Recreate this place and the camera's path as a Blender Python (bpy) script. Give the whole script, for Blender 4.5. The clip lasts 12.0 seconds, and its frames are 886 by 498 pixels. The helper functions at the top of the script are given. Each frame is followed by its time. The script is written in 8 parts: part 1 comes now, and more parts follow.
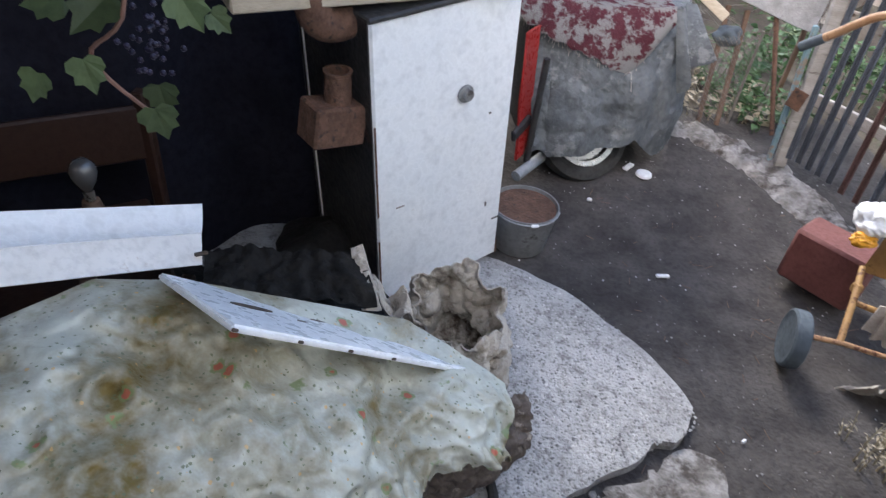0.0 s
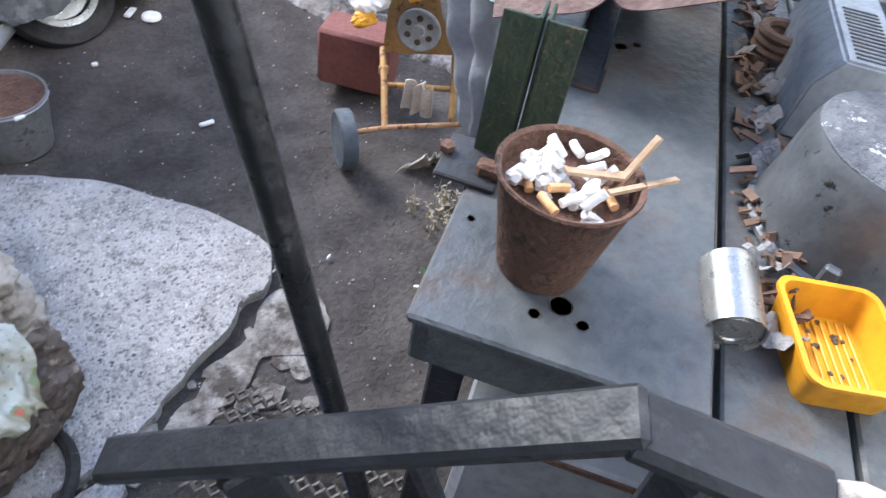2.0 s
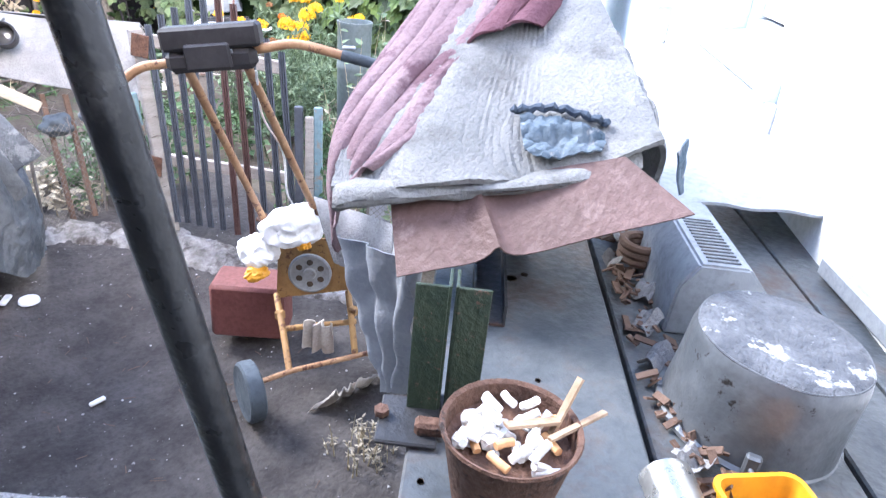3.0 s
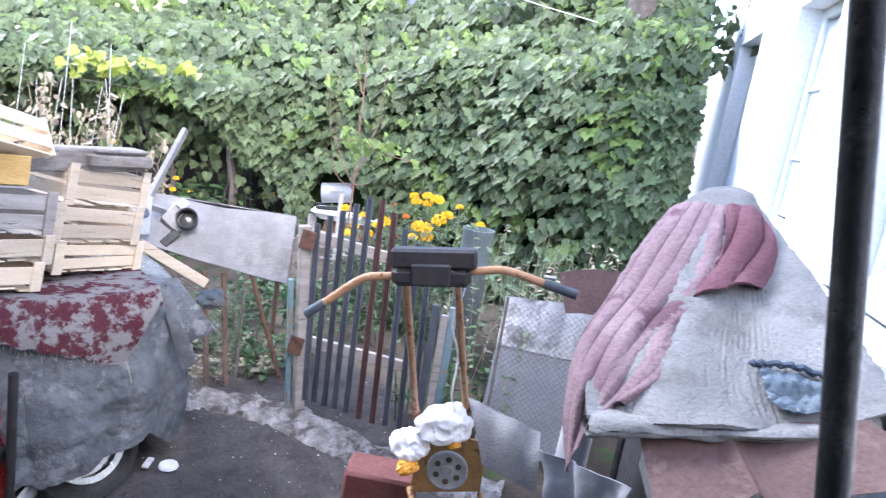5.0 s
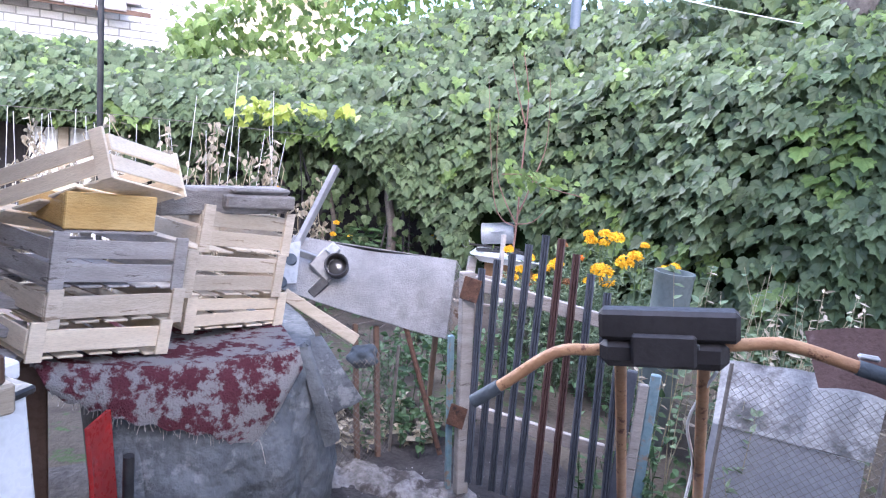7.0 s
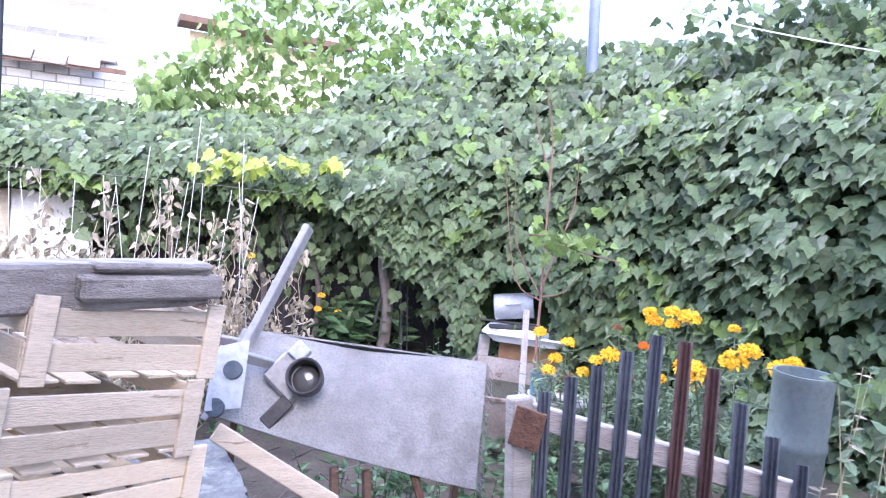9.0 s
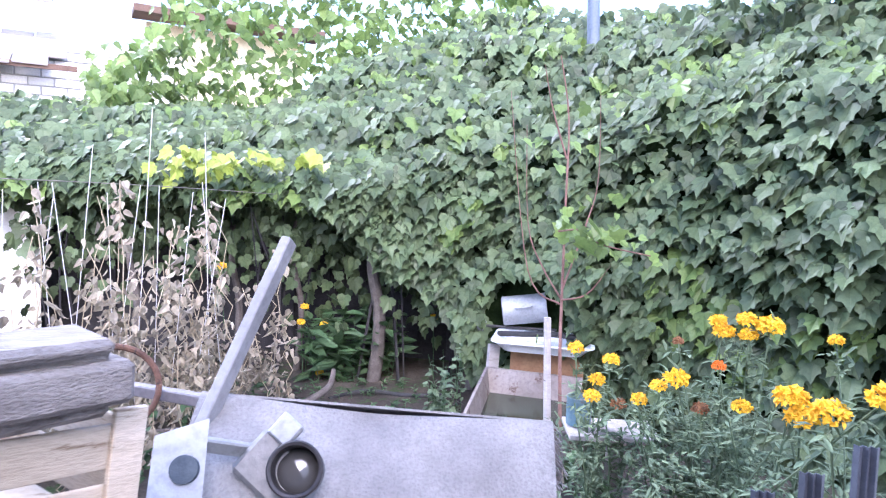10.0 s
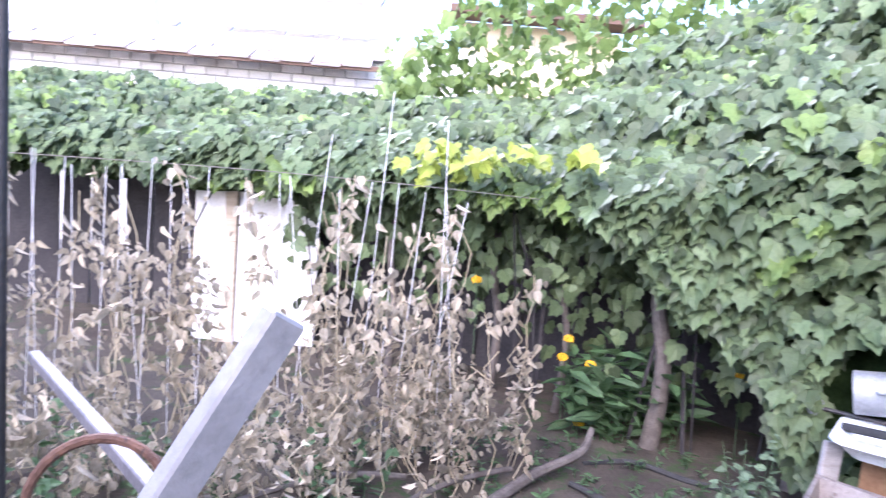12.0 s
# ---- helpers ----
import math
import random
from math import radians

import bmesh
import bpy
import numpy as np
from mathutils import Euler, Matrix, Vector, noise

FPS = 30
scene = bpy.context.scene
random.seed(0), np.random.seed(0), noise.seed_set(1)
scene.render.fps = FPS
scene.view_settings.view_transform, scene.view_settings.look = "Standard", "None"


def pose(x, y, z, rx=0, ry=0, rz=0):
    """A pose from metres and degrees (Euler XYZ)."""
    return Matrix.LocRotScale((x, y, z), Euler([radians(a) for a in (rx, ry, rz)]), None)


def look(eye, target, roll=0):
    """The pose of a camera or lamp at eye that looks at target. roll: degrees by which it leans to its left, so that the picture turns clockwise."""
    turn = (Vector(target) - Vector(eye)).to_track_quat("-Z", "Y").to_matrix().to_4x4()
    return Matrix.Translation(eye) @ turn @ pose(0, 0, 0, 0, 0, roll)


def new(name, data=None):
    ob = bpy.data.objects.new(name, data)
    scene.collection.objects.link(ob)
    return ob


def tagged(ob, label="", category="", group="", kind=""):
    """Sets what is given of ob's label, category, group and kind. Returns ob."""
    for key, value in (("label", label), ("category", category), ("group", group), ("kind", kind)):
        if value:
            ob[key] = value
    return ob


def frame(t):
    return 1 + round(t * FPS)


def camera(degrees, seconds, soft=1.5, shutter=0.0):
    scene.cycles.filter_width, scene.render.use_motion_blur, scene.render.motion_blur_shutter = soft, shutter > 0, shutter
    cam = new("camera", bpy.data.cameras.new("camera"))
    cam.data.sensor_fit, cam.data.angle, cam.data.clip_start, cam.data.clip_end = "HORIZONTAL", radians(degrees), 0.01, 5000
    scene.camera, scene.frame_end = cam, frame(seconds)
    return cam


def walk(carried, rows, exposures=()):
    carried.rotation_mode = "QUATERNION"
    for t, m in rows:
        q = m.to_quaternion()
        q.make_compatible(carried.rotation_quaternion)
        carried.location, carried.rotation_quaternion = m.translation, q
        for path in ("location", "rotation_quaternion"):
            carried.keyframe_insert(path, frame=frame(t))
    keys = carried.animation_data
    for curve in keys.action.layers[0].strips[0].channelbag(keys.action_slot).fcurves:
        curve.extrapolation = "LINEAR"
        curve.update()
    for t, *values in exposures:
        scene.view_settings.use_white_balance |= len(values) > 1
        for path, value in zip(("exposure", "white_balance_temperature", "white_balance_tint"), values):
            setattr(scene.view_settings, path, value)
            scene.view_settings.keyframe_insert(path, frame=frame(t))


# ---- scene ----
cam = camera(67.5, 12.0, soft=1.2, shutter=0.15)
PATH = [
    (0, (0.223, 0.109, 1.539), (0.169, 1.675, 0.297), 6.8),
    (0.5, (0.249, 0.089, 1.505), (0.477, 1.54, 0.149), 9.5),
    (1, (0.326, 0.114, 1.453), (0.768, 1.402, -0.012), 12.5),
    (1.5, (0.47, 0.172, 1.432), (1.083, 1.316, -0.09), 13.6),
    (2, (0.566, 0.189, 1.409), (1.439, 1.277, -0.024), 11.4),
    (2.5, (0.617, 0.207, 1.413), (1.724, 1.383, 0.234), 6.2),
    (2.9, (0.544, 0.214, 1.469), (1.809, 1.433, 0.512), 5.6),
    (3, (0.531, 0.222, 1.477), (1.826, 1.444, 0.565), 5.7),
    (3.2, (0.488, 0.226, 1.499), (1.848, 1.439, 0.676), 6.1),
    (4.8, (0.185, 0.336, 1.573), (1.552, 1.733, 1.147), 9.4),
    (5, (0.181, 0.371, 1.558), (1.451, 1.858, 1.142), 9.3),
    (5.5, (0.256, 0.486, 1.555), (1.323, 2.114, 1.095), 8.5),
    (6, (0.301, 0.59, 1.517), (1.247, 2.294, 1.068), 8.0),
    (6.5, (0.331, 0.712, 1.469), (1.249, 2.441, 1.061), 7.5),
    (7, (0.415, 0.84, 1.464), (1.291, 2.603, 1.107), 5.8),
    (7.2, (0.455, 0.894, 1.451), (1.322, 2.663, 1.103), 5.5),
    (8.8, (0.742, 1.639, 1.391), (1.67, 3.404, 1.238), 5.2),
    (9, (0.752, 1.73, 1.383), (1.64, 3.515, 1.217), 5.0),
    (9.5, (0.791, 2.06, 1.387), (1.666, 3.849, 1.201), 4.1),
    (10, (0.899, 2.323, 1.375), (1.845, 4.075, 1.189), 2.5),
    (10.5, (1.126, 2.616, 1.365), (2.075, 4.368, 1.18), 2.3),
    (11, (1.282, 2.867, 1.383), (2.223, 4.624, 1.213), 3.2),
    (11.5, (1.347, 3.071, 1.373), (2.07, 4.929, 1.216), 3.7),
    (12, (1.411, 3.168, 1.384), (1.463, 5.154, 1.154), 4.6),
]
walk(cam, [(t, look(eye, target, roll)) for t, eye, target, roll in PATH],
     exposures=((0.0, 2.45, 6250, 12), (0.5, 2.05, 6250, 12), (1.0, 2.0, 6250, 12), (1.5, 2.25, 6250, 12), (2.0, 2.85, 6050, 12), (2.5, 2.75, 5800, 13), (3.0, 3.3, 5750, 15), (5.0, 2.8, 5600, 17), (6.0, 2.6, 5500, 20), (7.0, 2.45, 5400, 22), (9.0, 2.65, 5300, 25), (10.5, 2.65, 5200, 26), (11.5, 2.45, 5100, 26), (12.0, 2.8, 5400, 27)))

# ---- light ----
world = bpy.data.worlds.new("sky")
scene.world = world
world.use_nodes = True
wn, wl = world.node_tree.nodes, world.node_tree.links
sky = wn.new("ShaderNodeTexSky")
sky.sky_type, sky.sun_disc = "NISHITA", False
sky.sun_elevation, sky.sun_rotation = radians(38), radians(200)
sky.air_density, sky.dust_density = 1.0, 3.0
wn["Background"].inputs["Strength"].default_value = 0.15
wl.new(sky.outputs[0], wn["Background"].inputs["Color"])
sun_data = bpy.data.lights.new("sun", "SUN")
sun_data.energy, sun_data.angle, sun_data.color = 1.4, radians(25), (1.0, 0.95, 0.87)
sun = new("sun", sun_data)
sun.matrix_world = look((0, 0, 10), (0.9, -2.6, 10 - 2.2))


# ---- materials ----
def mat(name, a, b, rough=0.7, scale=6.0, fine=80.0, bump=0.3, metal=0.0, spots=None, spot_scale=9.0, spot_at=0.6,
        vary=0.0, stretch=(1, 1, 1), spec=0.4, spot_soft=0.06, trans=0.0):
    """Two colours mixed by broad noise, fine grain with relief, and spots of a third colour."""
    m = bpy.data.materials.new(name)
    m.use_nodes = True
    n, l = m.node_tree.nodes, m.node_tree.links
    bsdf = n["Principled BSDF"]
    tc = n.new("ShaderNodeTexCoord")
    mp = n.new("ShaderNodeMapping")
    mp.inputs["Scale"].default_value = stretch
    l.new(tc.outputs["Object"], mp.inputs[0])

    def noise_tex(s, detail=5.0, r=0.6):
        t = n.new("ShaderNodeTexNoise")
        t.inputs["Scale"].default_value, t.inputs["Detail"].default_value, t.inputs["Roughness"].default_value = s, detail, r
        l.new(mp.outputs[0], t.inputs["Vector"])
        return t

    def ramp(src, lo, hi):
        r = n.new("ShaderNodeMapRange")
        r.inputs["From Min"].default_value, r.inputs["From Max"].default_value = lo, hi
        l.new(src, r.inputs[0])
        return r.outputs[0]

    def mix(fac, c1, c2):
        x = n.new("ShaderNodeMix")
        x.data_type = "RGBA"
        l.new(fac, x.inputs[0])
        for k, c in ((6, c1), (7, c2)):
            if isinstance(c, tuple):
                x.inputs[k].default_value = (*c, 1)
            else:
                l.new(c, x.inputs[k])
        return x.outputs[2]

    broad, grain = noise_tex(scale), noise_tex(fine, 3.0)
    col = mix(ramp(broad.outputs[0], 0.35, 0.65), a, b)
    dark = tuple(c * 0.6 for c in a)
    g = ramp(grain.outputs[0], 0.45, 0.85)
    gm = n.new("ShaderNodeMath")
    gm.operation = "MULTIPLY"
    gm.inputs[1].default_value = 0.6
    l.new(g, gm.inputs[0])
    col = mix(gm.outputs[0], col, dark)
    if spots:
        sp = noise_tex(spot_scale, 6.0, 0.7)
        f = ramp(sp.outputs[0], spot_at, spot_at + spot_soft)
        col = mix(f, col, spots)
    if vary:
        oi = n.new("ShaderNodeObjectInfo")
        gi = n.new("ShaderNodeNewGeometry")
        ad = n.new("ShaderNodeMath")
        ad.operation = "ADD"
        l.new(oi.outputs["Random"], ad.inputs[0])
        l.new(gi.outputs["Random Per Island"], ad.inputs[1])
        fr = n.new("ShaderNodeMath")
        fr.operation = "FRACT"
        l.new(ad.outputs[0], fr.inputs[0])
        hs = n.new("ShaderNodeHueSaturation")
        l.new(ramp(fr.outputs[0], 0, 1), hs.inputs["Value"])
        mr = hs.inputs["Value"].links[0].from_node
        mr.inputs["To Min"].default_value, mr.inputs["To Max"].default_value = 1 - vary, 1 + vary
        l.new(col, hs.inputs["Color"])
        col = hs.outputs[0]
    l.new(col, bsdf.inputs["Base Color"])
    bsdf.inputs["Roughness"].default_value = rough
    bsdf.inputs["Metallic"].default_value = metal
    bsdf.inputs["Specular IOR Level"].default_value = spec
    rr = ramp(grain.outputs[0], 0.2, 0.8)
    rn = rr.node
    rn.inputs["To Min"].default_value, rn.inputs["To Max"].default_value = max(rough - 0.12, 0.02), min(rough + 0.12, 1)
    l.new(rr, bsdf.inputs["Roughness"])
    if bump:
        bp = n.new("ShaderNodeBump")
        bp.inputs["Strength"].default_value, bp.inputs["Distance"].default_value = bump, 0.01
        l.new(grain.outputs[0], bp.inputs["Height"])
        l.new(bp.outputs[0], bsdf.inputs["Normal"])
    if trans:
        tr = n.new("ShaderNodeBsdfTranslucent")
        l.new(col, tr.inputs["Color"])
        mx = n.new("ShaderNodeMixShader")
        mx.inputs[0].default_value = trans
        l.new(bsdf.outputs[0], mx.inputs[1])
        l.new(tr.outputs[0], mx.inputs[2])
        l.new(mx.outputs[0], n["Material Output"].inputs["Surface"])
    return m


DIRT = mat("trodden_dirt", (0.044, 0.039, 0.037), (0.090, 0.081, 0.075), 0.9, 6.0, 55, 1.0, spots=(0.14, 0.128, 0.118), spot_scale=90, spot_at=0.66, spec=0.2)
SOIL = mat("garden_soil", (0.055, 0.045, 0.037), (0.10, 0.085, 0.065), 0.95, 3, 45, 1.0, spots=(0.05, 0.075, 0.03), spot_scale=7, spot_at=0.56, spec=0.1)
CONCRETE = mat("pebbly_concrete", (0.36, 0.35, 0.34), (0.52, 0.51, 0.495), 0.88, 5, 110, 1.0, spots=(0.19, 0.18, 0.17), spot_scale=42, spot_at=0.5, spot_soft=0.16, spec=0.25)
CONCRETE_OLD = mat("crumbling_concrete", (0.15, 0.135, 0.12), (0.36, 0.34, 0.32), 0.9, 13, 60, 1.0, spots=(0.075, 0.064, 0.056), spot_scale=9, spot_at=0.48, spot_soft=0.12, spec=0.2)
PEBBLE = mat("pebble", (0.26, 0.25, 0.24), (0.52, 0.51, 0.49), 0.85, 20, 120, 0.3, vary=0.5)
ENAMEL = mat("white_enamel", (0.78, 0.80, 0.81), (0.85, 0.86, 0.86), 0.3, 3, 30, 0.06, spots=(0.34, 0.20, 0.09), spot_scale=11, spot_at=0.70)
ENAMEL_BRIGHT = mat("bright_enamel", (0.82, 0.84, 0.86), (0.87, 0.88, 0.89), 0.3, 2, 30, 0.05)
# Dark tone of chips and dirt; also the shade put behind the slate.
CHIP_SHADE = mat("dark_chip_and_shade", (0.04, 0.035, 0.03), (0.10, 0.07, 0.05), 0.8, 20, 80, 0.4)
RUST = mat("rust", (0.085, 0.045, 0.03), (0.16, 0.085, 0.055), 0.85, 30, 110, 0.6, spots=(0.045, 0.03, 0.024), spot_scale=40, spot_at=0.58)
RUST_PAINT = mat("rust_red_sheet", (0.088, 0.050, 0.042), (0.140, 0.084, 0.073), 0.65, 4, 70, 0.35, spots=(0.22, 0.155, 0.138), spot_scale=13, spot_at=0.58, spot_soft=0.15)
YELLOW_RUST = mat("yellow_paint_rust", (0.38, 0.22, 0.075), (0.29, 0.16, 0.065), 0.65, 9, 70, 0.35, spots=(0.13, 0.06, 0.03), spot_scale=22, spot_at=0.54)
BAR_RUST = mat("tan_paint_rust", (0.42, 0.25, 0.13), (0.30, 0.16, 0.08), 0.6, 16, 80, 0.3, spots=(0.12, 0.05, 0.03), spot_scale=28, spot_at=0.55)
STEEL = mat("grey_steel_plate", (0.068, 0.076, 0.080), (0.125, 0.133, 0.137), 0.5, 9, 60, 0.35, metal=0.15, spots=(0.085, 0.062, 0.048), spot_scale=9, spot_at=0.5, spot_soft=0.2)
STEEL_DARK = mat("dark_steel", (0.030, 0.031, 0.033), (0.055, 0.053, 0.052), 0.5, 8, 60, 0.3, metal=0.3, spots=(0.09, 0.055, 0.042), spot_scale=12, spot_at=0.62)
GREEN_STEEL = mat("green_painted_steel", (0.020, 0.036, 0.022), (0.04, 0.055, 0.032), 0.6, 30, 110, 0.4, spots=(0.12, 0.07, 0.05), spot_scale=70, spot_at=0.60)
ALU = mat("dull_aluminium", (0.105, 0.115, 0.125), (0.175, 0.185, 0.195), 0.40, 9, 40, 0.15, metal=0.4, spots=(0.025, 0.022, 0.02), spot_scale=30, spot_at=0.605)
ALU_CLEAN = mat("tinned_steel", (0.36, 0.35, 0.32), (0.46, 0.45, 0.42), 0.3, 5, 50, 0.1, metal=0.8)
SOOT = mat("burnt_pot_bottom", (0.06, 0.065, 0.075), (0.13, 0.135, 0.145), 0.8, 22, 90, 0.7, spots=(0.50, 0.51, 0.52), spot_scale=13, spot_at=0.555)
GALV = mat("grey_zinc", (0.20, 0.20, 0.20), (0.28, 0.28, 0.28), 0.5, 5, 50, 0.15, metal=0.5, spots=(0.10, 0.09, 0.09), spot_scale=10, spot_at=0.6)
GALV_LIGHT = mat("light_zinc", (0.27, 0.285, 0.295), (0.37, 0.385, 0.395), 0.55, 8, 60, 0.15, metal=0.2, spots=(0.24, 0.23, 0.22), spot_scale=18, spot_at=0.64)
BLACK_PAINT = mat("black_painted_wood", (0.016, 0.017, 0.019), (0.032, 0.034, 0.038), 0.5, 6, 50, 0.25, spots=(0.06, 0.062, 0.066), spot_scale=22, spot_at=0.6, spot_soft=0.15, spec=0.35)
BLACK_PLASTIC = mat("black_plastic", (0.022, 0.020, 0.021), (0.035, 0.032, 0.033), 0.5, 10, 60, 0.1)
RUBBER = mat("grey_rubber", (0.06, 0.075, 0.09), (0.10, 0.12, 0.135), 0.75, 10, 60, 0.3)
TYRE = mat("black_tyre", (0.03, 0.03, 0.03), (0.05, 0.048, 0.045), 0.85, 10, 60, 0.4)
RED = mat("red_enamel", (0.30, 0.022, 0.020), (0.38, 0.032, 0.028), 0.3, 6, 60, 0.05, spots=(0.16, 0.10, 0.08), spot_scale=9, spot_at=0.66)
BLUE = mat("blue_plastic", (0.02, 0.13, 0.58), (0.03, 0.17, 0.66), 0.45, 6, 60, 0.06, spots=(0.05, 0.20, 0.62), spot_scale=14, spot_at=0.6)
YELLOW = mat("yellow_plastic", (0.60, 0.26, 0.012), (0.68, 0.32, 0.016), 0.4, 5, 50, 0.06, spots=(0.25, 0.12, 0.03), spot_scale=18, spot_at=0.70)
TARP = mat("faded_grey_tarp", (0.085, 0.092, 0.097), (0.155, 0.163, 0.168), 0.72, 9, 45, 0.9, spots=(0.21, 0.215, 0.215), spot_scale=7, spot_at=0.58)
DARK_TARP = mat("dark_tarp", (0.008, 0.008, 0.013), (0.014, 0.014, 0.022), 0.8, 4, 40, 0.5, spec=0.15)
GREY_CLOTH = mat("grey_wool_cloth", (0.155, 0.158, 0.155), (0.25, 0.25, 0.243), 0.95, 5, 160, 0.5, spots=(0.105, 0.102, 0.096), spot_scale=7, spot_at=0.5, spot_soft=0.2, spec=0.1)
PALE_CLOTH = mat("pale_sacking", (0.20, 0.193, 0.188), (0.30, 0.292, 0.28), 0.95, 6, 150, 0.6, spots=(0.14, 0.132, 0.125), spot_scale=5, spot_at=0.52, spot_soft=0.2, spec=0.1)
MAUVE = mat("faded_mauve_cloth", (0.155, 0.103, 0.114), (0.240, 0.175, 0.185), 0.95, 6, 120, 0.5, spots=(0.115, 0.068, 0.080), spot_scale=5, spot_at=0.58, spec=0.1)
RAG = mat("dirty_rag", (0.36, 0.32, 0.28), (0.52, 0.48, 0.43), 0.95, 12, 100, 0.5, spec=0.1)
WHITE_BAG = mat("white_plastic_bag", (0.74, 0.74, 0.74), (0.82, 0.82, 0.82), 0.45, 6, 40, 0.3)
GREY_PLASTIC = mat("milky_plastic_sheet", (0.27, 0.29, 0.32), (0.37, 0.39, 0.42), 0.3, 5, 40, 0.3, trans=0.3)
WOOD_NEW = mat("fresh_pale_wood", (0.68, 0.56, 0.40), (0.78, 0.67, 0.50), 0.75, 4, 60, 0.3, stretch=(1, 1, 7), vary=0.12, spots=(0.42, 0.27, 0.14), spot_scale=6, spot_at=0.72)
WOOD_MID = mat("weathered_tan_wood", (0.44, 0.37, 0.275), (0.57, 0.49, 0.38), 0.8, 4, 60, 0.35, stretch=(1, 1, 7), vary=0.15, spots=(0.24, 0.18, 0.12), spot_scale=7, spot_at=0.60)
WOOD_GREY = mat("grey_old_wood", (0.30, 0.275, 0.25), (0.42, 0.39, 0.365), 0.85, 5, 70, 0.5, stretch=(1, 1, 6), vary=0.15, spots=(0.14, 0.12, 0.105), spot_scale=8, spot_at=0.6)
WOOD_YELLOW = mat("yellow_varnished_wood", (0.50, 0.31, 0.09), (0.60, 0.41, 0.16), 0.6, 5, 60, 0.3, stretch=(1, 1, 5), spots=(0.55, 0.48, 0.38), spot_scale=6, spot_at=0.62)
WOOD_RED = mat("red_brown_varnished_wood", (0.020, 0.008, 0.005), (0.03, 0.013, 0.008), 0.55, 4, 50, 0.2)
WOOD_BROWN = mat("brown_stained_wood", (0.10, 0.06, 0.04), (0.16, 0.10, 0.07), 0.75, 5, 60, 0.4)
SLAT_BLUE = mat("blue_grey_metal_slat", (0.052, 0.060, 0.076), (0.085, 0.094, 0.115), 0.5, 6, 60, 0.2, vary=0.25, spots=(0.16, 0.09, 0.07), spot_scale=8, spot_at=0.68)
SLAT_BROWN = mat("brown_metal_slat", (0.062, 0.034, 0.032), (0.10, 0.056, 0.05), 0.5, 6, 60, 0.2, vary=0.2)
SLATE = mat("weathered_slate_sheet", (0.30, 0.295, 0.29), (0.50, 0.49, 0.47), 0.85, 9, 80, 0.5, spots=(0.15, 0.145, 0.14), spot_scale=7, spot_at=0.5, spot_soft=0.12)
WIRE = mat("rusty_wire", (0.15, 0.135, 0.12), (0.22, 0.20, 0.18), 0.7, 20, 90, 0.2, metal=0.3)
STRING = mat("white_string", (0.62, 0.62, 0.62), (0.74, 0.74, 0.73), 0.9, 20, 90, 0.2)
PLASTER = mat("whitewashed_plaster", (0.78, 0.78, 0.77), (0.84, 0.84, 0.83), 0.9, 2.5, 50, 0.35, spots=(0.66, 0.66, 0.67), spot_scale=4, spot_at=0.66, spec=0.2)
PAINT_WHITE = mat("white_window_paint", (0.72, 0.73, 0.73), (0.80, 0.80, 0.80), 0.5, 6, 60, 0.2, spots=(0.45, 0.40, 0.33), spot_scale=14, spot_at=0.70)
SILL_BLUE = mat("pale_blue_sill", (0.50, 0.55, 0.58), (0.58, 0.63, 0.66), 0.5, 5, 50, 0.15)
GLASS = mat("window_glass", (0.52, 0.56, 0.58), (0.58, 0.62, 0.64), 0.12, 2, 20, 0.0, spec=0.3)
BRICK = mat("white_brick", (0.70, 0.68, 0.65), (0.80, 0.78, 0.75), 0.9, 4, 50, 0.4, vary=0.12)
MORTAR = mat("mortar", (0.42, 0.41, 0.39), (0.50, 0.49, 0.47), 0.95, 5, 60, 0.4)
CREAM = mat("cream_plaster", (0.72, 0.62, 0.40), (0.78, 0.68, 0.47), 0.9, 3, 50, 0.3)
ROOF = mat("grey_slate_roof", (0.34, 0.31, 0.29), (0.46, 0.42, 0.39), 0.9, 6, 60, 0.4, vary=0.15)
WHITE_BOARD = mat("whitewashed_board", (0.72, 0.71, 0.69), (0.82, 0.81, 0.79), 0.85, 4, 50, 0.3, spots=(0.42, 0.33, 0.26), spot_scale=5, spot_at=0.62)
# Near-black, so that boards and stems under the vine read as shaded.
SHADE_DARK = mat("shade_dark", (0.022, 0.020, 0.022), (0.04, 0.036, 0.036), 0.85, 5, 50, 0.4, vary=0.3)
BARK = mat("grey_bark", (0.085, 0.072, 0.062), (0.15, 0.13, 0.112), 0.95, 14, 80, 0.7)
TWIG = mat("reddish_twig", (0.16, 0.085, 0.065), (0.24, 0.14, 0.11), 0.8, 14, 80, 0.4)
LEAF = mat("vine_leaf", (0.076, 0.110, 0.050), (0.120, 0.160, 0.072), 0.5, 3.0, 60, 0.2, vary=0.45, spec=0.35, trans=0.25)
LEAF_YOUNG_SUNLIT = mat("young_and_sunlit_vine_leaf", (0.135, 0.205, 0.055), (0.19, 0.265, 0.075), 0.45, 5, 60, 0.2, vary=0.3, trans=0.35)
LEAF_YELLOW = mat("yellow_vine_leaf", (0.28, 0.34, 0.055), (0.36, 0.42, 0.075), 0.5, 5, 60, 0.2, vary=0.25, trans=0.35)
HERB = mat("herb_leaf", (0.055, 0.105, 0.04), (0.085, 0.15, 0.06), 0.6, 6, 60, 0.2, vary=0.35, trans=0.25)
HERB_GREY = mat("feathery_leaf", (0.12, 0.175, 0.10), (0.18, 0.235, 0.13), 0.65, 6, 60, 0.2, vary=0.3, trans=0.25)
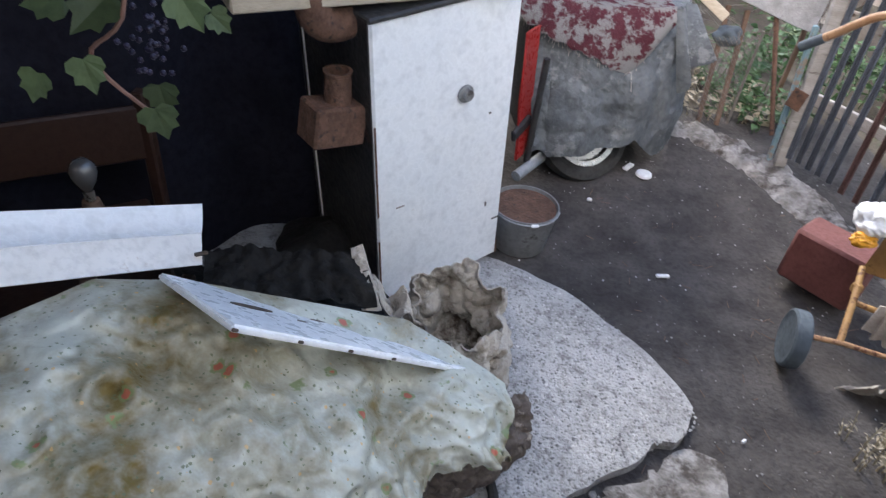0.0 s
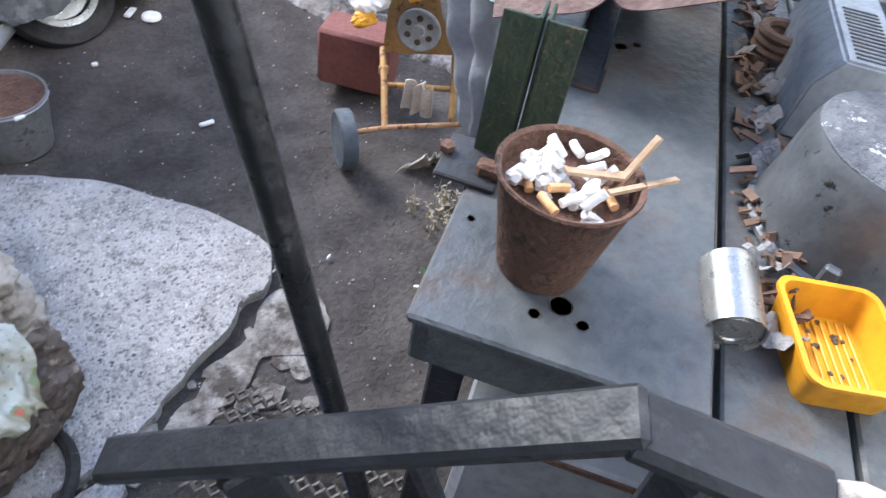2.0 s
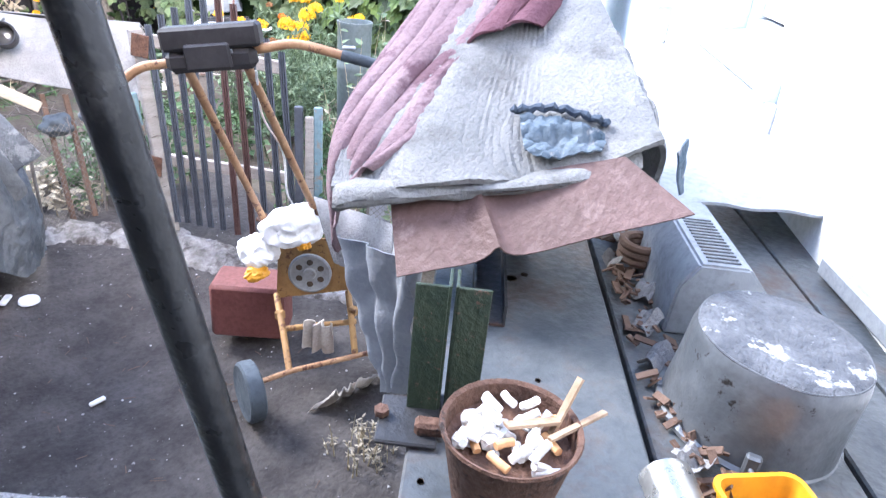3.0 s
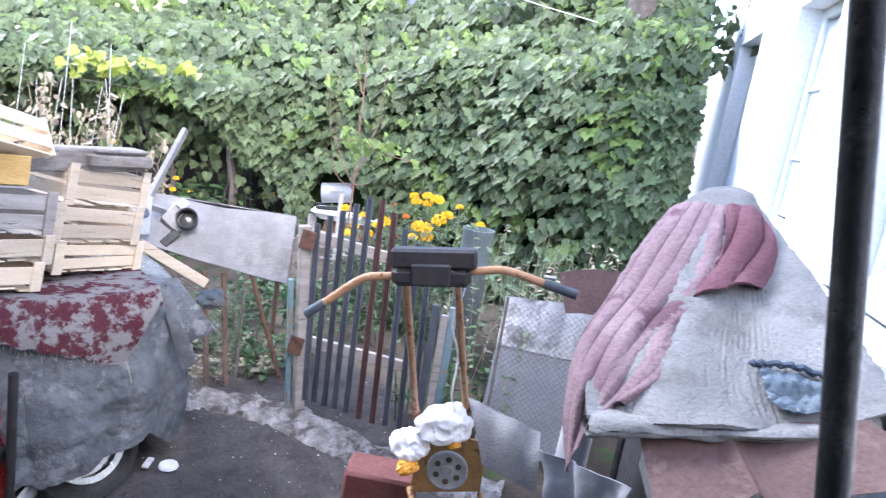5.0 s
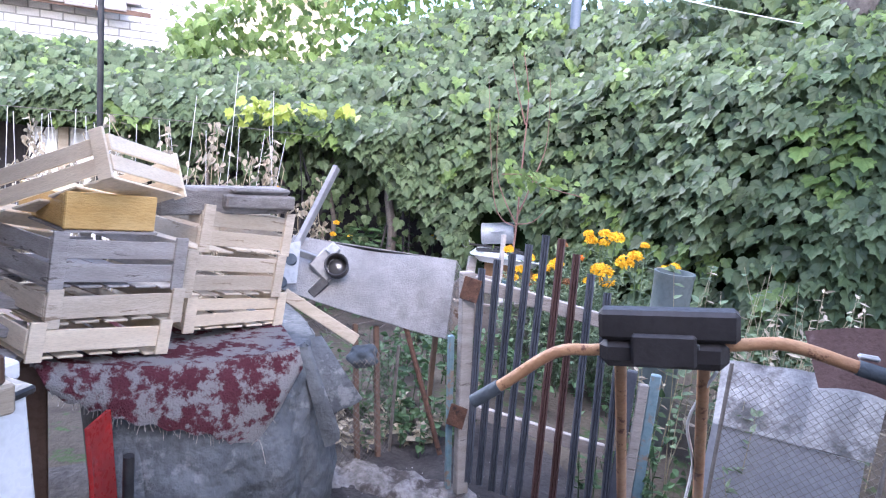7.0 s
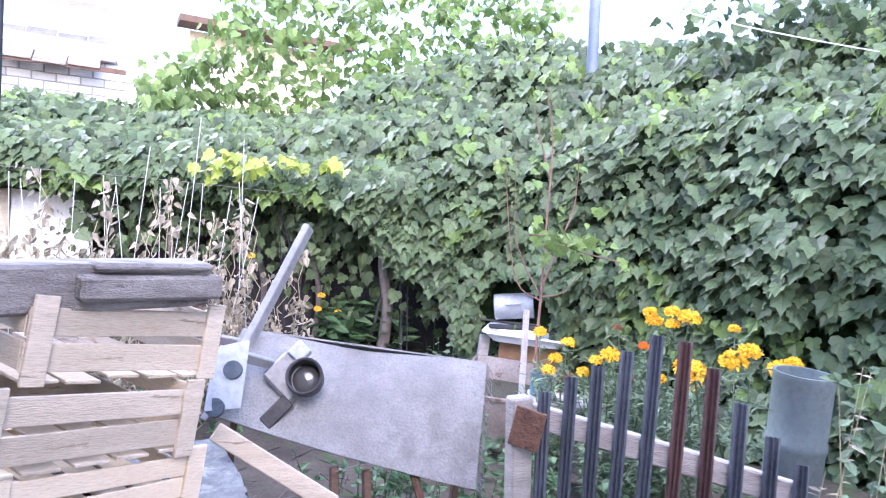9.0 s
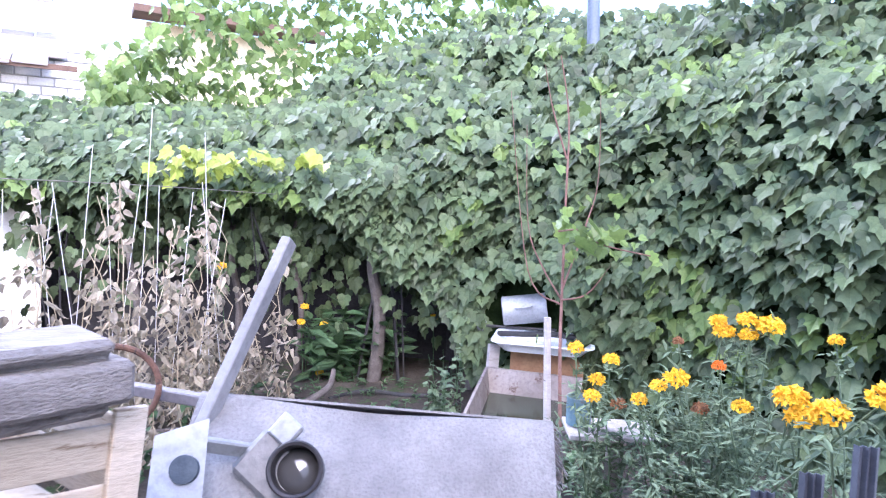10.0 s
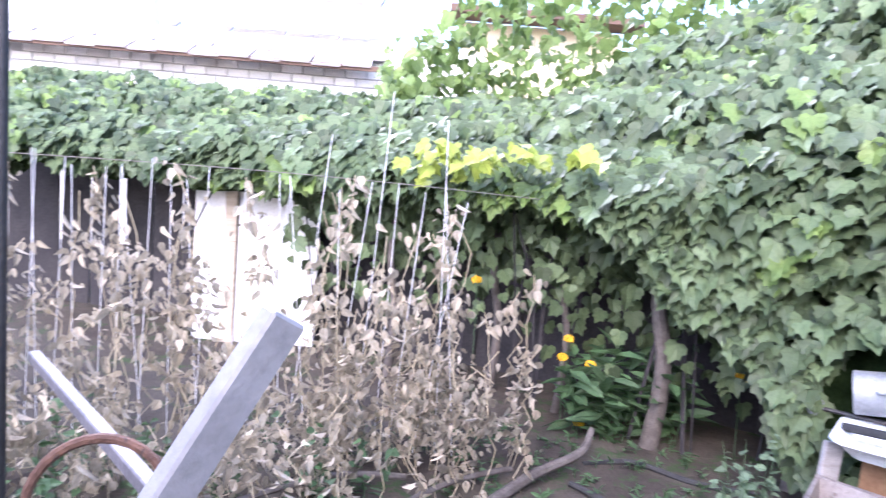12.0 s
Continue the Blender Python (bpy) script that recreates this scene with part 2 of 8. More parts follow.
DRY = mat("withered_leaf", (0.33, 0.285, 0.205), (0.47, 0.42, 0.33), 0.9, 12, 70, 0.4, vary=0.45, trans=0.2)
DRY_STEM = mat("dry_stem", (0.36, 0.30, 0.19), (0.47, 0.41, 0.28), 0.9, 9, 70, 0.3)
PETAL = mat("marigold_petal", (0.85, 0.48, 0.01), (0.92, 0.62, 0.02), 0.6, 20, 90, 0.2, vary=0.12, trans=0.25)
PETAL_ORANGE = mat("orange_marigold_petal", (0.70, 0.17, 0.01), (0.78, 0.24, 0.015), 0.6, 20, 90, 0.2, vary=0.12, trans=0.2)
PETAL_OLD = mat("faded_brown_petal", (0.22, 0.10, 0.04), (0.30, 0.15, 0.06), 0.8, 20, 90, 0.3)
WATER = mat("green_water", (0.035, 0.045, 0.025), (0.05, 0.06, 0.035), 0.06, 5, 10, 0.03, spec=0.7)
GRATE = mat("muddy_grating", (0.085, 0.075, 0.067), (0.15, 0.135, 0.12), 0.7, 20, 90, 0.3, metal=0.2)
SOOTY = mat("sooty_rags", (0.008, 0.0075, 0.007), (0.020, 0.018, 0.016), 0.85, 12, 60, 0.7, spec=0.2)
GRAPE = mat("dark_grapes", (0.02, 0.018, 0.035), (0.03, 0.025, 0.05), 0.4, 20, 60, 0.1)
BUTT = mat("cigarette_paper", (0.72, 0.71, 0.69), (0.80, 0.79, 0.77), 0.85, 20, 90, 0.2, vary=0.12)
CORK = mat("filter_tip", (0.58, 0.30, 0.13), (0.66, 0.38, 0.18), 0.8, 40, 120, 0.2)
CARD = mat("brown_card", (0.30, 0.20, 0.12), (0.40, 0.29, 0.19), 0.85, 40, 120, 0.3)
ASH = mat("ash_fluff", (0.42, 0.40, 0.38), (0.60, 0.58, 0.55), 0.95, 30, 120, 0.6)
CLEAR_BULB = mat("clear_bulb", (0.06, 0.06, 0.06), (0.09, 0.09, 0.09), 0.08, 5, 20, 0.0, spec=0.9)
TURQ = mat("faded_blue_paint", (0.13, 0.22, 0.26), (0.19, 0.27, 0.30), 0.6, 8, 50, 0.2, spots=(0.24, 0.19, 0.15), spot_scale=16, spot_at=0.54)
ORANGE_BOX = mat("orange_brown_board", (0.24, 0.13, 0.065), (0.31, 0.18, 0.09), 0.8, 6, 60, 0.3)


def pattern_cloth(name, ground, dirt, tones, bump):
    """Cloth with scattered small printed flowers on a pale ground."""
    m = mat(name, ground, tuple(c * 0.88 for c in ground), 0.36, 3, 25, bump, spots=dirt, spot_scale=3.4, spot_at=0.42, spot_soft=0.22)
    n, l = m.node_tree.nodes, m.node_tree.links
    bsdf = n["Principled BSDF"]
    old = bsdf.inputs["Base Color"].links[0].from_socket
    tc = n.new("ShaderNodeTexCoord")
    for scale, tone, size in tones:
        v = n.new("ShaderNodeTexVoronoi")
        v.inputs["Scale"].default_value = scale
        l.new(tc.outputs["Object"], v.inputs["Vector"])
        nz = n.new("ShaderNodeTexNoise")
        nz.inputs["Scale"].default_value = scale * 6
        l.new(tc.outputs["Object"], nz.inputs["Vector"])
        ad = n.new("ShaderNodeMath")
        ad.operation = "MULTIPLY_ADD"
        ad.inputs[1].default_value = size * 1.6
        l.new(nz.outputs[0], ad.inputs[0])
        l.new(v.outputs["Distance"], ad.inputs[2])
        r = n.new("ShaderNodeMapRange")
        r.inputs["From Min"].default_value, r.inputs["From Max"].default_value = size * 1.55, size * 1.8
        r.inputs["To Min"].default_value, r.inputs["To Max"].default_value = 0.85, 0.0
        l.new(ad.outputs[0], r.inputs[0])
        x = n.new("ShaderNodeMix")
        x.data_type = "RGBA"
        l.new(r.outputs[0], x.inputs[0])
        l.new(old, x.inputs[6])
        x.inputs[7].default_value = (*tone, 1)
        old = x.outputs[2]
    l.new(old, bsdf.inputs["Base Color"])
    return m


OILCLOTH = pattern_cloth("floral_oilcloth", (0.55, 0.56, 0.48), (0.17, 0.12, 0.035), ((60, (0.14, 0.16, 0.09), 0.20), (12, (0.20, 0.26, 0.11), 0.22), (12, (0.50, 0.10, 0.07), 0.13), (27, (0.60, 0.38, 0.16), 0.10)), 0.5)
DIRTY_CLOTH = mat("mud_stained_cloth", (0.48, 0.43, 0.36), (0.60, 0.55, 0.48), 0.85, 9, 60, 0.8, spots=(0.10, 0.07, 0.05), spot_scale=7, spot_at=0.5, spot_soft=0.15, spec=0.2)
MUD_CLOTH = mat("dark_muddy_cloth", (0.10, 0.08, 0.068), (0.19, 0.155, 0.13), 0.9, 14, 60, 0.9, spots=(0.36, 0.31, 0.26), spot_scale=13, spot_at=0.60, spec=0.15)
CARPET = mat("maroon_grey_carpet", (0.095, 0.028, 0.036), (0.135, 0.046, 0.056), 1.0, 9, 160, 1.0, spots=(0.27, 0.255, 0.245), spot_scale=13, spot_at=0.465, spec=0.05)


# ---- mesh helpers ----
def part(name, bm, material, parent=None, label="", smooth=True, angle=40, kind=""):
    """One mesh object from a bmesh in world coordinates, under its thing."""
    me = bpy.data.meshes.new(name)
    bm.to_mesh(me)
    bm.free()
    me.materials.append(material)
    if smooth:
        me.shade_smooth()
        me.set_sharp_from_angle(angle=radians(angle))
    ob = new(name, me)
    if parent is not None:
        me.transform(WORLD[parent.name].inverted())
        ob.parent = parent
        WORLD[ob.name] = WORLD[parent.name]
    else:
        WORLD[ob.name] = Matrix.Identity(4)
    if label:
        ob["label"] = label
    if kind:
        ob["kind"] = kind
    return ob


WORLD = {}


def thing(name, at, label, category, group="", kind=""):
    """An Empty at the base of a thing, to carry its parts."""
    ob = new(name)
    m = at if isinstance(at, Matrix) else Matrix.Translation(at)
    ob.matrix_basis = m
    WORLD[ob.name] = m
    return tagged(ob, label, category, group, kind)


def solo(name, bm, material, label, category, kind="", group="", smooth=True, angle=40):
    """A thing or piece of setting that is one mesh."""
    return tagged(part(name, bm, material, None, "", smooth, angle), label, category, group, kind)


def B():
    return bmesh.new()


def box(bm, c, s, rot=None, bevel=0.0):
    """A box of size s at c, turned by the 3x3 matrix or z degrees in rot."""
    r = rot if isinstance(rot, Matrix) else Matrix.Rotation(radians(rot or 0), 3, "Z")
    m = Matrix.Translation(c) @ r.to_4x4() @ Matrix.Diagonal((*s, 1))
    out = bmesh.ops.create_cube(bm, size=1.0, matrix=m)
    if bevel:
        edges = list({e for v in out["verts"] for e in v.link_edges})
        bmesh.ops.bevel(bm, geom=edges, offset=bevel, segments=1, affect="EDGES", profile=0.5)
    return bm


def axes(d, up=(0, 0, 1)):
    """A turn whose x runs along d and whose z is as near to up as it can be."""
    x = Vector(d).normalized()
    u = Vector(up)
    if abs(x.dot(u.normalized())) > 0.999:
        u = Vector((0, 1, 0))
    y = u.cross(x).normalized()
    z = x.cross(y)
    return Matrix((x, y, z)).transposed()


def beam(bm, a, b, w, h, up=(0, 0, 1), bevel=0.0):
    """A bar from a to b, w wide and h high."""
    a, b = Vector(a), Vector(b)
    return box(bm, (a + b) / 2, ((b - a).length, w, h), axes(b - a, up), bevel)


def tube(bm, pts, r, n=8, cap=True, flat=1.0):
    """A tube along points; r is one radius or one for each point."""
    pts = [Vector(p) for p in pts]
    rs = r if isinstance(r, (list, tuple)) else [r] * len(pts)
    rings = []
    side = None
    for i, p in enumerate(pts):
        d = (pts[min(i + 1, len(pts) - 1)] - pts[max(i - 1, 0)]).normalized()
        if side is None:
            side = d.cross(Vector((0, 0, 1)) if abs(d.z) < 0.9 else Vector((1, 0, 0))).normalized()
        side = (side - d * side.dot(d)).normalized()
        other = d.cross(side)
        rings.append([bm.verts.new(p + rs[i] * (math.cos(a) * side + flat * math.sin(a) * other)) for a in (2 * math.pi * k / n for k in range(n))])
    for a, b in zip(rings, rings[1:]):
        for k in range(n):
            bm.faces.new((a[k], a[(k + 1) % n], b[(k + 1) % n], b[k]))
    if cap:
        bm.faces.new(rings[0][::-1])
        bm.faces.new(rings[-1])
    return bm


def lathe(bm, prof, m=None, n=32, wobble=0.0):
    """A turned shape: prof holds (radius, height); m places it."""
    m = m or Matrix.Identity(4)
    rings = []
    for r, h in prof:
        ring = []
        for k in range(n):
            a = 2 * math.pi * k / n
            q = r * (1 + wobble * noise.noise((math.cos(a) * 2, math.sin(a) * 2, h * 9)))
            ring.append(bm.verts.new(m @ Vector((q * math.cos(a), q * math.sin(a), h))))
        rings.append(ring)
    for a, b in zip(rings, rings[1:]):
        for k in range(n):
            bm.faces.new((a[k], a[(k + 1) % n], b[(k + 1) % n], b[k]))
    if prof[0][0] > 1e-4:
        bm.faces.new(rings[0][::-1])
    if prof[-1][0] > 1e-4:
        bm.faces.new(rings[-1])
    bmesh.ops.remove_doubles(bm, verts=bm.verts, dist=1e-5)
    return bm


def sheet(f, nu, nv, thick=0.0):
    """A grid of points f(u, v), given thickness along its normals."""
    bm = B()
    g = [[bm.verts.new(f(i / nu, j / nv)) for j in range(nv + 1)] for i in range(nu + 1)]
    for i in range(nu):
        for j in range(nv):
            bm.faces.new((g[i][j], g[i + 1][j], g[i + 1][j + 1], g[i][j + 1]))
    if thick:
        bm.normal_update()
        low = [[bm.verts.new(v.co - v.normal * thick) for v in row] for row in g]
        for i in range(nu):
            for j in range(nv):
                bm.faces.new((low[i][j + 1], low[i + 1][j + 1], low[i + 1][j], low[i][j]))
        for i in range(nu):
            bm.faces.new((g[i + 1][0], g[i][0], low[i][0], low[i + 1][0]))
            bm.faces.new((g[i][nv], g[i + 1][nv], low[i + 1][nv], low[i][nv]))
        for j in range(nv):
            bm.faces.new((g[0][j], g[0][j + 1], low[0][j + 1], low[0][j]))
            bm.faces.new((g[nu][j + 1], g[nu][j], low[nu][j], low[nu][j + 1]))
    return bm


def prism(poly, z0, z1, bevel=0.0, wobble=0.0):
    """A slab over a plan outline from z0 to z1."""
    bm = B()
    lo = [bm.verts.new((x, y, z0)) for x, y in poly]
    hi = [bm.verts.new((x, y, z1 + wobble * noise.noise((x * 5, y * 5, 0)))) for x, y in poly]
    n = len(poly)
    bm.faces.new(hi)
    bm.faces.new(lo[::-1])
    for k in range(n):
        bm.faces.new((lo[k], lo[(k + 1) % n], hi[(k + 1) % n], hi[k]))
    bmesh.ops.recalc_face_normals(bm, faces=bm.faces)
    return bm


def fold(p, k, seed=0.0):
    return noise.noise((p[0] * k + seed, p[1] * k, p[2] * k))


def crumple(f, nu, nv, slack=(1.05, 1.05), rough=0.01, k=9.0, rounds=90, pull=0.03, bend=0.25, depth=0.004, out=(0, 0, 1), thick=0.004, seed=0.0):
    """A sheet over the shape f(u, v) with more cloth than it needs, so that it buckles into creases."""
    base = np.array([[tuple(f(i / nu, j / nv)) for j in range(nv + 1)] for i in range(nu + 1)])
    nor = np.cross(np.gradient(base, axis=0), np.gradient(base, axis=1))
    nor /= np.linalg.norm(nor, axis=2, keepdims=True) + 1e-9
    nor *= np.where((nor @ np.array(out, float))[..., None] < 0, -1, 1)
    bump = np.array([[noise.noise((p[0] * k + seed, p[1] * k, p[2] * k)) + 0.5 * noise.noise((p[0] * k * 2.7, p[1] * k * 2.7 + seed, p[2] * k * 2.7)) for p in row] for row in base])
    pts = base + nor * (rough * (0.6 + bump))[..., None]
    links = []
    for du, dv, w in ((1, 0, 1.0), (0, 1, 1.0), (1, 1, 0.5), (1, -1, 0.5), (2, 0, bend), (0, 2, bend)):
        for par in range(2):
            ii, jj = np.meshgrid(range(nu + 1), range(nv + 1), indexing="ij")
            ok = (ii + du <= nu) & (jj + dv <= nv) & (jj + dv >= 0)
            ok &= (ii // du if du else jj // dv) % 2 == par
            a, b = np.nonzero(ok)
            if len(a):
                rest = np.linalg.norm(base[a + du, b + dv] - base[a, b], axis=1) * (slack[0] if dv == 0 else slack[1] if du == 0 else (slack[0] + slack[1]) / 2) * (0.985 if max(du, dv) == 2 else 1.0)
                links.append((a, b, a + du, b + dv, rest, w))
    for _ in range(rounds):
        for a, b, c, d, rest, w in links:
            gap = pts[c, d] - pts[a, b]
            size = np.linalg.norm(gap, axis=1) + 1e-9
            move = gap * (0.5 * w * (size - rest) / size)[:, None]
            np.add.at(pts, (a, b), move)
            np.add.at(pts, (c, d), -move)
        off = pts - base
        rise = np.einsum("ijk,ijk->ij", off, nor)[..., None]
        pts = base + nor * np.clip(rise * (1 - pull), -depth, 0.07) + (off - nor * rise) * 0.7
    return sheet(lambda u, v: Vector(pts[round(u * nu), round(v * nv)]), nu, nv, thick)


def net(rows, u, v):
    """A smooth point on a net of control points."""
    cols = [smooth_at(r, u) for r in rows]
    return smooth_at(cols, v)


def smooth_at(pts, t):
    q = min(max(t, 0.0), 1.0) * (len(pts) - 1)
    i = min(int(q), len(pts) - 2)
    t = q - i
    a, b, c, d = (Vector(pts[min(max(i + o, 0), len(pts) - 1)]) for o in (-1, 0, 1, 2))
    return 0.5 * ((2 * b) + (c - a) * t + (2 * a - 5 * b + 4 * c - d) * t * t + (3 * b - a - 3 * c + d) * t ** 3)


def lerp(a, b, t):
    return Vector(a) * (1 - t) + Vector(b) * t


def along(pts, t):
    """The point at t of 0 to 1 along a line through pts."""
    s = t * (len(pts) - 1)
    i = min(int(s), len(pts) - 2)
    return lerp(pts[i], pts[i + 1], s - i)


def quad(c, u, v):
    """Bilinear point in a quadrangle c00, c10, c11, c01."""
    return lerp(lerp(c[0], c[1], u), lerp(c[3], c[2], u), v)


def smooth_line(pts, n):
    """n + 1 points on a smooth curve through pts."""
    P = [Vector(p) for p in pts]
    out = []
    for k in range(n + 1):
        s = k / n * (len(P) - 1)
        i = min(int(s), len(P) - 2)
        t = s - i
        a, b, c, d = P[max(i - 1, 0)], P[i], P[i + 1], P[min(i + 2, len(P) - 1)]
        out.append(0.5 * ((2 * b) + (c - a) * t + (2 * a - 5 * b + 4 * c - d) * t * t + (3 * b - a - 3 * c + d) * t ** 3))
    return out


def mesh_of(name, verts, faces, material, smooth=False):
    me = bpy.data.meshes.new(name)
    me.from_pydata(verts, [], faces)
    me.materials.append(material)
    if smooth:
        me.shade_smooth()
    return me


LEAF_SHAPE = [(0, 0.0), (0.20, -0.10), (0.44, 0.02), (0.50, 0.26), (0.36, 0.40), (0.40, 0.62), (0.20, 0.66), (0.0, 1.0)]


def leaf_points(kind="vine"):
    """The outline of one leaf, x across and y along, with its midrib as the spine."""
    if kind == "vine":
        right = LEAF_SHAPE
    elif kind == "long":
        right = [(0, 0.0), (0.12, 0.2), (0.17, 0.45), (0.10, 0.75), (0, 1.0)]
    else:
        right = [(0, 0.0), (0.26, 0.12), (0.34, 0.40), (0.18, 0.75), (0, 1.0)]
    return right


def leaves(name, places, material, kind="vine", droop=0.25, seed=3):
    """Mesh data of many leaves: places holds (point, tip direction, face normal, size)."""
    rnd = random.Random(seed)
    right = leaf_points(kind)
    n = len(right)
    verts, faces = [], []
    for p, tip, nor, s in places:
        y = Vector(tip).normalized()
        z = Vector(nor) - y * y.dot(Vector(nor))
        z = z.normalized() if z.length > 1e-4 else Vector((0, 0, 1))
        x = y.cross(z)
        k = len(verts)
        cup, bend = rnd.uniform(0.05, 0.5), rnd.uniform(0.4, 1.4) * droop
        for side, row in ((1, right), (-1, right[1:-1])):
            for a, b in row:
                h = cup * abs(a) * 0.8 - bend * b * b * 0.6 + rnd.uniform(-0.03, 0.03)
                verts.append(tuple(Vector(p) + s * (side * a * x + b * y + h * z)))
        for i in range(1, n - 1):
            faces.append((k, k + i, k + i + 1))
            faces.append((k, k + n - 1 if i == n - 2 else k + n + i, k + n + i - 1))
    return mesh_of(name, verts, faces, material)


def stuff(name, me, parent=None, label="", category="", kind="stuff"):
    ob = new(name, me)
    if parent is not None:
        me.transform(WORLD[parent.name].inverted())
        ob.parent = parent
    return tagged(ob, label, category, "", kind)


# ---- ground ----
def sstep(a, b, x):
    t = min(max((x - a) / (b - a), 0), 1)
    return t * t * (3 - 2 * t)


def gz(x, y):
    """The height of the ground: level yard, a rise to the gate, a lower garden behind it."""
    h = 0.10 * sstep(2.1, 3.0, y) - 0.16 * sstep(3.4, 5.0, y)
    return h + 0.012 * noise.noise((x * 2.2, y * 2.2, 0)) + 0.005 * noise.noise((x * 9, y * 9, 3))


def ground_points(xs, ys):
    v = [(x, y, gz(x, y)) for y in ys for x in xs]
    n = len(xs)
    f = [(j * n + i, j * n + i + 1, (j + 1) * n + i + 1, (j + 1) * n + i) for j in range(len(ys) - 1) for i in range(n - 1)]
    return v, f


def steps(a, b, n):
    return [a + (b - a) * k / n for k in range(n + 1)]


gx = [-400, -60, -15, -6] + steps(-3, 6, 130) + [9, 20, 60, 400]
gy = [-400, -60, -15, -4] + steps(-2, 9, 160) + [12, 20, 60, 400]
gv, gf = ground_points(gx, gy)
gme = mesh_of("ground", gv, gf, DIRT, True)
gme.materials.append(SOIL)
for poly in gme.polygons:
    cx, cy, _ = poly.center
    if cy > 3.45 + 0.25 * noise.noise((cx * 3, cy * 3, 0)) or cx > 2.15:
        poly.material_index = 1
tagged(new("ground", gme), "dark trodden earth yard and garden soil", "ground", "", "structure")


def rough_edge(pts, n, amp, k=9):
    out = []
    for p in smooth_line([(x, y, 0) for x, y in pts], n):
        out.append((p.x + amp * noise.noise((p.x * k, p.y * k, 1)), p.y + amp * noise.noise((p.x * k, p.y * k, 7))))
    return out


edge = rough_edge([(0.36, 1.99), (0.6, 1.865), (0.78, 1.70), (0.9, 1.555), (0.965, 1.43)], 24, 0.012)
crack = rough_edge([(0.945, 1.36), (0.82, 1.27), (0.73, 1.19), (0.6, 1.09), (0.5, 1.01), (0.34, 0.97), (0.05, 0.86), (-0.6, 0.8)], 34, 0.035, 14)
slab = prism(edge + crack + [(-1.6, 0.9), (-1.6, 2.05), (0.1, 2.05)], -0.06, 0.036)
concrete = solo("concrete_apron", slab, CONCRETE, "rounded pebbly grey concrete apron with a cracked edge", "pavement", "structure", smooth=False)
low = rough_edge([(-0.6, 0.76), (0.05, 0.82), (0.34, 0.93), (0.46, 0.965), (0.47, 0.80), (0.5, 0.6), (0.62, 0.3), (0.6, -0.4)], 34, 0.03, 14)
solo("concrete_apron", prism(low + [(-1.6, -0.4), (-1.6, 0.7)], -0.06, 0.026), CONCRETE, "worn grey concrete path beside the metal grating", "pavement", "structure", smooth=False)
patch = rough_edge([(0.55, 1.01), (0.66, 1.09), (0.80, 1.19), (0.93, 1.30), (1.00, 1.27), (1.03, 1.15), (0.93, 1.07), (0.84, 1.10), (0.72, 1.03), (0.60, 0.98), (0.55, 1.01)], 44, 0.03, 13)
solo("broken_concrete", prism(patch[:-1], -0.04, 0.012), CONCRETE_OLD, "broken crumbling patch of pale concrete", "pavement", "structure", smooth=False)
rs = random.Random(8)
for k in range(26):
    x, y = 0.72 + rs.gauss(0, 0.16), 1.02 + rs.gauss(0, 0.10)
    if y < 0.9 + 0.75 * (x - 0.45) + 0.12:
        n = rs.randint(5, 8)
        r0 = rs.uniform(0.012, 0.045)
        ring = [(x + r0 * rs.uniform(0.6, 1.2) * math.cos(6.283 * j / n), y + r0 * rs.uniform(0.6, 1.2) * math.sin(6.283 * j / n)) for j in range(n)]
        solo("concrete_fragment", prism(ring, -0.02, 0.008 + 0.006 * rs.random()), CONCRETE_OLD, "flat broken fragment of pale concrete", "fragment", "", "concrete fragments", smooth=False)
strip_mid = smooth_line([(0.95, 3.12, 0), (1.22, 3.08, 0), (1.42, 2.92, 0), (1.56, 2.72, 0), (1.70, 2.50, 0), (1.90, 2.25, 0), (2.1, 2.0, 0)], 40)


def strip_at(u, v):
    p = along(strip_mid, u)
    q = along(strip_mid, min(u + 0.02, 1.0)) - along(strip_mid, max(u - 0.02, 0.0))
    side = Vector((-q.y, q.x, 0)).normalized()
    w = 0.12 + 0.035 * noise.noise((p.x * 6, p.y * 6, v * 2))
    r = p + side * w * (2 * v - 1) + side * 0.03
    bulge = 0.038 * (1 - (2 * v - 1) ** 4) + 0.026 * noise.noise((r.x * 12, r.y * 12, 2)) + 0.014 * noise.noise((r.x * 34, r.y * 34, 5))
    return Vector((r.x, r.y, gz(r.x, r.y) - 0.012 + bulge))


solo("concrete_kerb", sheet(strip_at, 200, 26), CONCRETE_OLD, "crumbling raised concrete edging of the yard", "kerb", "structure")

# loose pebbles and litter on the ground
rnd = random.Random(11)
pv, pf = [], []


def pebble(x, y, z, s):
    k = len(pv)
    for dx, dy, dz in ((1, 0, 0), (0, 1, 0), (-1, 0, 0), (0, -1, 0), (0, 0, 0.7), (0, 0, -0.5)):
        q = rnd.uniform(0.6, 1.2) * s
        pv.append((x + dx * q, y + dy * q, z + dz * q))
    for a, b in ((0, 1), (1, 2), (2, 3), (3, 0)):
        pf.append((k + a, k + b, k + 4))
        pf.append((k + b, k + a, k + 5))


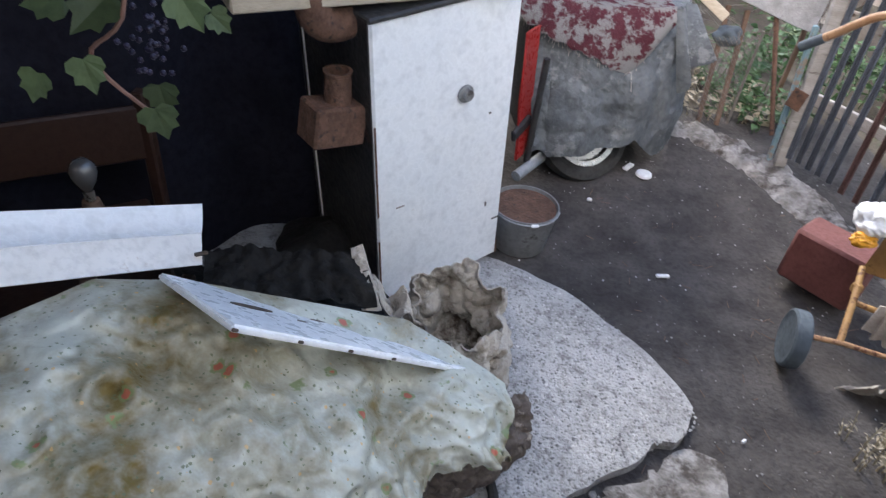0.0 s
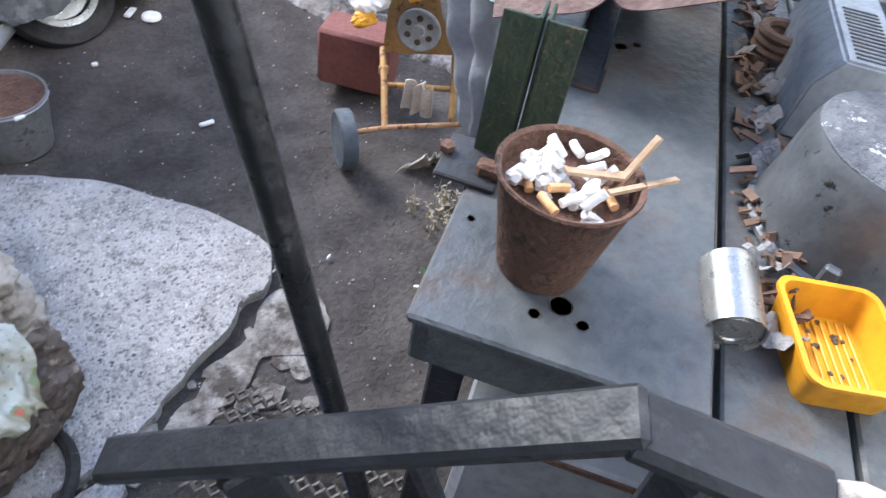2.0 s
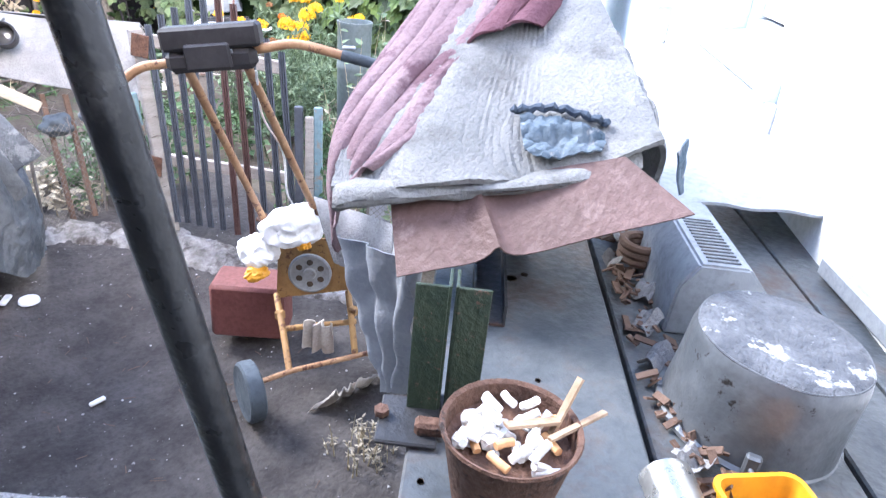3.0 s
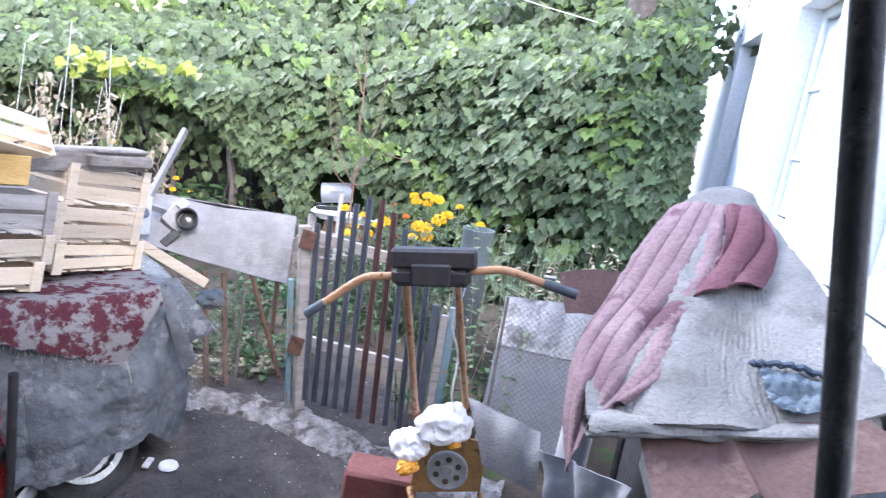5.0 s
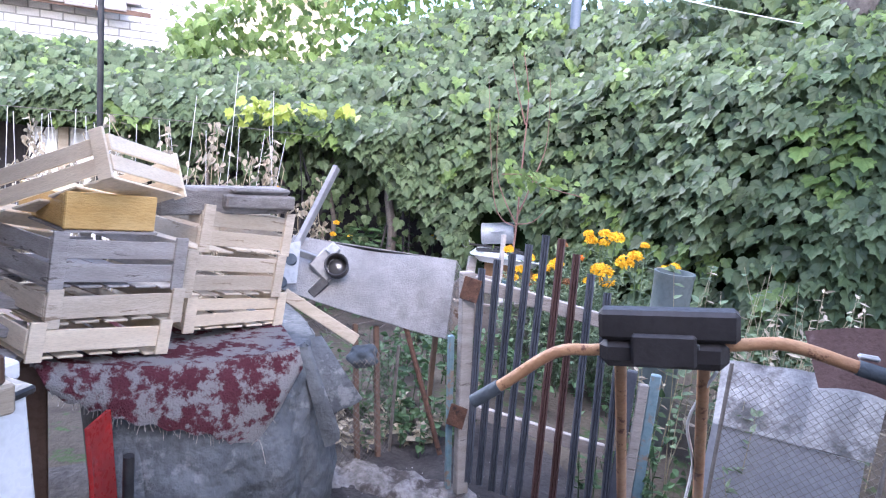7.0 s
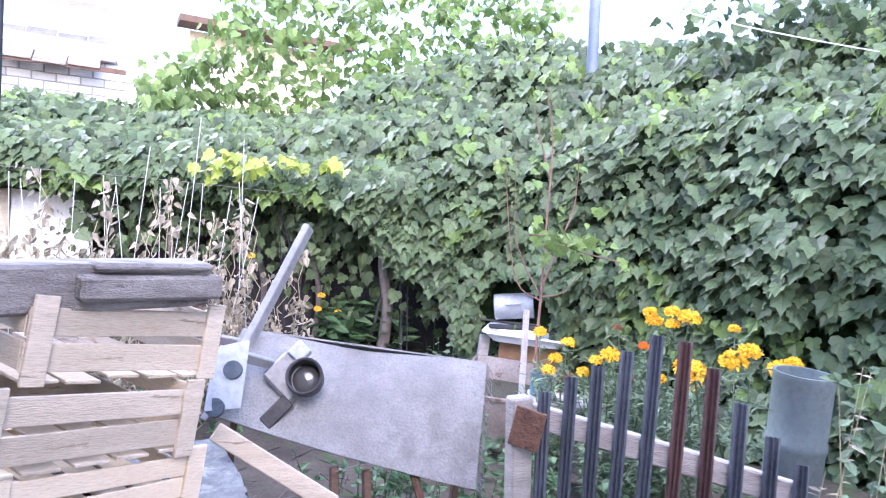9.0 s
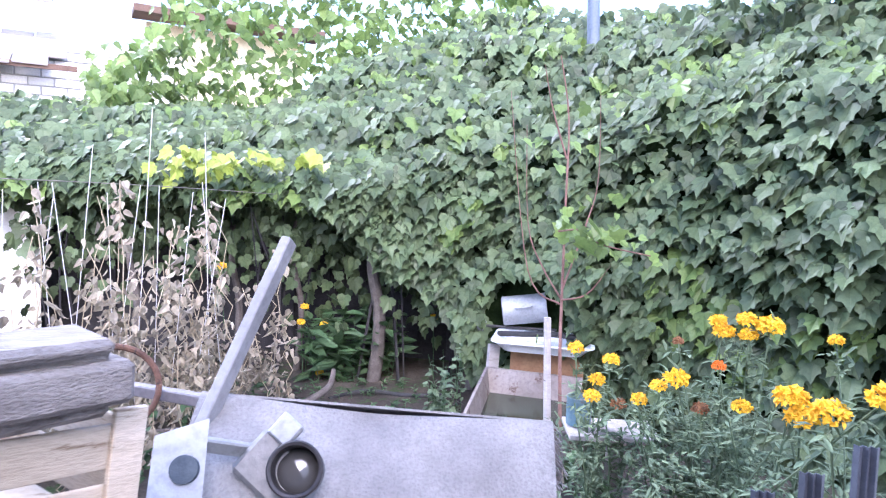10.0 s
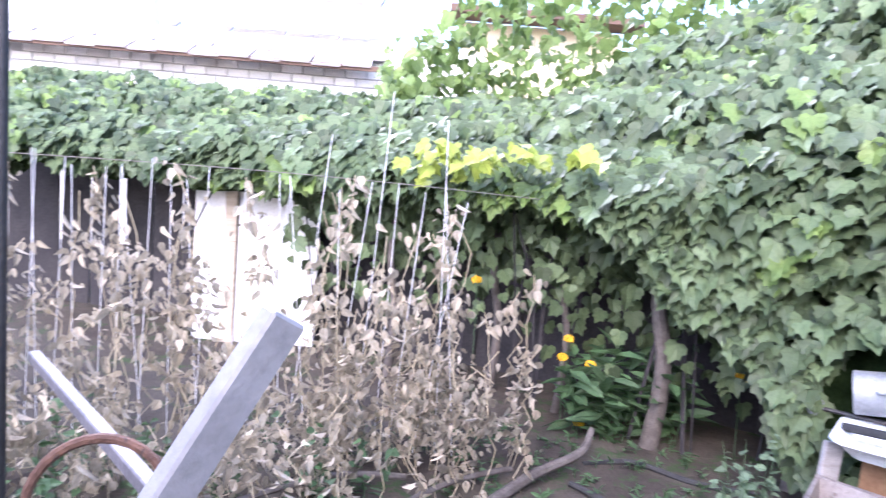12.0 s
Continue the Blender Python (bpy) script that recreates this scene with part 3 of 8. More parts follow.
for _ in range(9000):
    x, y = rnd.uniform(-0.1, 0.97), rnd.uniform(0.9, 2.0)
    if y < 1.99 - max(0, x - 0.36) * 0.62 - max(0, x - 0.75) * 1.0 and y > 0.95 + max(0, x - 0.4) * 0.72:
        pebble(x, y, 0.036, rnd.uniform(0.0025, 0.0065))
for _ in range(800):
    x, y = rnd.uniform(0.4, 2.1), rnd.uniform(0.9, 3.1)
    pebble(x, y, gz(x, y) + 0.002, rnd.choice((0.0015, 0.0015, 0.002, 0.003, 0.005)) * rnd.uniform(0.7, 1.3))
stuff("pebbles", mesh_of("pebbles", pv, pf, PEBBLE), None, "small pale pebbles bedded in concrete and dirt", "pebbles")

for x, y, sx, sy, a in ((0.976, 2.058, 0.05, 0.016, 10), (0.90, 2.70, 0.065, 0.024, 55), (1.1, 1.35, 0.02, 0.008, 40), (0.72, 2.45, 0.02, 0.015, 0), (1.28, 1.15, 0.03, 0.01, -30)):
    solo("plastic_scrap", box(B(), (x, y, gz(x, y) + 0.012), (sx, sy, 0.012), a, 0.003), WHITE_BAG, "small white scrap lying on the dirt", "litter", group="scraps on the dirt")
solo("lid", lathe(B(), [(0.0, 0.012), (0.02, 0.014), (0.033, 0.010), (0.036, 0.0)], Matrix.Translation((0.965, 2.665, gz(0.965, 2.665) + 0.004))), WHITE_BAG, "round white plastic lid lying on the dirt", "lid")
twigs = B()
for _ in range(90):
    x, y, a = rnd.uniform(0.7, 1.8), rnd.uniform(0.9, 2.6), rnd.uniform(0, 6.28)
    q = rnd.uniform(0.01, 0.045)
    z = gz(x, y) + 0.004
    tube(twigs, [(x, y, z), (x + q * math.cos(a), y + q * math.sin(a), z + 0.003)], 0.0012, 4)
solo("twigs", twigs, WOOD_BROWN, "thin dry twigs scattered on the dirt", "twigs", "stuff")

# ---- white house ----
HO, HE, HN = Vector((1.8, 0.42, 0)), Vector((0.79, 0.61, 0)).normalized(), Vector((-0.61, 0.79, 0)).normalized()
HT = Matrix((HE, HN, Vector((0, 0, 1)))).transposed()


def on_wall(s, out, z):
    return HO + HE * s + HN * out + Vector((0, 0, z))


def wall_box(bm, s0, s1, z0, z1, o0, o1, bevel=0.0):
    return box(bm, on_wall((s0 + s1) / 2, (o0 + o1) / 2, (z0 + z1) / 2), (s1 - s0, o1 - o0, z1 - z0), HT, bevel)


WINS = ((0.66, 1.50, 1.17, 2.45), (2.30, 3.14, 1.17, 2.45), (4.10, 4.94, 1.17, 2.45))
wall = B()
at_s = -3.6
for s0, s1, z0, z1 in WINS:
    wall_box(wall, at_s, s0, -0.2, 3.6, -0.4, 0)
    wall_box(wall, s0, s1, -0.2, z0, -0.4, 0)
    wall_box(wall, s0, s1, z1, 3.6, -0.4, 0)
    at_s = s1
wall_box(wall, at_s, 6.1, -0.2, 3.6, -0.4, 0)
solo("wall_house", wall, PLASTER, "whitewashed plaster house wall with window openings", "wall", "structure", smooth=False)
room = B()
wall_box(room, -3.6, 6.1, -0.2, 3.6, -3.0, -2.9)
wall_box(room, -3.6, 6.1, 3.5, 3.6, -2.9, -0.4)
wall_box(room, -3.6, -3.5, -0.2, 3.5, -2.9, -0.4)
wall_box(room, 6.0, 6.1, -0.2, 3.5, -2.9, -0.4)
solo("wall_house_back", room, PLASTER, "plain whitewashed walls and loft of the house", "wall", "structure", smooth=False)
for k, (s0, s1, z0, z1) in enumerate(WINS):
    w = thing(f"window_{k + 1}", on_wall((s0 + s1) / 2, -0.1, z0), "white-painted wooden casement window with worn paint", "window", "", "structure")
    fr = B()
    for a, b, c, d in ((s0, s0 + 0.06, z0, z1), (s1 - 0.06, s1, z0, z1), (s0 + 0.06, s1 - 0.06, z0, z0 + 0.06), (s0 + 0.06, s1 - 0.06, z1 - 0.06, z1)):
        wall_box(fr, a, b, c, d, -0.2, -0.13, 0.006)
    part("window_frame", fr, PAINT_WHITE, w, "", False)
    mid = (s0 + s1) / 2
    sash = B()
    wall_box(sash, mid - 0.035, mid + 0.035, z0 + 0.06, z1 - 0.06, -0.19, -0.13, 0.006)
    for z in (z0 + 0.42, z0 + 0.82):
        wall_box(sash, s0 + 0.06, mid - 0.035, z - 0.014, z + 0.014, -0.18, -0.14, 0.004)
        wall_box(sash, mid + 0.035, s1 - 0.06, z - 0.014, z + 0.014, -0.18, -0.14, 0.004)
    part("glazing_bar", sash, PAINT_WHITE, w, "", False)
    zs = [z0 + 0.06, z0 + 0.42, z0 + 0.82, z1 - 0.06]
    for a, b in ((s0 + 0.06, mid - 0.035), (mid + 0.035, s1 - 0.06)):
        for c, d in zip(zs, zs[1:]):
            part("pane", wall_box(B(), a, b, c + 0.014, d - 0.014, -0.165, -0.16), GLASS, w, "", False)
    sl = B()
    verts = [on_wall(s0 - 0.05, -0.13, z0 + 0.02), on_wall(s1 + 0.03, -0.13, z0 + 0.02), on_wall(s1 + 0.03, 0.06, z0 - 0.012), on_wall(s0 - 0.05, 0.06, z0 - 0.012)]
    vs = [sl.verts.new(v) for v in verts] + [sl.verts.new(v - Vector((0, 0, 0.012))) for v in verts]
    for f in ((0, 1, 2, 3), (7, 6, 5, 4), (0, 4, 5, 1), (1, 5, 6, 2), (2, 6, 7, 3), (3, 7, 4, 0)):
        sl.faces.new([vs[i] for i in f])
    wall_box(sl, s0 - 0.05, s0 - 0.038, z0 - 0.05, z0 - 0.01, 0.0, 0.06)
    bmesh.ops.recalc_face_normals(sl, faces=sl.faces)
    part("window_sill", sl, SILL_BLUE, w, "pale blue-grey sheet metal sill", False)
    apron = wall_box(B(), s0 - 0.07, s1 + 0.05, z0 - 0.16, z0 - 0.05, 0.0, 0.03, 0.006)
    part("apron_moulding", apron, PLASTER, w, "", False)
    part("curtain", wall_box(B(), s0, s1, z0, z1, -0.30, -0.29), PALE_CLOTH, w, "pale closed curtain behind the glass", False)

# shelter over the start of the walk: the dark left bay, with an unseen side wall, rear wall and flat shade roof added
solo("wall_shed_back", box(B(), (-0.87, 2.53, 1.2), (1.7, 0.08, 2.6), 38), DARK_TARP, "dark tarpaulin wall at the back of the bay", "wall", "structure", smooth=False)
solo("wall_shed_side", box(B(), (-2.0, 0.4, 1.2), (0.08, 3.6, 2.6), -8), DARK_TARP, "unseen dark side wall added to close the bay", "wall", "structure", smooth=False)
solo("wall_behind", box(B(), (-1.0, -1.6, 1.2), (3.0, 0.08, 2.6), 0), SHADE_DARK, "unseen dark boarded wall added to close the yard behind", "wall", "structure", smooth=False)
solo("ceiling_shed", box(B(), (-1.25, 0.75, 2.5), (2.3, 4.2, 0.06), -8), SHADE_DARK, "unseen dark board roof added to shade the bay", "ceiling", "structure", smooth=False)


def hanging(u, v):
    p = quad([(-1.55, 1.28, 1.9), (-0.12, 2.32, 1.9), (-0.16, 2.2, 0.05), (-1.5, 1.2, 0.05)], u, v)
    w = 0.03 * math.sin(u * 23 + 2 * math.sin(v * 3)) * (0.3 + v) + 0.03 * fold(p, 2.5)
    return p + Vector((0.6, -0.8, 0)) * w


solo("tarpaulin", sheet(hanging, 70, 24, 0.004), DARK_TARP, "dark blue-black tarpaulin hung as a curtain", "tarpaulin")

# ---- vine hedge ----
HEDGE = [(-2.6, 8.3, 0), (-1.0, 8.1, 0), (0.4, 7.7, 0), (1.5, 7.2, 0), (2.3, 6.75, 0), (2.9, 6.35, 0), (3.4, 5.9, 0), (3.75, 5.35, 0), (3.95, 4.75, 0), (4.1, 4.1, 0), (4.3, 3.5, 0), (4.5, 3.2, 0), (4.64, 3.02, 0)]
hedge_line = smooth_line(HEDGE, 120)


def hedge_at(u, v):
    """The leaf face: v 0 at the bottom edge, about 0.55 at the shoulder, 1 at the back of the roof."""
    p = along(hedge_line, u)
    q = along(hedge_line, min(u + 0.02, 1)) - along(hedge_line, max(u - 0.02, 0))
    back = Vector((-q.y, q.x, 0)).normalized()
    lip = 1.22 - 0.50 * sstep(0.32, 0.42, u) - 0.85 * sstep(0.41, 0.50, u)
    lip += 0.10 * noise.noise((u * 40, 0, 0))
    top = 1.62 + 0.32 * sstep(0.35, 0.7, u)
    rear = 2.05 + 0.95 * sstep(0.24, 0.44, u) + 0.2 * noise.noise((u * 14, 5, 0))
    if v < 0.55:
        t = v / 0.55
        z = lip + (top - lip) * t
        out = -0.10 * math.sin(t * 3.0) + 0.20 * t * t
    else:
        t = (v - 0.55) / 0.45
        z = top + (rear - top) * (t ** 0.85)
        out = 0.20 + (1.5 - 0.4 * sstep(0.6, 0.9, u)) * t
    r = p + back * out
    lump = 0.16 * noise.noise((r.x * 1.6, r.y * 1.6, z * 1.6)) + 0.07 * noise.noise((r.x * 4, r.y * 4, z * 4))
    return Vector((r.x, r.y, z)) - back * lump + Vector((0, 0, lump * 0.5)), back


rnd = random.Random(5)
main, young, loose = [], [], []
for i in range(16000):
    u = rnd.random()
    v = rnd.random() ** 1.05
    p, back = hedge_at(u, v)
    deep = abs(rnd.gauss(0, 0.12))
    steep = 0.45 if v < 0.55 else 0.1
    nor = (-back * (0.75 if v < 0.55 else 0.35) + Vector((rnd.gauss(0, 0.22), rnd.gauss(0, 0.22), 0.80 + rnd.gauss(0, 0.18)))).normalized()
    tip = Vector((rnd.gauss(0, 0.35), rnd.gauss(0, 0.35), -0.75)) - back * (steep + 0.35)
    s = rnd.uniform(0.085, 0.15) if rnd.random() < 0.85 else rnd.uniform(0.05, 0.09)
    if (p - Vector((3.40, 5.78, 0.55))).length < 0.30:
        continue
    row = (p + back * deep, tip, nor, s)
    hot = noise.noise((p.x * 2.1, p.y * 2.1, p.z * 2.1 + 9))
    if (hot > 0.28 and rnd.random() < 0.4 or v > 0.5 and rnd.random() < 0.10) and deep < 0.08:
        young.append(row)
    elif deep < 0.03 and p.x > 1.0 and p.y < 6.6 and len(loose) < 260 and v < 0.8:
        loose.append(row)
    else:
        main.append(row)
hedge = thing("vine_hedge", (3.4, 6.1, -0.06), "dense wall of green grapevine leaves over an arbour", "vine")
stuff("foliage", leaves("foliage", main, LEAF, seed=1), hedge, "", "")
stuff("young_foliage", leaves("young_foliage", young, LEAF_YOUNG_SUNLIT, seed=2), hedge, "light yellow-green young leaves", "")
one_leaf = [leaves("leaf", [((0, 0, 0), (0, 1, 0), (0, 0, 1), 1.0)], LEAF, seed=s) for s in range(6)]
for k, (p, tip, nor, s) in enumerate(loose):
    y = Vector(tip).normalized()
    z = (nor - y * y.dot(nor)).normalized()
    ob = new("leaf", one_leaf[k % 6])
    ob.parent = hedge
    ob.matrix_basis = WORLD[hedge.name].inverted() @ Matrix.Translation(p) @ Matrix((y.cross(z), y, z)).transposed().to_4x4() @ Matrix.Scale(s, 4)


# Plain near-black green sheet behind the leaves, painting the shade in their gaps.
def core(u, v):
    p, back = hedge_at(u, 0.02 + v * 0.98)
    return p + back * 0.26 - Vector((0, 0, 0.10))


part("inner_growth", sheet(core, 90, 24), mat("vine_inner_shade", (0.012, 0.022, 0.008), (0.03, 0.05, 0.018), 0.95, 9, 50, 0.8, spec=0.05), hedge, "dark sheet standing in for the shaded inside of the vine")
trunks = ((2.75, 6.75, 0.05), (1.9, 7.5, 0.03), (2.3, 7.2, 0.025), (1.2, 7.7, 0.03), (3.3, 6.3, 0.03))
for x, y, r in trunks:
    pts = smooth_line([(x, y, -0.1), (x + 0.03, y - 0.02, 0.4), (x - 0.03, y + 0.03, 0.85), (x + 0.05, y + 0.08, 1.5)], 10)
    part("trunk", tube(B(), pts, [r * (1.1 - 0.05 * k) for k in range(11)], 9), BARK, hedge, "twisted grey vine trunk")
sprays = []
shade, hang = [], B()
for _ in range(2000):
    u = rnd.uniform(0.16, 0.50)
    p = along(hedge_line, u)
    q = along(hedge_line, min(u + 0.02, 1)) - along(hedge_line, max(u - 0.02, 0))
    back = Vector((-q.y, q.x, 0)).normalized()
    z = 1.35 - abs(rnd.gauss(0, 0.32)) - 0.45 * sstep(0.30, 0.45, u) * rnd.random()
    if z > 0.0 and (p.x < 3.0 or z > 0.9):
        shade.append((p + back * rnd.uniform(0.15, 0.7) + Vector((0, 0, z)), (rnd.gauss(0, 0.4), rnd.gauss(0, 0.4), -1), (rnd.gauss(0, 0.4), -0.8, 0.5), rnd.uniform(0.06, 0.13)))
stuff("hanging_leaves", leaves("hanging_leaves", shade, LEAF, seed=8), hedge, "leaves hanging in the shade of the arbour", "")
for _ in range(18):
    u = rnd.uniform(0.10, 0.46)
    p = along(hedge_line, u) + Vector((rnd.gauss(0, 0.1), rnd.uniform(0.1, 0.6), 0))
    tube(hang, [p + Vector((0, 0, -0.05)), p + Vector((rnd.gauss(0, 0.08), rnd.gauss(0, 0.06), 0.7)), p + Vector((rnd.gauss(0, 0.12), 0.05, 1.4))], rnd.uniform(0.004, 0.012), 5)
# Same near-black as the boards, painting the stems as shaded.
part("stem_growth", hang, SHADE_DARK, hedge, "thin bare vine stems coloured near-black as shaded", True, 40, "stuff")
for a, b, n in (((1.35, 6.85, 1.50), (2.25, 6.55, 1.50), 46), ((1.3, 6.9, 1.42), (1.75, 6.75, 1.48), 30)):
    for k in range(n):
        p = lerp(a, b, rnd.random()) + Vector((rnd.gauss(0, 0.05), rnd.gauss(0, 0.06), rnd.gauss(0, 0.035)))
        sprays.append((p, (rnd.gauss(0, 0.6), rnd.gauss(0, 0.6), -0.4), (rnd.gauss(0, 0.4), -0.6, 0.8), rnd.uniform(0.07, 0.12)))
stuff("yellow_shoot", leaves("yellow_shoot", sprays, LEAF_YELLOW, seed=4), hedge, "long yellow-green shoot", "")
# a light shoot reaching out over the sapling
reach = smooth_line([(2.55, 4.42, 1.22), (2.95, 4.75, 1.20), (3.2, 4.9, 1.12), (3.6, 4.95, 1.05)], 24)
part("shoot_stem", tube(B(), reach, 0.004, 6), TWIG, hedge)
sp = []
for k, p in enumerate(reach):
    for _ in range(1 + k % 2):
        sp.append((p + Vector((rnd.gauss(0, 0.05), rnd.gauss(0, 0.05), rnd.gauss(0, 0.05))), (rnd.gauss(0, 1), rnd.gauss(-0.3, 0.8), rnd.gauss(-0.4, 0.5)), (rnd.gauss(0, 0.8), -0.6, rnd.gauss(0.7, 0.6)), rnd.uniform(0.04, 0.11)))
stuff("light_shoot", leaves("light_shoot", sp, LEAF_YOUNG_SUNLIT, seed=6), hedge, "pale green shoot reaching out of the hedge", "")

# dark boards added to stand in for the shaded void under the arbour
fence = thing("wall_arbour_shade", (0.8, 8.6, -0.1), "dark boards added to stand in for the shade under the vine", "fence", "", "structure")
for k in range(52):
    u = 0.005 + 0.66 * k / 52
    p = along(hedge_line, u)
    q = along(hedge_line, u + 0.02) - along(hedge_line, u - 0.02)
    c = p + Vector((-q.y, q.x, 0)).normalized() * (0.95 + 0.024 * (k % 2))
    part("board", box(B(), (c.x, c.y, 0.62), (0.26, 0.02, 1.6 + 0.03 * math.sin(k * 2.1)), math.degrees(math.atan2(q.y, q.x))), SHADE_DARK, fence, "", False)


# ---- steel workbench and what stands on it ----
BX = Vector((0.70, 0.63, 0)).normalized()
BY = Vector((-0.63, 0.70, 0)).normalized()
BR = Matrix((BX, BY, Vector((0, 0, 1)))).transposed()
B0 = Vector((0.985, 0.30, 0.945))


def on_bench(a, b, z=0.0):
    """A place a metres along the bench, b across it to the yard side, z above its top."""
    return B0 + BX * a + BY * b + Vector((0, 0, z))


bench = thing("steel_workbench", on_bench(0.5, 0.14, -0.945), "long grey steel workbench with a drilled plate top", "workbench")
top = box(B(), on_bench(0.62, 0.14, -0.006), (1.30, 0.275, 0.012), BR, 0.003)
part("plate_top", top, STEEL, bench, "scuffed grey steel plate with rust stains", False)
part("side_rail", box(B(), on_bench(0.62, 0.262, -0.045), (1.28, 0.02, 0.066), BR, 0.003), STEEL, bench, "", False)
part("side_rail", box(B(), on_bench(0.62, 0.018, -0.045), (1.28, 0.02, 0.066), BR, 0.003), STEEL, bench, "", False)
part("end_rail", box(B(), on_bench(-0.012, 0.14, -0.045), (0.016, 0.265, 0.066), BR, 0.003), STEEL, bench, "", False)
for a in (0.1, 1.15):
    for b in (0.04, 0.24):
        part("leg", box(B(), on_bench(a, b, -0.51), (0.045, 0.045, 0.87), BR, 0.004), STEEL_DARK, bench, "", False)
for a, b, r in ((0.037, 0.147, 0.012), (0.022, 0.124, 0.006), (0.018, 0.169, 0.006), (0.114, 0.257, 0.004), (0.306, 0.123, 0.004), (0.570, 0.152, 0.01), (0.579, 0.176, 0.006), (0.587, 0.129, 0.006)):
    part("bolt_hole", lathe(B(), [(0.0, 0.0), (r * 0.9, 0.0), (r, 0.0008), (r, 0.0)], Matrix.Translation(on_bench(a, b, 0.0005)), 18), CHIP_SHADE, bench, "drilled hole with a dark rim")

under = thing("metal_locker", on_bench(0.26, 0.07, -0.945), "pale grey metal locker pushed under the workbench", "locker")
part("locker_body", box(B(), on_bench(0.27, 0.075, -0.545), (0.58, 0.24, 0.78), BR, 0.012), GALV_LIGHT, under, "scuffed grey sheet metal", False)
part("locker_lid", box(B(), on_bench(0.268, 0.075, -0.146), (0.60, 0.256, 0.012), BR, 0.004), GALV_LIGHT, under, "flat lid with a rusted edge", False)
part("lid_edge", box(B(), on_bench(-0.0335, 0.075, -0.149), (0.003, 0.256, 0.010), BR, 0.001), RUST, under, "", False)

pot = thing("rusty_tin", (0.928, 0.488, 0.946), "rusty tapered tin full of cigarette ends on the workbench", "ashtray")
prof = [(0.0, 0.002), (0.043, 0.0), (0.045, 0.01), (0.0635, 0.111), (0.067, 0.114), (0.066, 0.117), (0.0615, 0.114), (0.059, 0.094), (0.0, 0.088)]
part("can", lathe(B(), prof, Matrix.Translation((0.928, 0.488, 0.946)), 40, 0.012), RUST, pot)
rnd = random.Random(21)
fl = B()
for _ in range(16):
    a, r = rnd.uniform(0, 6.28), rnd.uniform(0, 0.035)
    m = Matrix.Translation((0.928 - 0.020 + r * math.cos(a), 0.488 + 0.024 + 0.6 * r * math.sin(a), 1.043 + rnd.uniform(0, 0.008)))
    bmesh.ops.create_icosphere(fl, subdivisions=1, radius=rnd.uniform(0.006, 0.012), matrix=m)
part("ash", fl, ASH, pot, "grey fluffy ash and lint", True, 40, "stuff")


def butt(p, d, length, material, r=0.0042):
    d = Vector(d).normalized()
    q = Vector(p)
    return tube(B(), [q, q + d * length * 0.5 + Vector((rnd.gauss(0, 0.0008), rnd.gauss(0, 0.0008), rnd.gauss(0, 0.0008))), q + d * length], r, 9)


for k in range(34):
    a, r = rnd.uniform(0, 6.28), 0.045 * math.sqrt(rnd.random())
    p = Vector((0.926 + r * math.cos(a), 0.483 + r * math.sin(a), 1.038 + rnd.uniform(0, 0.022)))
    d = (rnd.gauss(0, 1), rnd.gauss(0, 1), rnd.gauss(0.25, 0.3))
    part("cigarette_end", butt(p, d, rnd.uniform(0.016, 0.027), BUTT), CORK if k % 7 == 0 else BUTT, pot, "orange filter tip" if k % 7 == 0 else "")
for a, b, w in (((0.962, 0.466, 1.047), (0.999, 0.468, 1.094), 0.008), ((0.945, 0.456, 1.058), (1.012, 0.442, 1.063), 0.007), ((0.923, 0.491, 1.062), (0.970, 0.466, 1.059), 0.013)):
    part("wood_splinter", beam(B(), a, b, w, 0.003, (0.3, 0.2, 1)), CARD, pot, "split strip of brown card", False)

post = thing("angle_iron_post", on_bench(0.27, 0.2, 0), "two green-painted angle irons standing upright on the bench", "post")
pc = Vector((0.985, 0.628, 0))
for sgn in (1, -1):
    o = pc + BY * 0.004 * sgn
    c = o + BY * sgn * 0.019
    part("flange", box(B(), (c.x, c.y, 1.034), (0.004, 0.036, 0.176), BR, 0.001), GREEN_STEEL, post, "green flange chipped to rust", False)
    w = o + BX * 0.02
    part("web", box(B(), (w.x, w.y, 1.034), (0.04, 0.004, 0.176), BR, 0.001), GREEN_STEEL, post, "", False)
part("foot_plate", box(B(), (0.945, 0.64, 0.950), (0.08, 0.07, 0.007), BR, 0.002), STEEL_DARK, post, "", False)
part("bolt_head", lathe(B(), [(0.0, 0.0), (0.009, 0.0), (0.009, 0.008), (0.0, 0.009)], Matrix.Translation((0.925, 0.665, 0.955)), 6), RUST, post, "", False)
part("clamp", box(B(), (0.950, 0.610, 0.960), (0.02, 0.035, 0.018), BR, 0.004), RUST, post, "", False)

# low table between the bench and the house
tab = thing("side_table", (1.45, 0.42, 0.0), "low table covered with grey boards against the house wall", "table")
for k in range(5):
    o = on_bench(0.42, -0.075 - 0.125 * k, -0.037)
    part("board", box(B(), o, (1.5, 0.118, 0.02), BR, 0.003), STEEL, tab, "grey painted board", False)
for a, b in ((-0.2, -0.1), (-0.2, -0.55), (1.0, -0.1), (1.0, -0.5)):
    part("leg", box(B(), on_bench(a, b, -0.50), (0.05, 0.05, 0.89), BR, 0.004), WOOD_GREY, tab, "", False)
TZ = 0.945 - 0.027

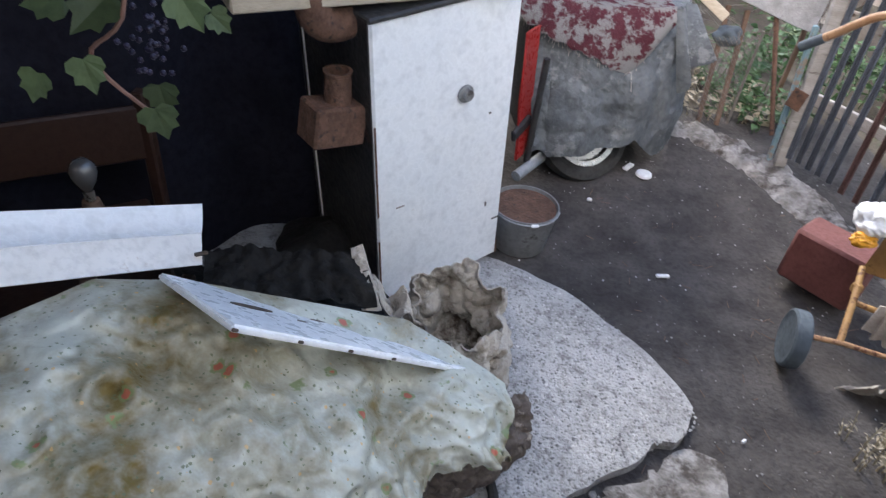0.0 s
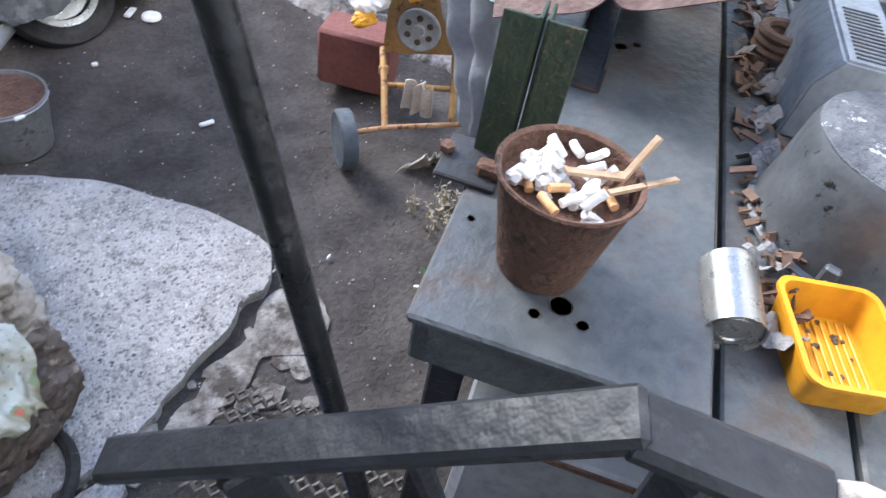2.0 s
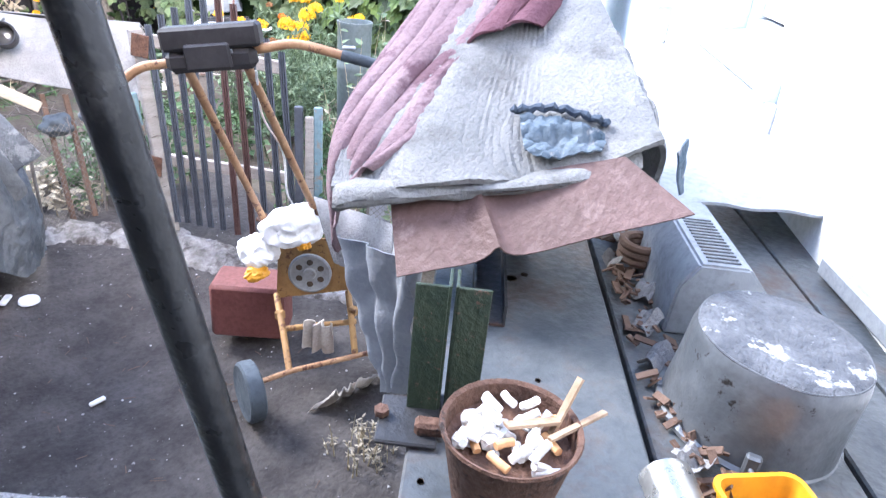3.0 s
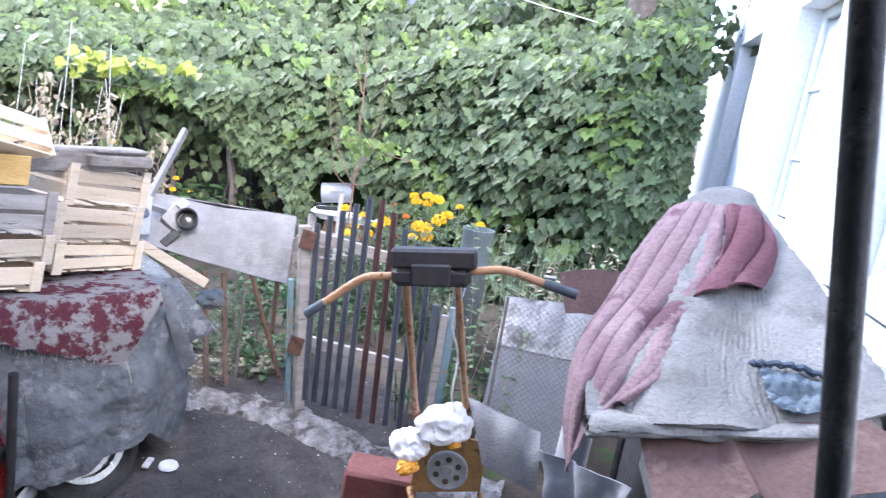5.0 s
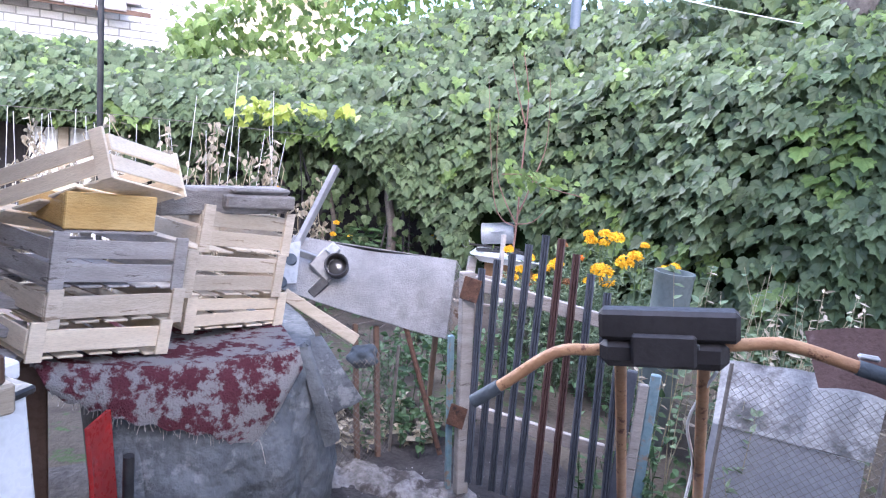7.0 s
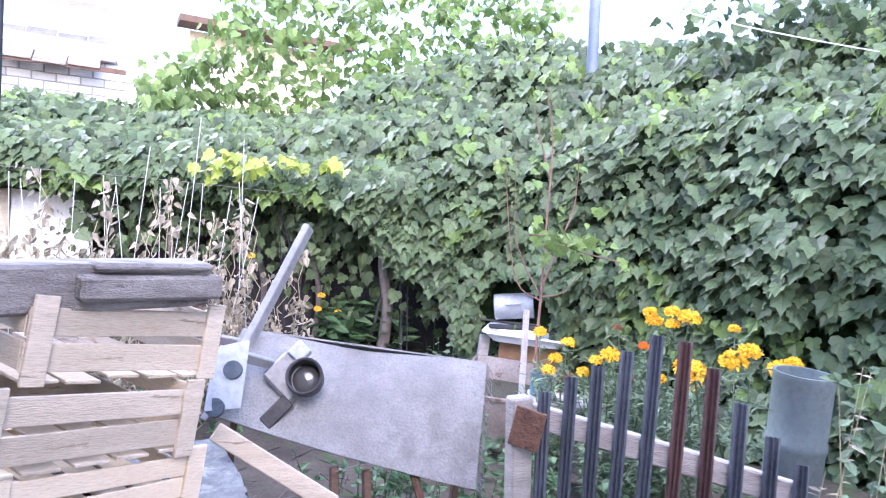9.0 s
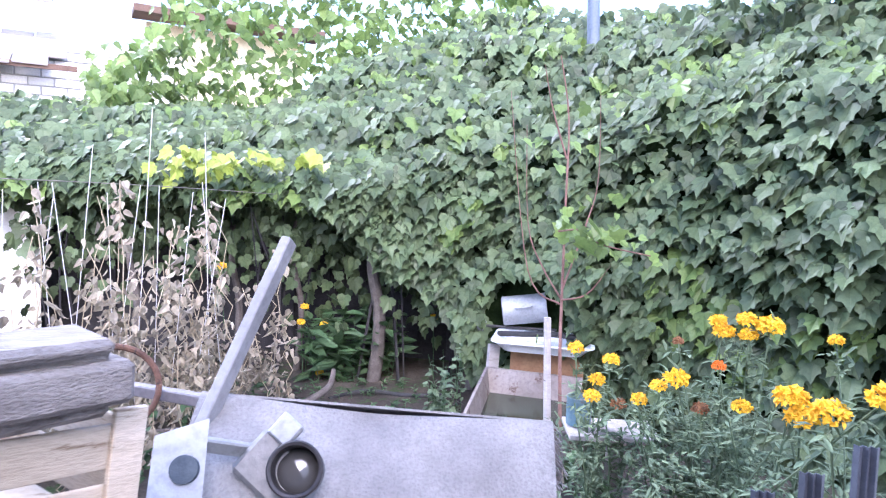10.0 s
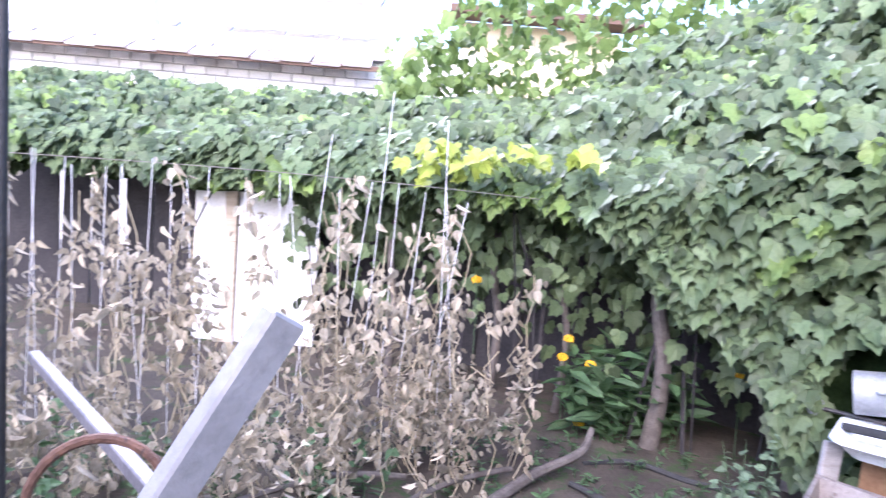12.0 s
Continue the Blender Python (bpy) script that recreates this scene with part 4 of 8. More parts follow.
can = thing("tin_can", (1.075, 0.36, TZ), "dented ribbed tin can lying open beside the tray", "can")
cm = Matrix.Translation((1.108, 0.402, TZ + 0.031)) @ axes((-0.62, -0.72, -0.10)).to_4x4() @ Matrix.Rotation(radians(90), 4, "Y")
cp = [(0.0, 0.0), (0.029, 0.0)]
for k in range(9):
    cp += [(0.030, 0.008 + k * 0.008), (0.0287, 0.012 + k * 0.008)]
cp += [(0.0305, 0.083), (0.0305, 0.085), (0.0285, 0.084), (0.0275, 0.080), (0.022, 0.080), (0.021, 0.082), (0.015, 0.082), (0.014, 0.080), (0.0, 0.080)]
part("body", lathe(B(), cp, cm, 28), ALU_CLEAN, can, "ribbed shiny tinplate with a rusty end")

tray = thing("yellow_tray", (1.12, 0.28, TZ), "worn yellow plastic tray with ribbed sides and dirt inside", "tray")
TX, TY = Vector((0.80, -0.60, 0)).normalized(), Vector((0.60, 0.80, 0)).normalized()
TR = Matrix((TX, TY, Vector((0, 0, 1)))).transposed()


def ring_pts(w, d, r, n=6):
    out = []
    for cx, cy, a0 in ((w - r, d - r, 0), (-(w - r), d - r, 90), (-(w - r), -(d - r), 180), (w - r, -(d - r), 270)):
        for k in range(n + 1):
            a = radians(a0 + 90 * k / n)
            out.append((cx + r * math.cos(a), cy + r * math.sin(a)))
    return out


def tub_shape(o, R, levels):
    """Rounded-rectangle rings stacked from (half width, half depth, corner radius, height)."""
    bm = B()
    rings = []
    for w, d, r, h in levels:
        rings.append([bm.verts.new(o + R @ Vector((x, y, h))) for x, y in ring_pts(w, d, r)])
    for a, b in zip(rings, rings[1:]):
        n = len(a)
        for k in range(n):
            bm.faces.new((a[k], a[(k + 1) % n], b[(k + 1) % n], b[k]))
    bm.faces.new(rings[0][::-1])
    bm.faces.new(rings[-1])
    return bm


to = Vector((1.135, 0.283, TZ))
part("shell", tub_shape(to, TR, [(0.042, 0.054, 0.012, 0.0), (0.049, 0.062, 0.016, 0.040), (0.053, 0.066, 0.018, 0.041), (0.053, 0.066, 0.018, 0.045), (0.047, 0.060, 0.015, 0.045), (0.041, 0.053, 0.012, 0.006)]), YELLOW, tray)
for k in range(9):
    p = to + TR @ Vector((-0.034 + 0.0085 * k, 0, 0.0075))
    part("rib", box(B(), p, (0.003, 0.095, 0.003), TR, 0.0008), YELLOW, tray, "", False)
for _ in range(14):
    p = to + TR @ Vector((rnd.uniform(-0.034, 0.034), rnd.uniform(-0.044, 0.044), 0.0085))
    part("crumb", box(B(), p, (rnd.uniform(0.003, 0.008), 0.004, 0.003), rnd.uniform(0, 180), 0.001), CHIP_SHADE, tray, "dark crumb of dirt", False)

pan = thing("stockpot", (1.335, 0.395, TZ), "large dented aluminium stockpot standing upside down, burnt bottom up", "pot")
pm = Matrix.Translation((1.325, 0.395, TZ)) @ Matrix.Rotation(radians(4), 4, "X") @ Matrix.Diagonal((0.86, 0.86, 0.90, 1))
part("body", lathe(B(), [(0.0, 0.03), (0.132, 0.0), (0.138, 0.0), (0.138, 0.006), (0.131, 0.01), (0.127, 0.06), (0.124, 0.125), (0.120, 0.142), (0.118, 0.146), (0.0, 0.146)], pm, 56, 0.012), ALU, pan, "dull aluminium side with black chips")
part("burnt_base", lathe(B(), [(0.0, 0.1465), (0.04, 0.1465), (0.085, 0.151), (0.112, 0.1495), (0.1195, 0.1445), (0.119, 0.1425), (0.0, 0.143)], pm, 56, 0.02), SOOT, pan, "blackened burnt base with pale scraped patches")
ha = [pm @ Vector((0.138 * math.cos(a) * k, 0.138 * math.sin(a) * k, 0.022 + h)) for a, k, h in ((3.55, 1.0, 0), (3.58, 1.12, -0.005), (3.72, 1.16, -0.008), (3.86, 1.12, -0.005), (3.89, 1.0, 0))]
part("handle", tube(B(), smooth_line(ha, 16), 0.0035, 8), ALU, pan, "bent wire handle")
part("handle_lug", box(B(), pm @ Vector((0.135 * math.cos(3.55), 0.135 * math.sin(3.55), 0.024)), (0.012, 0.018, 0.03), 20, 0.003), ALU, pan, "", False)

hood = thing("metal_housing", (1.58, 0.60, TZ), "folded light-grey sheet metal housing with louvres", "casing")
hc = Vector((1.56, 0.60, TZ))
prof2 = [(-0.075, 0.0), (-0.070, 0.085), (-0.045, 0.125), (0.03, 0.125), (0.075, 0.075), (0.08, 0.0)]
hb = B()
rows = []
for a in (-0.13, 0.13):
    rows.append([hb.verts.new(hc + BX * a + BY * -b + Vector((0, 0, z))) for b, z in prof2])
for k in range(5):
    hb.faces.new((rows[0][k], rows[0][k + 1], rows[1][k + 1], rows[1][k]))
hb.faces.new(rows[0][::-1])
hb.faces.new(rows[1])
hb.faces.new((rows[0][0], rows[1][0], rows[1][5], rows[0][5]))
bmesh.ops.recalc_face_normals(hb, faces=hb.faces)
bmesh.ops.bevel(hb, geom=list(hb.edges), offset=0.004, segments=2, affect="EDGES")
part("cover", hb, GALV_LIGHT, hood, "pale painted sheet metal", True, 30)
for k in range(14):
    p = hc + BX * (-0.115 + 0.012 * k) + BY * 0.007 + Vector((0, 0, 0.1262))
    part("louvre", box(B(), p, (0.004, 0.05, 0.002), BR, 0.0006), STEEL, hood, "", False)

roll = thing("hose_coil", on_bench(0.66, -0.11, -0.02), "small coil of brown ribbed hose lying on the table", "coil")
for k in range(3):
    o = on_bench(0.70, -0.085, 0.004 + 0.013 * k)
    part("turn", tube(B(), [o + BX * 0.034 * math.cos(a) + BY * 0.034 * math.sin(a) for a in (2 * math.pi * i / 22 for i in range(23))], 0.0085, 8, False), WOOD_BROWN, roll)
rub = B()
for _ in range(150):
    a, b = rnd.uniform(0.12, 1.0), rnd.uniform(-0.10, -0.03)
    q = on_bench(a, b, -0.02 + rnd.uniform(0, 0.014))
    box(rub, q, (rnd.uniform(0.008, 0.04), rnd.uniform(0.004, 0.014), 0.003), Euler((rnd.gauss(0, 0.4), rnd.gauss(0, 0.4), rnd.uniform(0, 6))).to_matrix())
solo("rubbish", rub, WOOD_BROWN, "strip of dry brown litter and scraps on the table", "litter", "stuff", smooth=False)
for k in range(9):
    a, b = 0.1 + 0.1 * k, -0.065 + 0.02 * math.sin(k * 2.3)
    o = on_bench(a, b, -0.006)
    solo("paper_scrap", sheet(lambda u, v, o=o, k=k: o + Vector((0.05 * (u - 0.5), 0.035 * (v - 0.5), 0.01 * math.sin(5 * u + k) + 0.008 * math.cos(6 * v + k))), 6, 5, 0.001), PALE_CLOTH, "crumpled dirty paper scrap among the litter", "litter", group="paper scraps")
kb = thing("old_keyboard", on_bench(0.62, -0.52, -0.02), "old grey equipment panel with rows of pale keys", "panel")
ko = on_bench(0.60, -0.50, 0.0)
part("panel_case", box(B(), ko, (0.32, 0.13, 0.04), BR, 0.006), GALV_LIGHT, kb, "", False)
for i in range(5):
    for j in range(2):
        part("key", box(B(), ko + BX * (-0.04 + 0.03 * i) + BY * (0.0 + 0.03 * j) + Vector((0, 0, 0.024)), (0.02, 0.02, 0.012), BR, 0.003), WHITE_BAG, kb, "", False)
for i in range(4):
    part("switch", box(B(), ko + BX * (-0.12 + 0.018 * i) + BY * -0.03 + Vector((0, 0, 0.024)), (0.012, 0.025, 0.01), BR, 0.002), BLACK_PLASTIC, kb, "", False)
solo("slate_sheet", sheet(lambda u, v: on_bench(0.86 + 0.5 * u, -0.56 + 0.42 * v, 0.06 + 0.05 * u + 0.0025 * math.sin(v * 20)), 16, 30, 0.006), GALV_LIGHT, "sheet of pale corrugated metal on the table by the wall", "sheet")
# leaning flat bar stock behind the bench post
ch = on_bench(0.42, 0.19, 0.002)
channel = B()
for o, w, h in ((Vector((0, 0, 0.002)), 0.05, 0.004), (BY * 0.023 + Vector((0, 0, 0.018)), 0.004, 0.036), (BY * -0.023 + Vector((0, 0, 0.018)), 0.004, 0.036)):
    beam(channel, ch + o, ch + o + BX * 0.5, w, h)
solo("iron_channel", channel, STEEL_DARK, "dark steel channel bar lying along the bench", "iron bar", smooth=False)

# rust-red sheet and the cloth-covered heap at the end of the bench
heap = thing("covered_machine", (1.5, 0.98, 0.0), "tall machine hidden under old grey and mauve cloths", "machine")
part("core", tub_shape(Vector((1.58, 1.03, 0.0)), BR, [(0.13, 0.13, 0.05, 0.0), (0.13, 0.13, 0.05, 0.9), (0.09, 0.09, 0.03, 1.10), (0.03, 0.03, 0.02, 1.36)]), STEEL_DARK, heap)


def red_sheet(u, v):
    p = quad([(1.085, 0.83, 1.005), (1.325, 0.535, 1.16), (1.345, 0.66, 1.195), (1.15, 0.93, 1.09)], u, v)
    return p + Vector((0, 0, 0.026 * math.exp(-abs((u - 0.36) / 0.035)) - 0.008 * math.sin(3.1 * u) + 0.002 * math.sin(u * 11)))


solo("rust_red_sheet", sheet(red_sheet, 60, 8, 0.0025), RUST_PAINT, "creased rust-red painted sheet of metal", "sheet")

BLANKET = [
    [(1.63, 1.22, 1.42), (1.65, 1.18, 1.46), (1.665, 1.15, 1.472), (1.68, 1.12, 1.474), (1.69, 1.10, 1.465)],
    [(1.46, 1.20, 1.32), (1.50, 1.12, 1.362), (1.535, 1.06, 1.38), (1.57, 1.01, 1.39), (1.61, 0.97, 1.395)],
    [(1.28, 1.13, 1.20), (1.33, 1.05, 1.240), (1.38, 0.96, 1.262), (1.45, 0.89, 1.285), (1.53, 0.83, 1.315)],
    [(1.15, 1.05, 1.12), (1.19, 0.98, 1.150), (1.25, 0.88, 1.17), (1.34, 0.79, 1.20), (1.46, 0.72, 1.25)],
    [(1.085, 0.985, 1.075), (1.115, 0.93, 1.095), (1.19, 0.82, 1.118), (1.29, 0.72, 1.148), (1.40, 0.635, 1.20)],
]
UPHILL = (-0.50, -0.30, 0.80)
solo("grey_blanket", crumple(lambda u, v: net(BLANKET, u, v) + Vector(UPHILL) * 0.010 * math.sin(u * 13 + 3 * math.sin(v * 2.5)) * v, 90, 76, (1.05, 1.015), 0.010, 6, 90, 0.005, 0.35, 0.004, UPHILL, 0.008, 3.0), GREY_CLOTH, "worn grey woollen blanket sagging over the front of the heap", "blanket")
RIDGE_LINE = [(1.68, 1.13, 1.475), (1.62, 0.99, 1.41), (1.55, 0.86, 1.335), (1.48, 0.74, 1.27), (1.405, 0.64, 1.205)]


def side_fall(u, v):
    """The far side of the blanket, falling from the ridge towards the house."""
    p = smooth_at(RIDGE_LINE, u)
    return p + Vector((0.13 * v, 0.02 * v, -0.30 * v * v - 0.05 * v)) * (1.0 - 0.62 * u * u) + Vector((0.4, -0.7, 0.3)) * 0.012 * math.sin(u * 14 + v * 3) * v


solo("grey_blanket", crumple(side_fall, 60, 36, (1.06, 1.02), 0.012, 7, 80, 0.01, 0.4, 0.004, (0.5, -0.6, 0.5), 0.008, 6.0), GREY_CLOTH, "grey woollen blanket falling towards the house wall", "blanket")


def roll_hem(u, v):
    c = smooth_at(((1.085, 0.985, 1.072), (1.125, 0.93, 1.092), (1.195, 0.825, 1.117), (1.30, 0.72, 1.148), (1.40, 0.67, 1.172)), u)
    a = 2 * math.pi * v
    r = 0.016 + 0.005 * math.sin(u * 9) + 0.006 * fold((u * 3, v * 2, 0), 3)
    return c + Vector((-0.6 * math.cos(a) * r * 1.5, -0.75 * math.cos(a) * r * 1.5, r * math.sin(a)))


solo("rolled_blanket", sheet(roll_hem, 40, 18), GREY_CLOTH, "thick rolled edge of grey blanket resting on the metal sheet", "blanket")
LINING = mat("faded_blue_cloth", (0.055, 0.085, 0.115), (0.13, 0.16, 0.185), 0.9, 24, 90, 0.4, spots=(0.22, 0.225, 0.23), spot_scale=26, spot_at=0.58)
solo("blue_cloth_lining", crumple(lambda u, v: net([[(1.322, 0.835, 1.198), (1.348, 0.780, 1.200), (1.366, 0.712, 1.196)], [(1.300, 0.808, 1.176), (1.325, 0.762, 1.178), (1.358, 0.703, 1.184)], [(1.285, 0.785, 1.158), (1.292, 0.752, 1.156), (1.345, 0.697, 1.174)]], u, v) + Vector(UPHILL) * 0.016, 30, 20, (1.14, 1.14), 0.012, 26, 70, 0.005, 0.15, 0.004, UPHILL, 0.003), LINING, "torn blue lining showing through the blanket", "cloth")
tear = smooth_line([(1.318, 0.848, 1.198), (1.352, 0.790, 1.212), (1.376, 0.715, 1.206)], 24)
solo("torn_hem", tube(B(), [p + Vector(UPHILL) * (0.022 + 0.004 * math.sin(k * 1.9)) for k, p in enumerate(tear)], [0.004 + 0.003 * abs(math.sin(k * 1.3)) for k in range(25)], 7, True), mat("dark_blue_hem", (0.035, 0.05, 0.075), (0.07, 0.09, 0.12), 0.95, 14, 90, 0.4), "dark blue frayed hem above the tear in the blanket", "cloth")
solo("blue_cloth_lining", crumple(lambda u, v: quad([(1.425, 0.65, 1.20), (1.455, 0.655, 1.215), (1.47, 0.65, 1.135), (1.44, 0.64, 1.135)], u, v) + Vector((-0.02, -0.03, 0.0)), 14, 14, (1.1, 1.0), 0.008, 22, 40, 0.01, 0.2, 0.004, (-0.3, -0.8, 0.3), 0.003), LINING, "blue lining hanging at the blanket's corner", "cloth")
MAUVE_NET = [
    [(1.575, 1.215, 1.405), (1.585, 1.180, 1.422), (1.595, 1.145, 1.428), (1.600, 1.105, 1.427), (1.605, 1.070, 1.420)],
    [(1.455, 1.190, 1.330), (1.475, 1.150, 1.350), (1.500, 1.105, 1.360), (1.530, 1.060, 1.370), (1.565, 1.010, 1.378)],
    [(1.300, 1.145, 1.222), (1.330, 1.105, 1.248), (1.370, 1.060, 1.268), (1.420, 1.005, 1.290), (1.475, 0.945, 1.303)],
    [(1.195, 1.120, 1.145), (1.220, 1.085, 1.172), (1.255, 1.040, 1.192), (1.300, 1.005, 1.217), (1.350, 0.975, 1.242)],
    [(1.140, 1.075, 1.050), (1.135, 1.045, 1.085), (1.152, 1.010, 1.118), (1.185, 0.975, 1.143), (1.230, 0.935, 1.163)],
    [(1.150, 1.045, 0.930), (1.125, 1.025, 0.950), (1.107, 1.000, 1.020), (1.112, 0.980, 1.078), (1.135, 0.955, 1.113)],
]


def mauve(u, v):
    """Jersey with long folds that run down its length and fan out below."""
    f = math.sin(u * 19 - 3 * v + 1.5 * math.sin(v * 4)) + 0.6 * math.sin(u * 37 + 5 * v) + 0.5 * math.sin(u * 9 + 7 * v)
    lip = 0.008 * math.exp(-((u - 0.5) / 0.42) ** 8)
    return net(MAUVE_NET, u, v) + Vector(UPHILL) * (0.006 + lip + 0.0075 * f * (0.35 + 0.65 * v))


solo("mauve_cloth", crumple(mauve, 90, 110, (1.015, 1.0), 0.004, 8, 60, 0.004, 0.3, 0.006, UPHILL, 0.003, 9.0), MAUVE, "faded mauve jersey draped in flowing folds over the heap", "cloth")
solo("maroon_sleeve", crumple(lambda u, v: net([[(1.585, 1.09, 1.425), (1.605, 1.06, 1.425), (1.62, 1.025, 1.412)], [(1.50, 1.04, 1.35), (1.535, 1.00, 1.362), (1.570, 0.965, 1.362)], [(1.375, 1.00, 1.26), (1.42, 0.965, 1.285), (1.47, 0.925, 1.30)]], u, v) + Vector(UPHILL) * (0.022 + 0.010 * math.sin(u * 3.1) + 0.006 * math.sin(u * 13 + 5 * v)), 36, 50, (1.07, 1.0), 0.008, 8, 70, 0.005, 0.3, 0.004, UPHILL, 0.005, 4.0), mat("maroon_jersey", (0.105, 0.050, 0.062), (0.165, 0.085, 0.10), 0.95, 6, 120, 0.5, spec=0.1), "darker maroon sleeve folded over the mauve jersey", "cloth")

# plastic sheet and pipe beside the cart
sheet_c = [(1.260, 1.200, 0.870), (1.230, 0.950, 0.930), (1.285, 0.985, 0.59), (1.290, 1.050, 0.55)]
solo("plastic_sheeting", sheet(lambda u, v: quad(sheet_c, u, v) + Vector((-0.7, 0.5, 0)) * (0.022 * math.sin(u * 15 + 2 * v) * (0.3 + v) + 0.02 * fold((u, v, 0), 5)), 44, 36, 0.002), GREY_PLASTIC, "crumpled milky plastic sheet hanging beside the bench", "plastic sheet")
solo("grey_pipe", tube(B(), [(1.715, 1.41, 1.06), (1.64, 1.38, 0.82), (1.59, 1.355, 0.52)], 0.044, 18), mat("grey_pvc", (0.30, 0.31, 0.32), (0.36, 0.37, 0.38), 0.5, 5, 40, 0.1), "wide grey plastic pipe leaning by the cart", "pipe")

# ---- armchair in front of the bench, pole and bucket ----
chair = thing("armchair", (0.75, 0.35, 0.0), "black-painted wooden armchair with flat armrest", "chair")
part("armrest", beam(B(), (0.520, 0.489, 0.895), (0.780, 0.262, 1.122), 0.036, 0.017, (-0.55, 0.25, 1), 0.004), BLACK_PAINT, chair, "worn black armrest", False)
part("armrest_end", beam(B(), (0.772, 0.268, 1.115), (0.845, 0.185, 1.105), 0.038, 0.018, (-0.3, 0.1, 1), 0.005), BLACK_PAINT, chair, "", False)
for a, b, w in (((0.602, 0.417, 0.955), (0.690, 0.420, 0.570), 0.034), ((0.80, 0.235, 1.10), (0.86, 0.20, 0.0), 0.03), ((0.692, 0.338, 1.035), (0.780, 0.340, 0.730), 0.016), ((0.690, 0.420, 0.570), (0.68, 0.36, 0.0), 0.026)):
    part("leg", beam(B(), a, b, w, w, (1, 0, 0), 0.004), BLACK_PAINT, chair, "", False)
part("seat", box(B(), (0.63, 0.18, 0.42), (0.30, 0.34, 0.03), -42, 0.008), BLACK_PAINT, chair, "", False)
for x, y in ((0.50, 0.26), (0.60, 0.06)):
    part("leg", box(B(), (x, y, 0.20), (0.03, 0.03, 0.40), -42, 0.004), BLACK_PAINT, chair, "", False)
part("knotted_rag", tub_shape(Vector((0.862, 0.175, 1.085)), Matrix.Rotation(0.6, 3, "Z"), [(0.008, 0.016, 0.006, 0.0), (0.010, 0.020, 0.008, 0.02), (0.005, 0.012, 0.004, 0.032)]), RAG, chair, "pale rag tied round the arm")
pole = tube(B(), [(0.817, 0.287, 0.0), (0.661, 0.449, 1.102), (0.480, 0.636, 2.38)], 0.0098, 14)
solo("steel_pole", pole, mat("worn_black_pipe", (0.014, 0.015, 0.016), (0.035, 0.036, 0.038), 0.32, 14, 60, 0.2, metal=0.5, spots=(0.07, 0.068, 0.066), spot_scale=18, spot_at=0.58, spot_soft=0.1), "bare dark steel pipe standing behind the armchair", "pole")
bu = thing("blue_bucket", (0.565, 0.545, 0.03), "bright blue plastic bucket on the ground", "bucket")
part("shell", lathe(B(), [(0.0, 0.0), (0.095, 0.0), (0.118, 0.205), (0.126, 0.21), (0.126, 0.22), (0.116, 0.22), (0.110, 0.195), (0.09, 0.012), (0.0, 0.01)], Matrix.Translation((0.565, 0.545, 0.03)), 40), BLUE, bu)
part("foot_ring", lathe(B(), [(0.080, -0.002), (0.090, -0.002), (0.092, 0.012), (0.085, 0.012), (0.080, -0.002)], Matrix.Translation((0.565, 0.545, 0.03)), 32), BLUE, bu)

# expanded-metal grating on the ground
gr = thing("metal_grating", (0.75, 0.8, 0.03), "dark rusty expanded-metal grating lying on the ground", "grating")
GX = Vector((0.27, 0.30, 0)).normalized()
GY = Vector((0.30, -0.27, 0)).normalized()
g0 = Vector((0.47, 0.76, 0.040))
for i in range(15):
    bm = B()
    pts = []
    for k in range(29):
        zz = (k % 2) * (1 if i % 2 else -1)
        pts.append(g0 + GX * (i * 0.027 + 0.0115 * zz) + GY * (k * 0.0165) + Vector((0, 0, 0.008 + 0.009 * zz)))
    tube(bm, pts, 0.0065, 6)
    part("strand", bm, GRATE, gr, "", False)

# ---- covered scrap under floral oilcloth, left of the start ----
hp = thing("oilcloth_heap", (-0.1, 0.95, 0.03), "heap of scrap under a wrinkled floral oilcloth", "heap")
RIDGE = [(-0.95, 0.60, 0.50), (-0.66, 0.86, 0.58), (-0.50, 1.04, 0.595), (-0.34, 1.10, 0.57), (-0.12, 1.19, 0.47), (0.10, 1.27, 0.38), (0.26, 1.24, 0.31), (0.36, 1.22, 0.26)]
BELLY = [(-0.75, 0.30, 0.70), (-0.46, 0.55, 0.70), (-0.26, 0.68, 0.66), (-0.12, 0.78, 0.61), (0.03, 0.90, 0.47), (0.17, 0.99, 0.36), (0.28, 1.07, 0.27), (0.37, 1.12, 0.22)]
HEM = [(-0.62, 0.12, 0.34), (-0.34, 0.33, 0.36), (-0.15, 0.46, 0.36), (-0.02, 0.60, 0.36), (0.08, 0.74, 0.33), (0.19, 0.86, 0.29), (0.29, 0.97, 0.26), (0.365, 1.05, 0.20)]


def oil(u, v):
    a, b, c = along(RIDGE, u), along(BELLY, u), along(HEM, u)
    p = a * (1 - v) ** 2 + b * 2 * v * (1 - v) * 1.0 + c * v * v
    n = Vector((0.45, -0.62, 0.64))
    w = (0.045 * fold(p, 4, 2) + 0.085 * (0.35 - abs(fold(p, 5.5, 5))) + 0.055 * (0.35 - abs(fold(p, 12, 9))) + 0.020 * (0.3 - abs(fold(p, 27, 2)))) * (0.35 + 0.65 * min(1.0, v * 4)) + 0.022 * math.sin(u * 22 + 3.0 * math.sin(v * 3)) * v
    hem = (0.07 * noise.noise((u * 9, 3, 0)) + 0.05 * abs(noise.noise((u * 31, 8, 0)))) * v ** 6
    return p + n * (w + 0.03) + Vector((0, 0, hem))


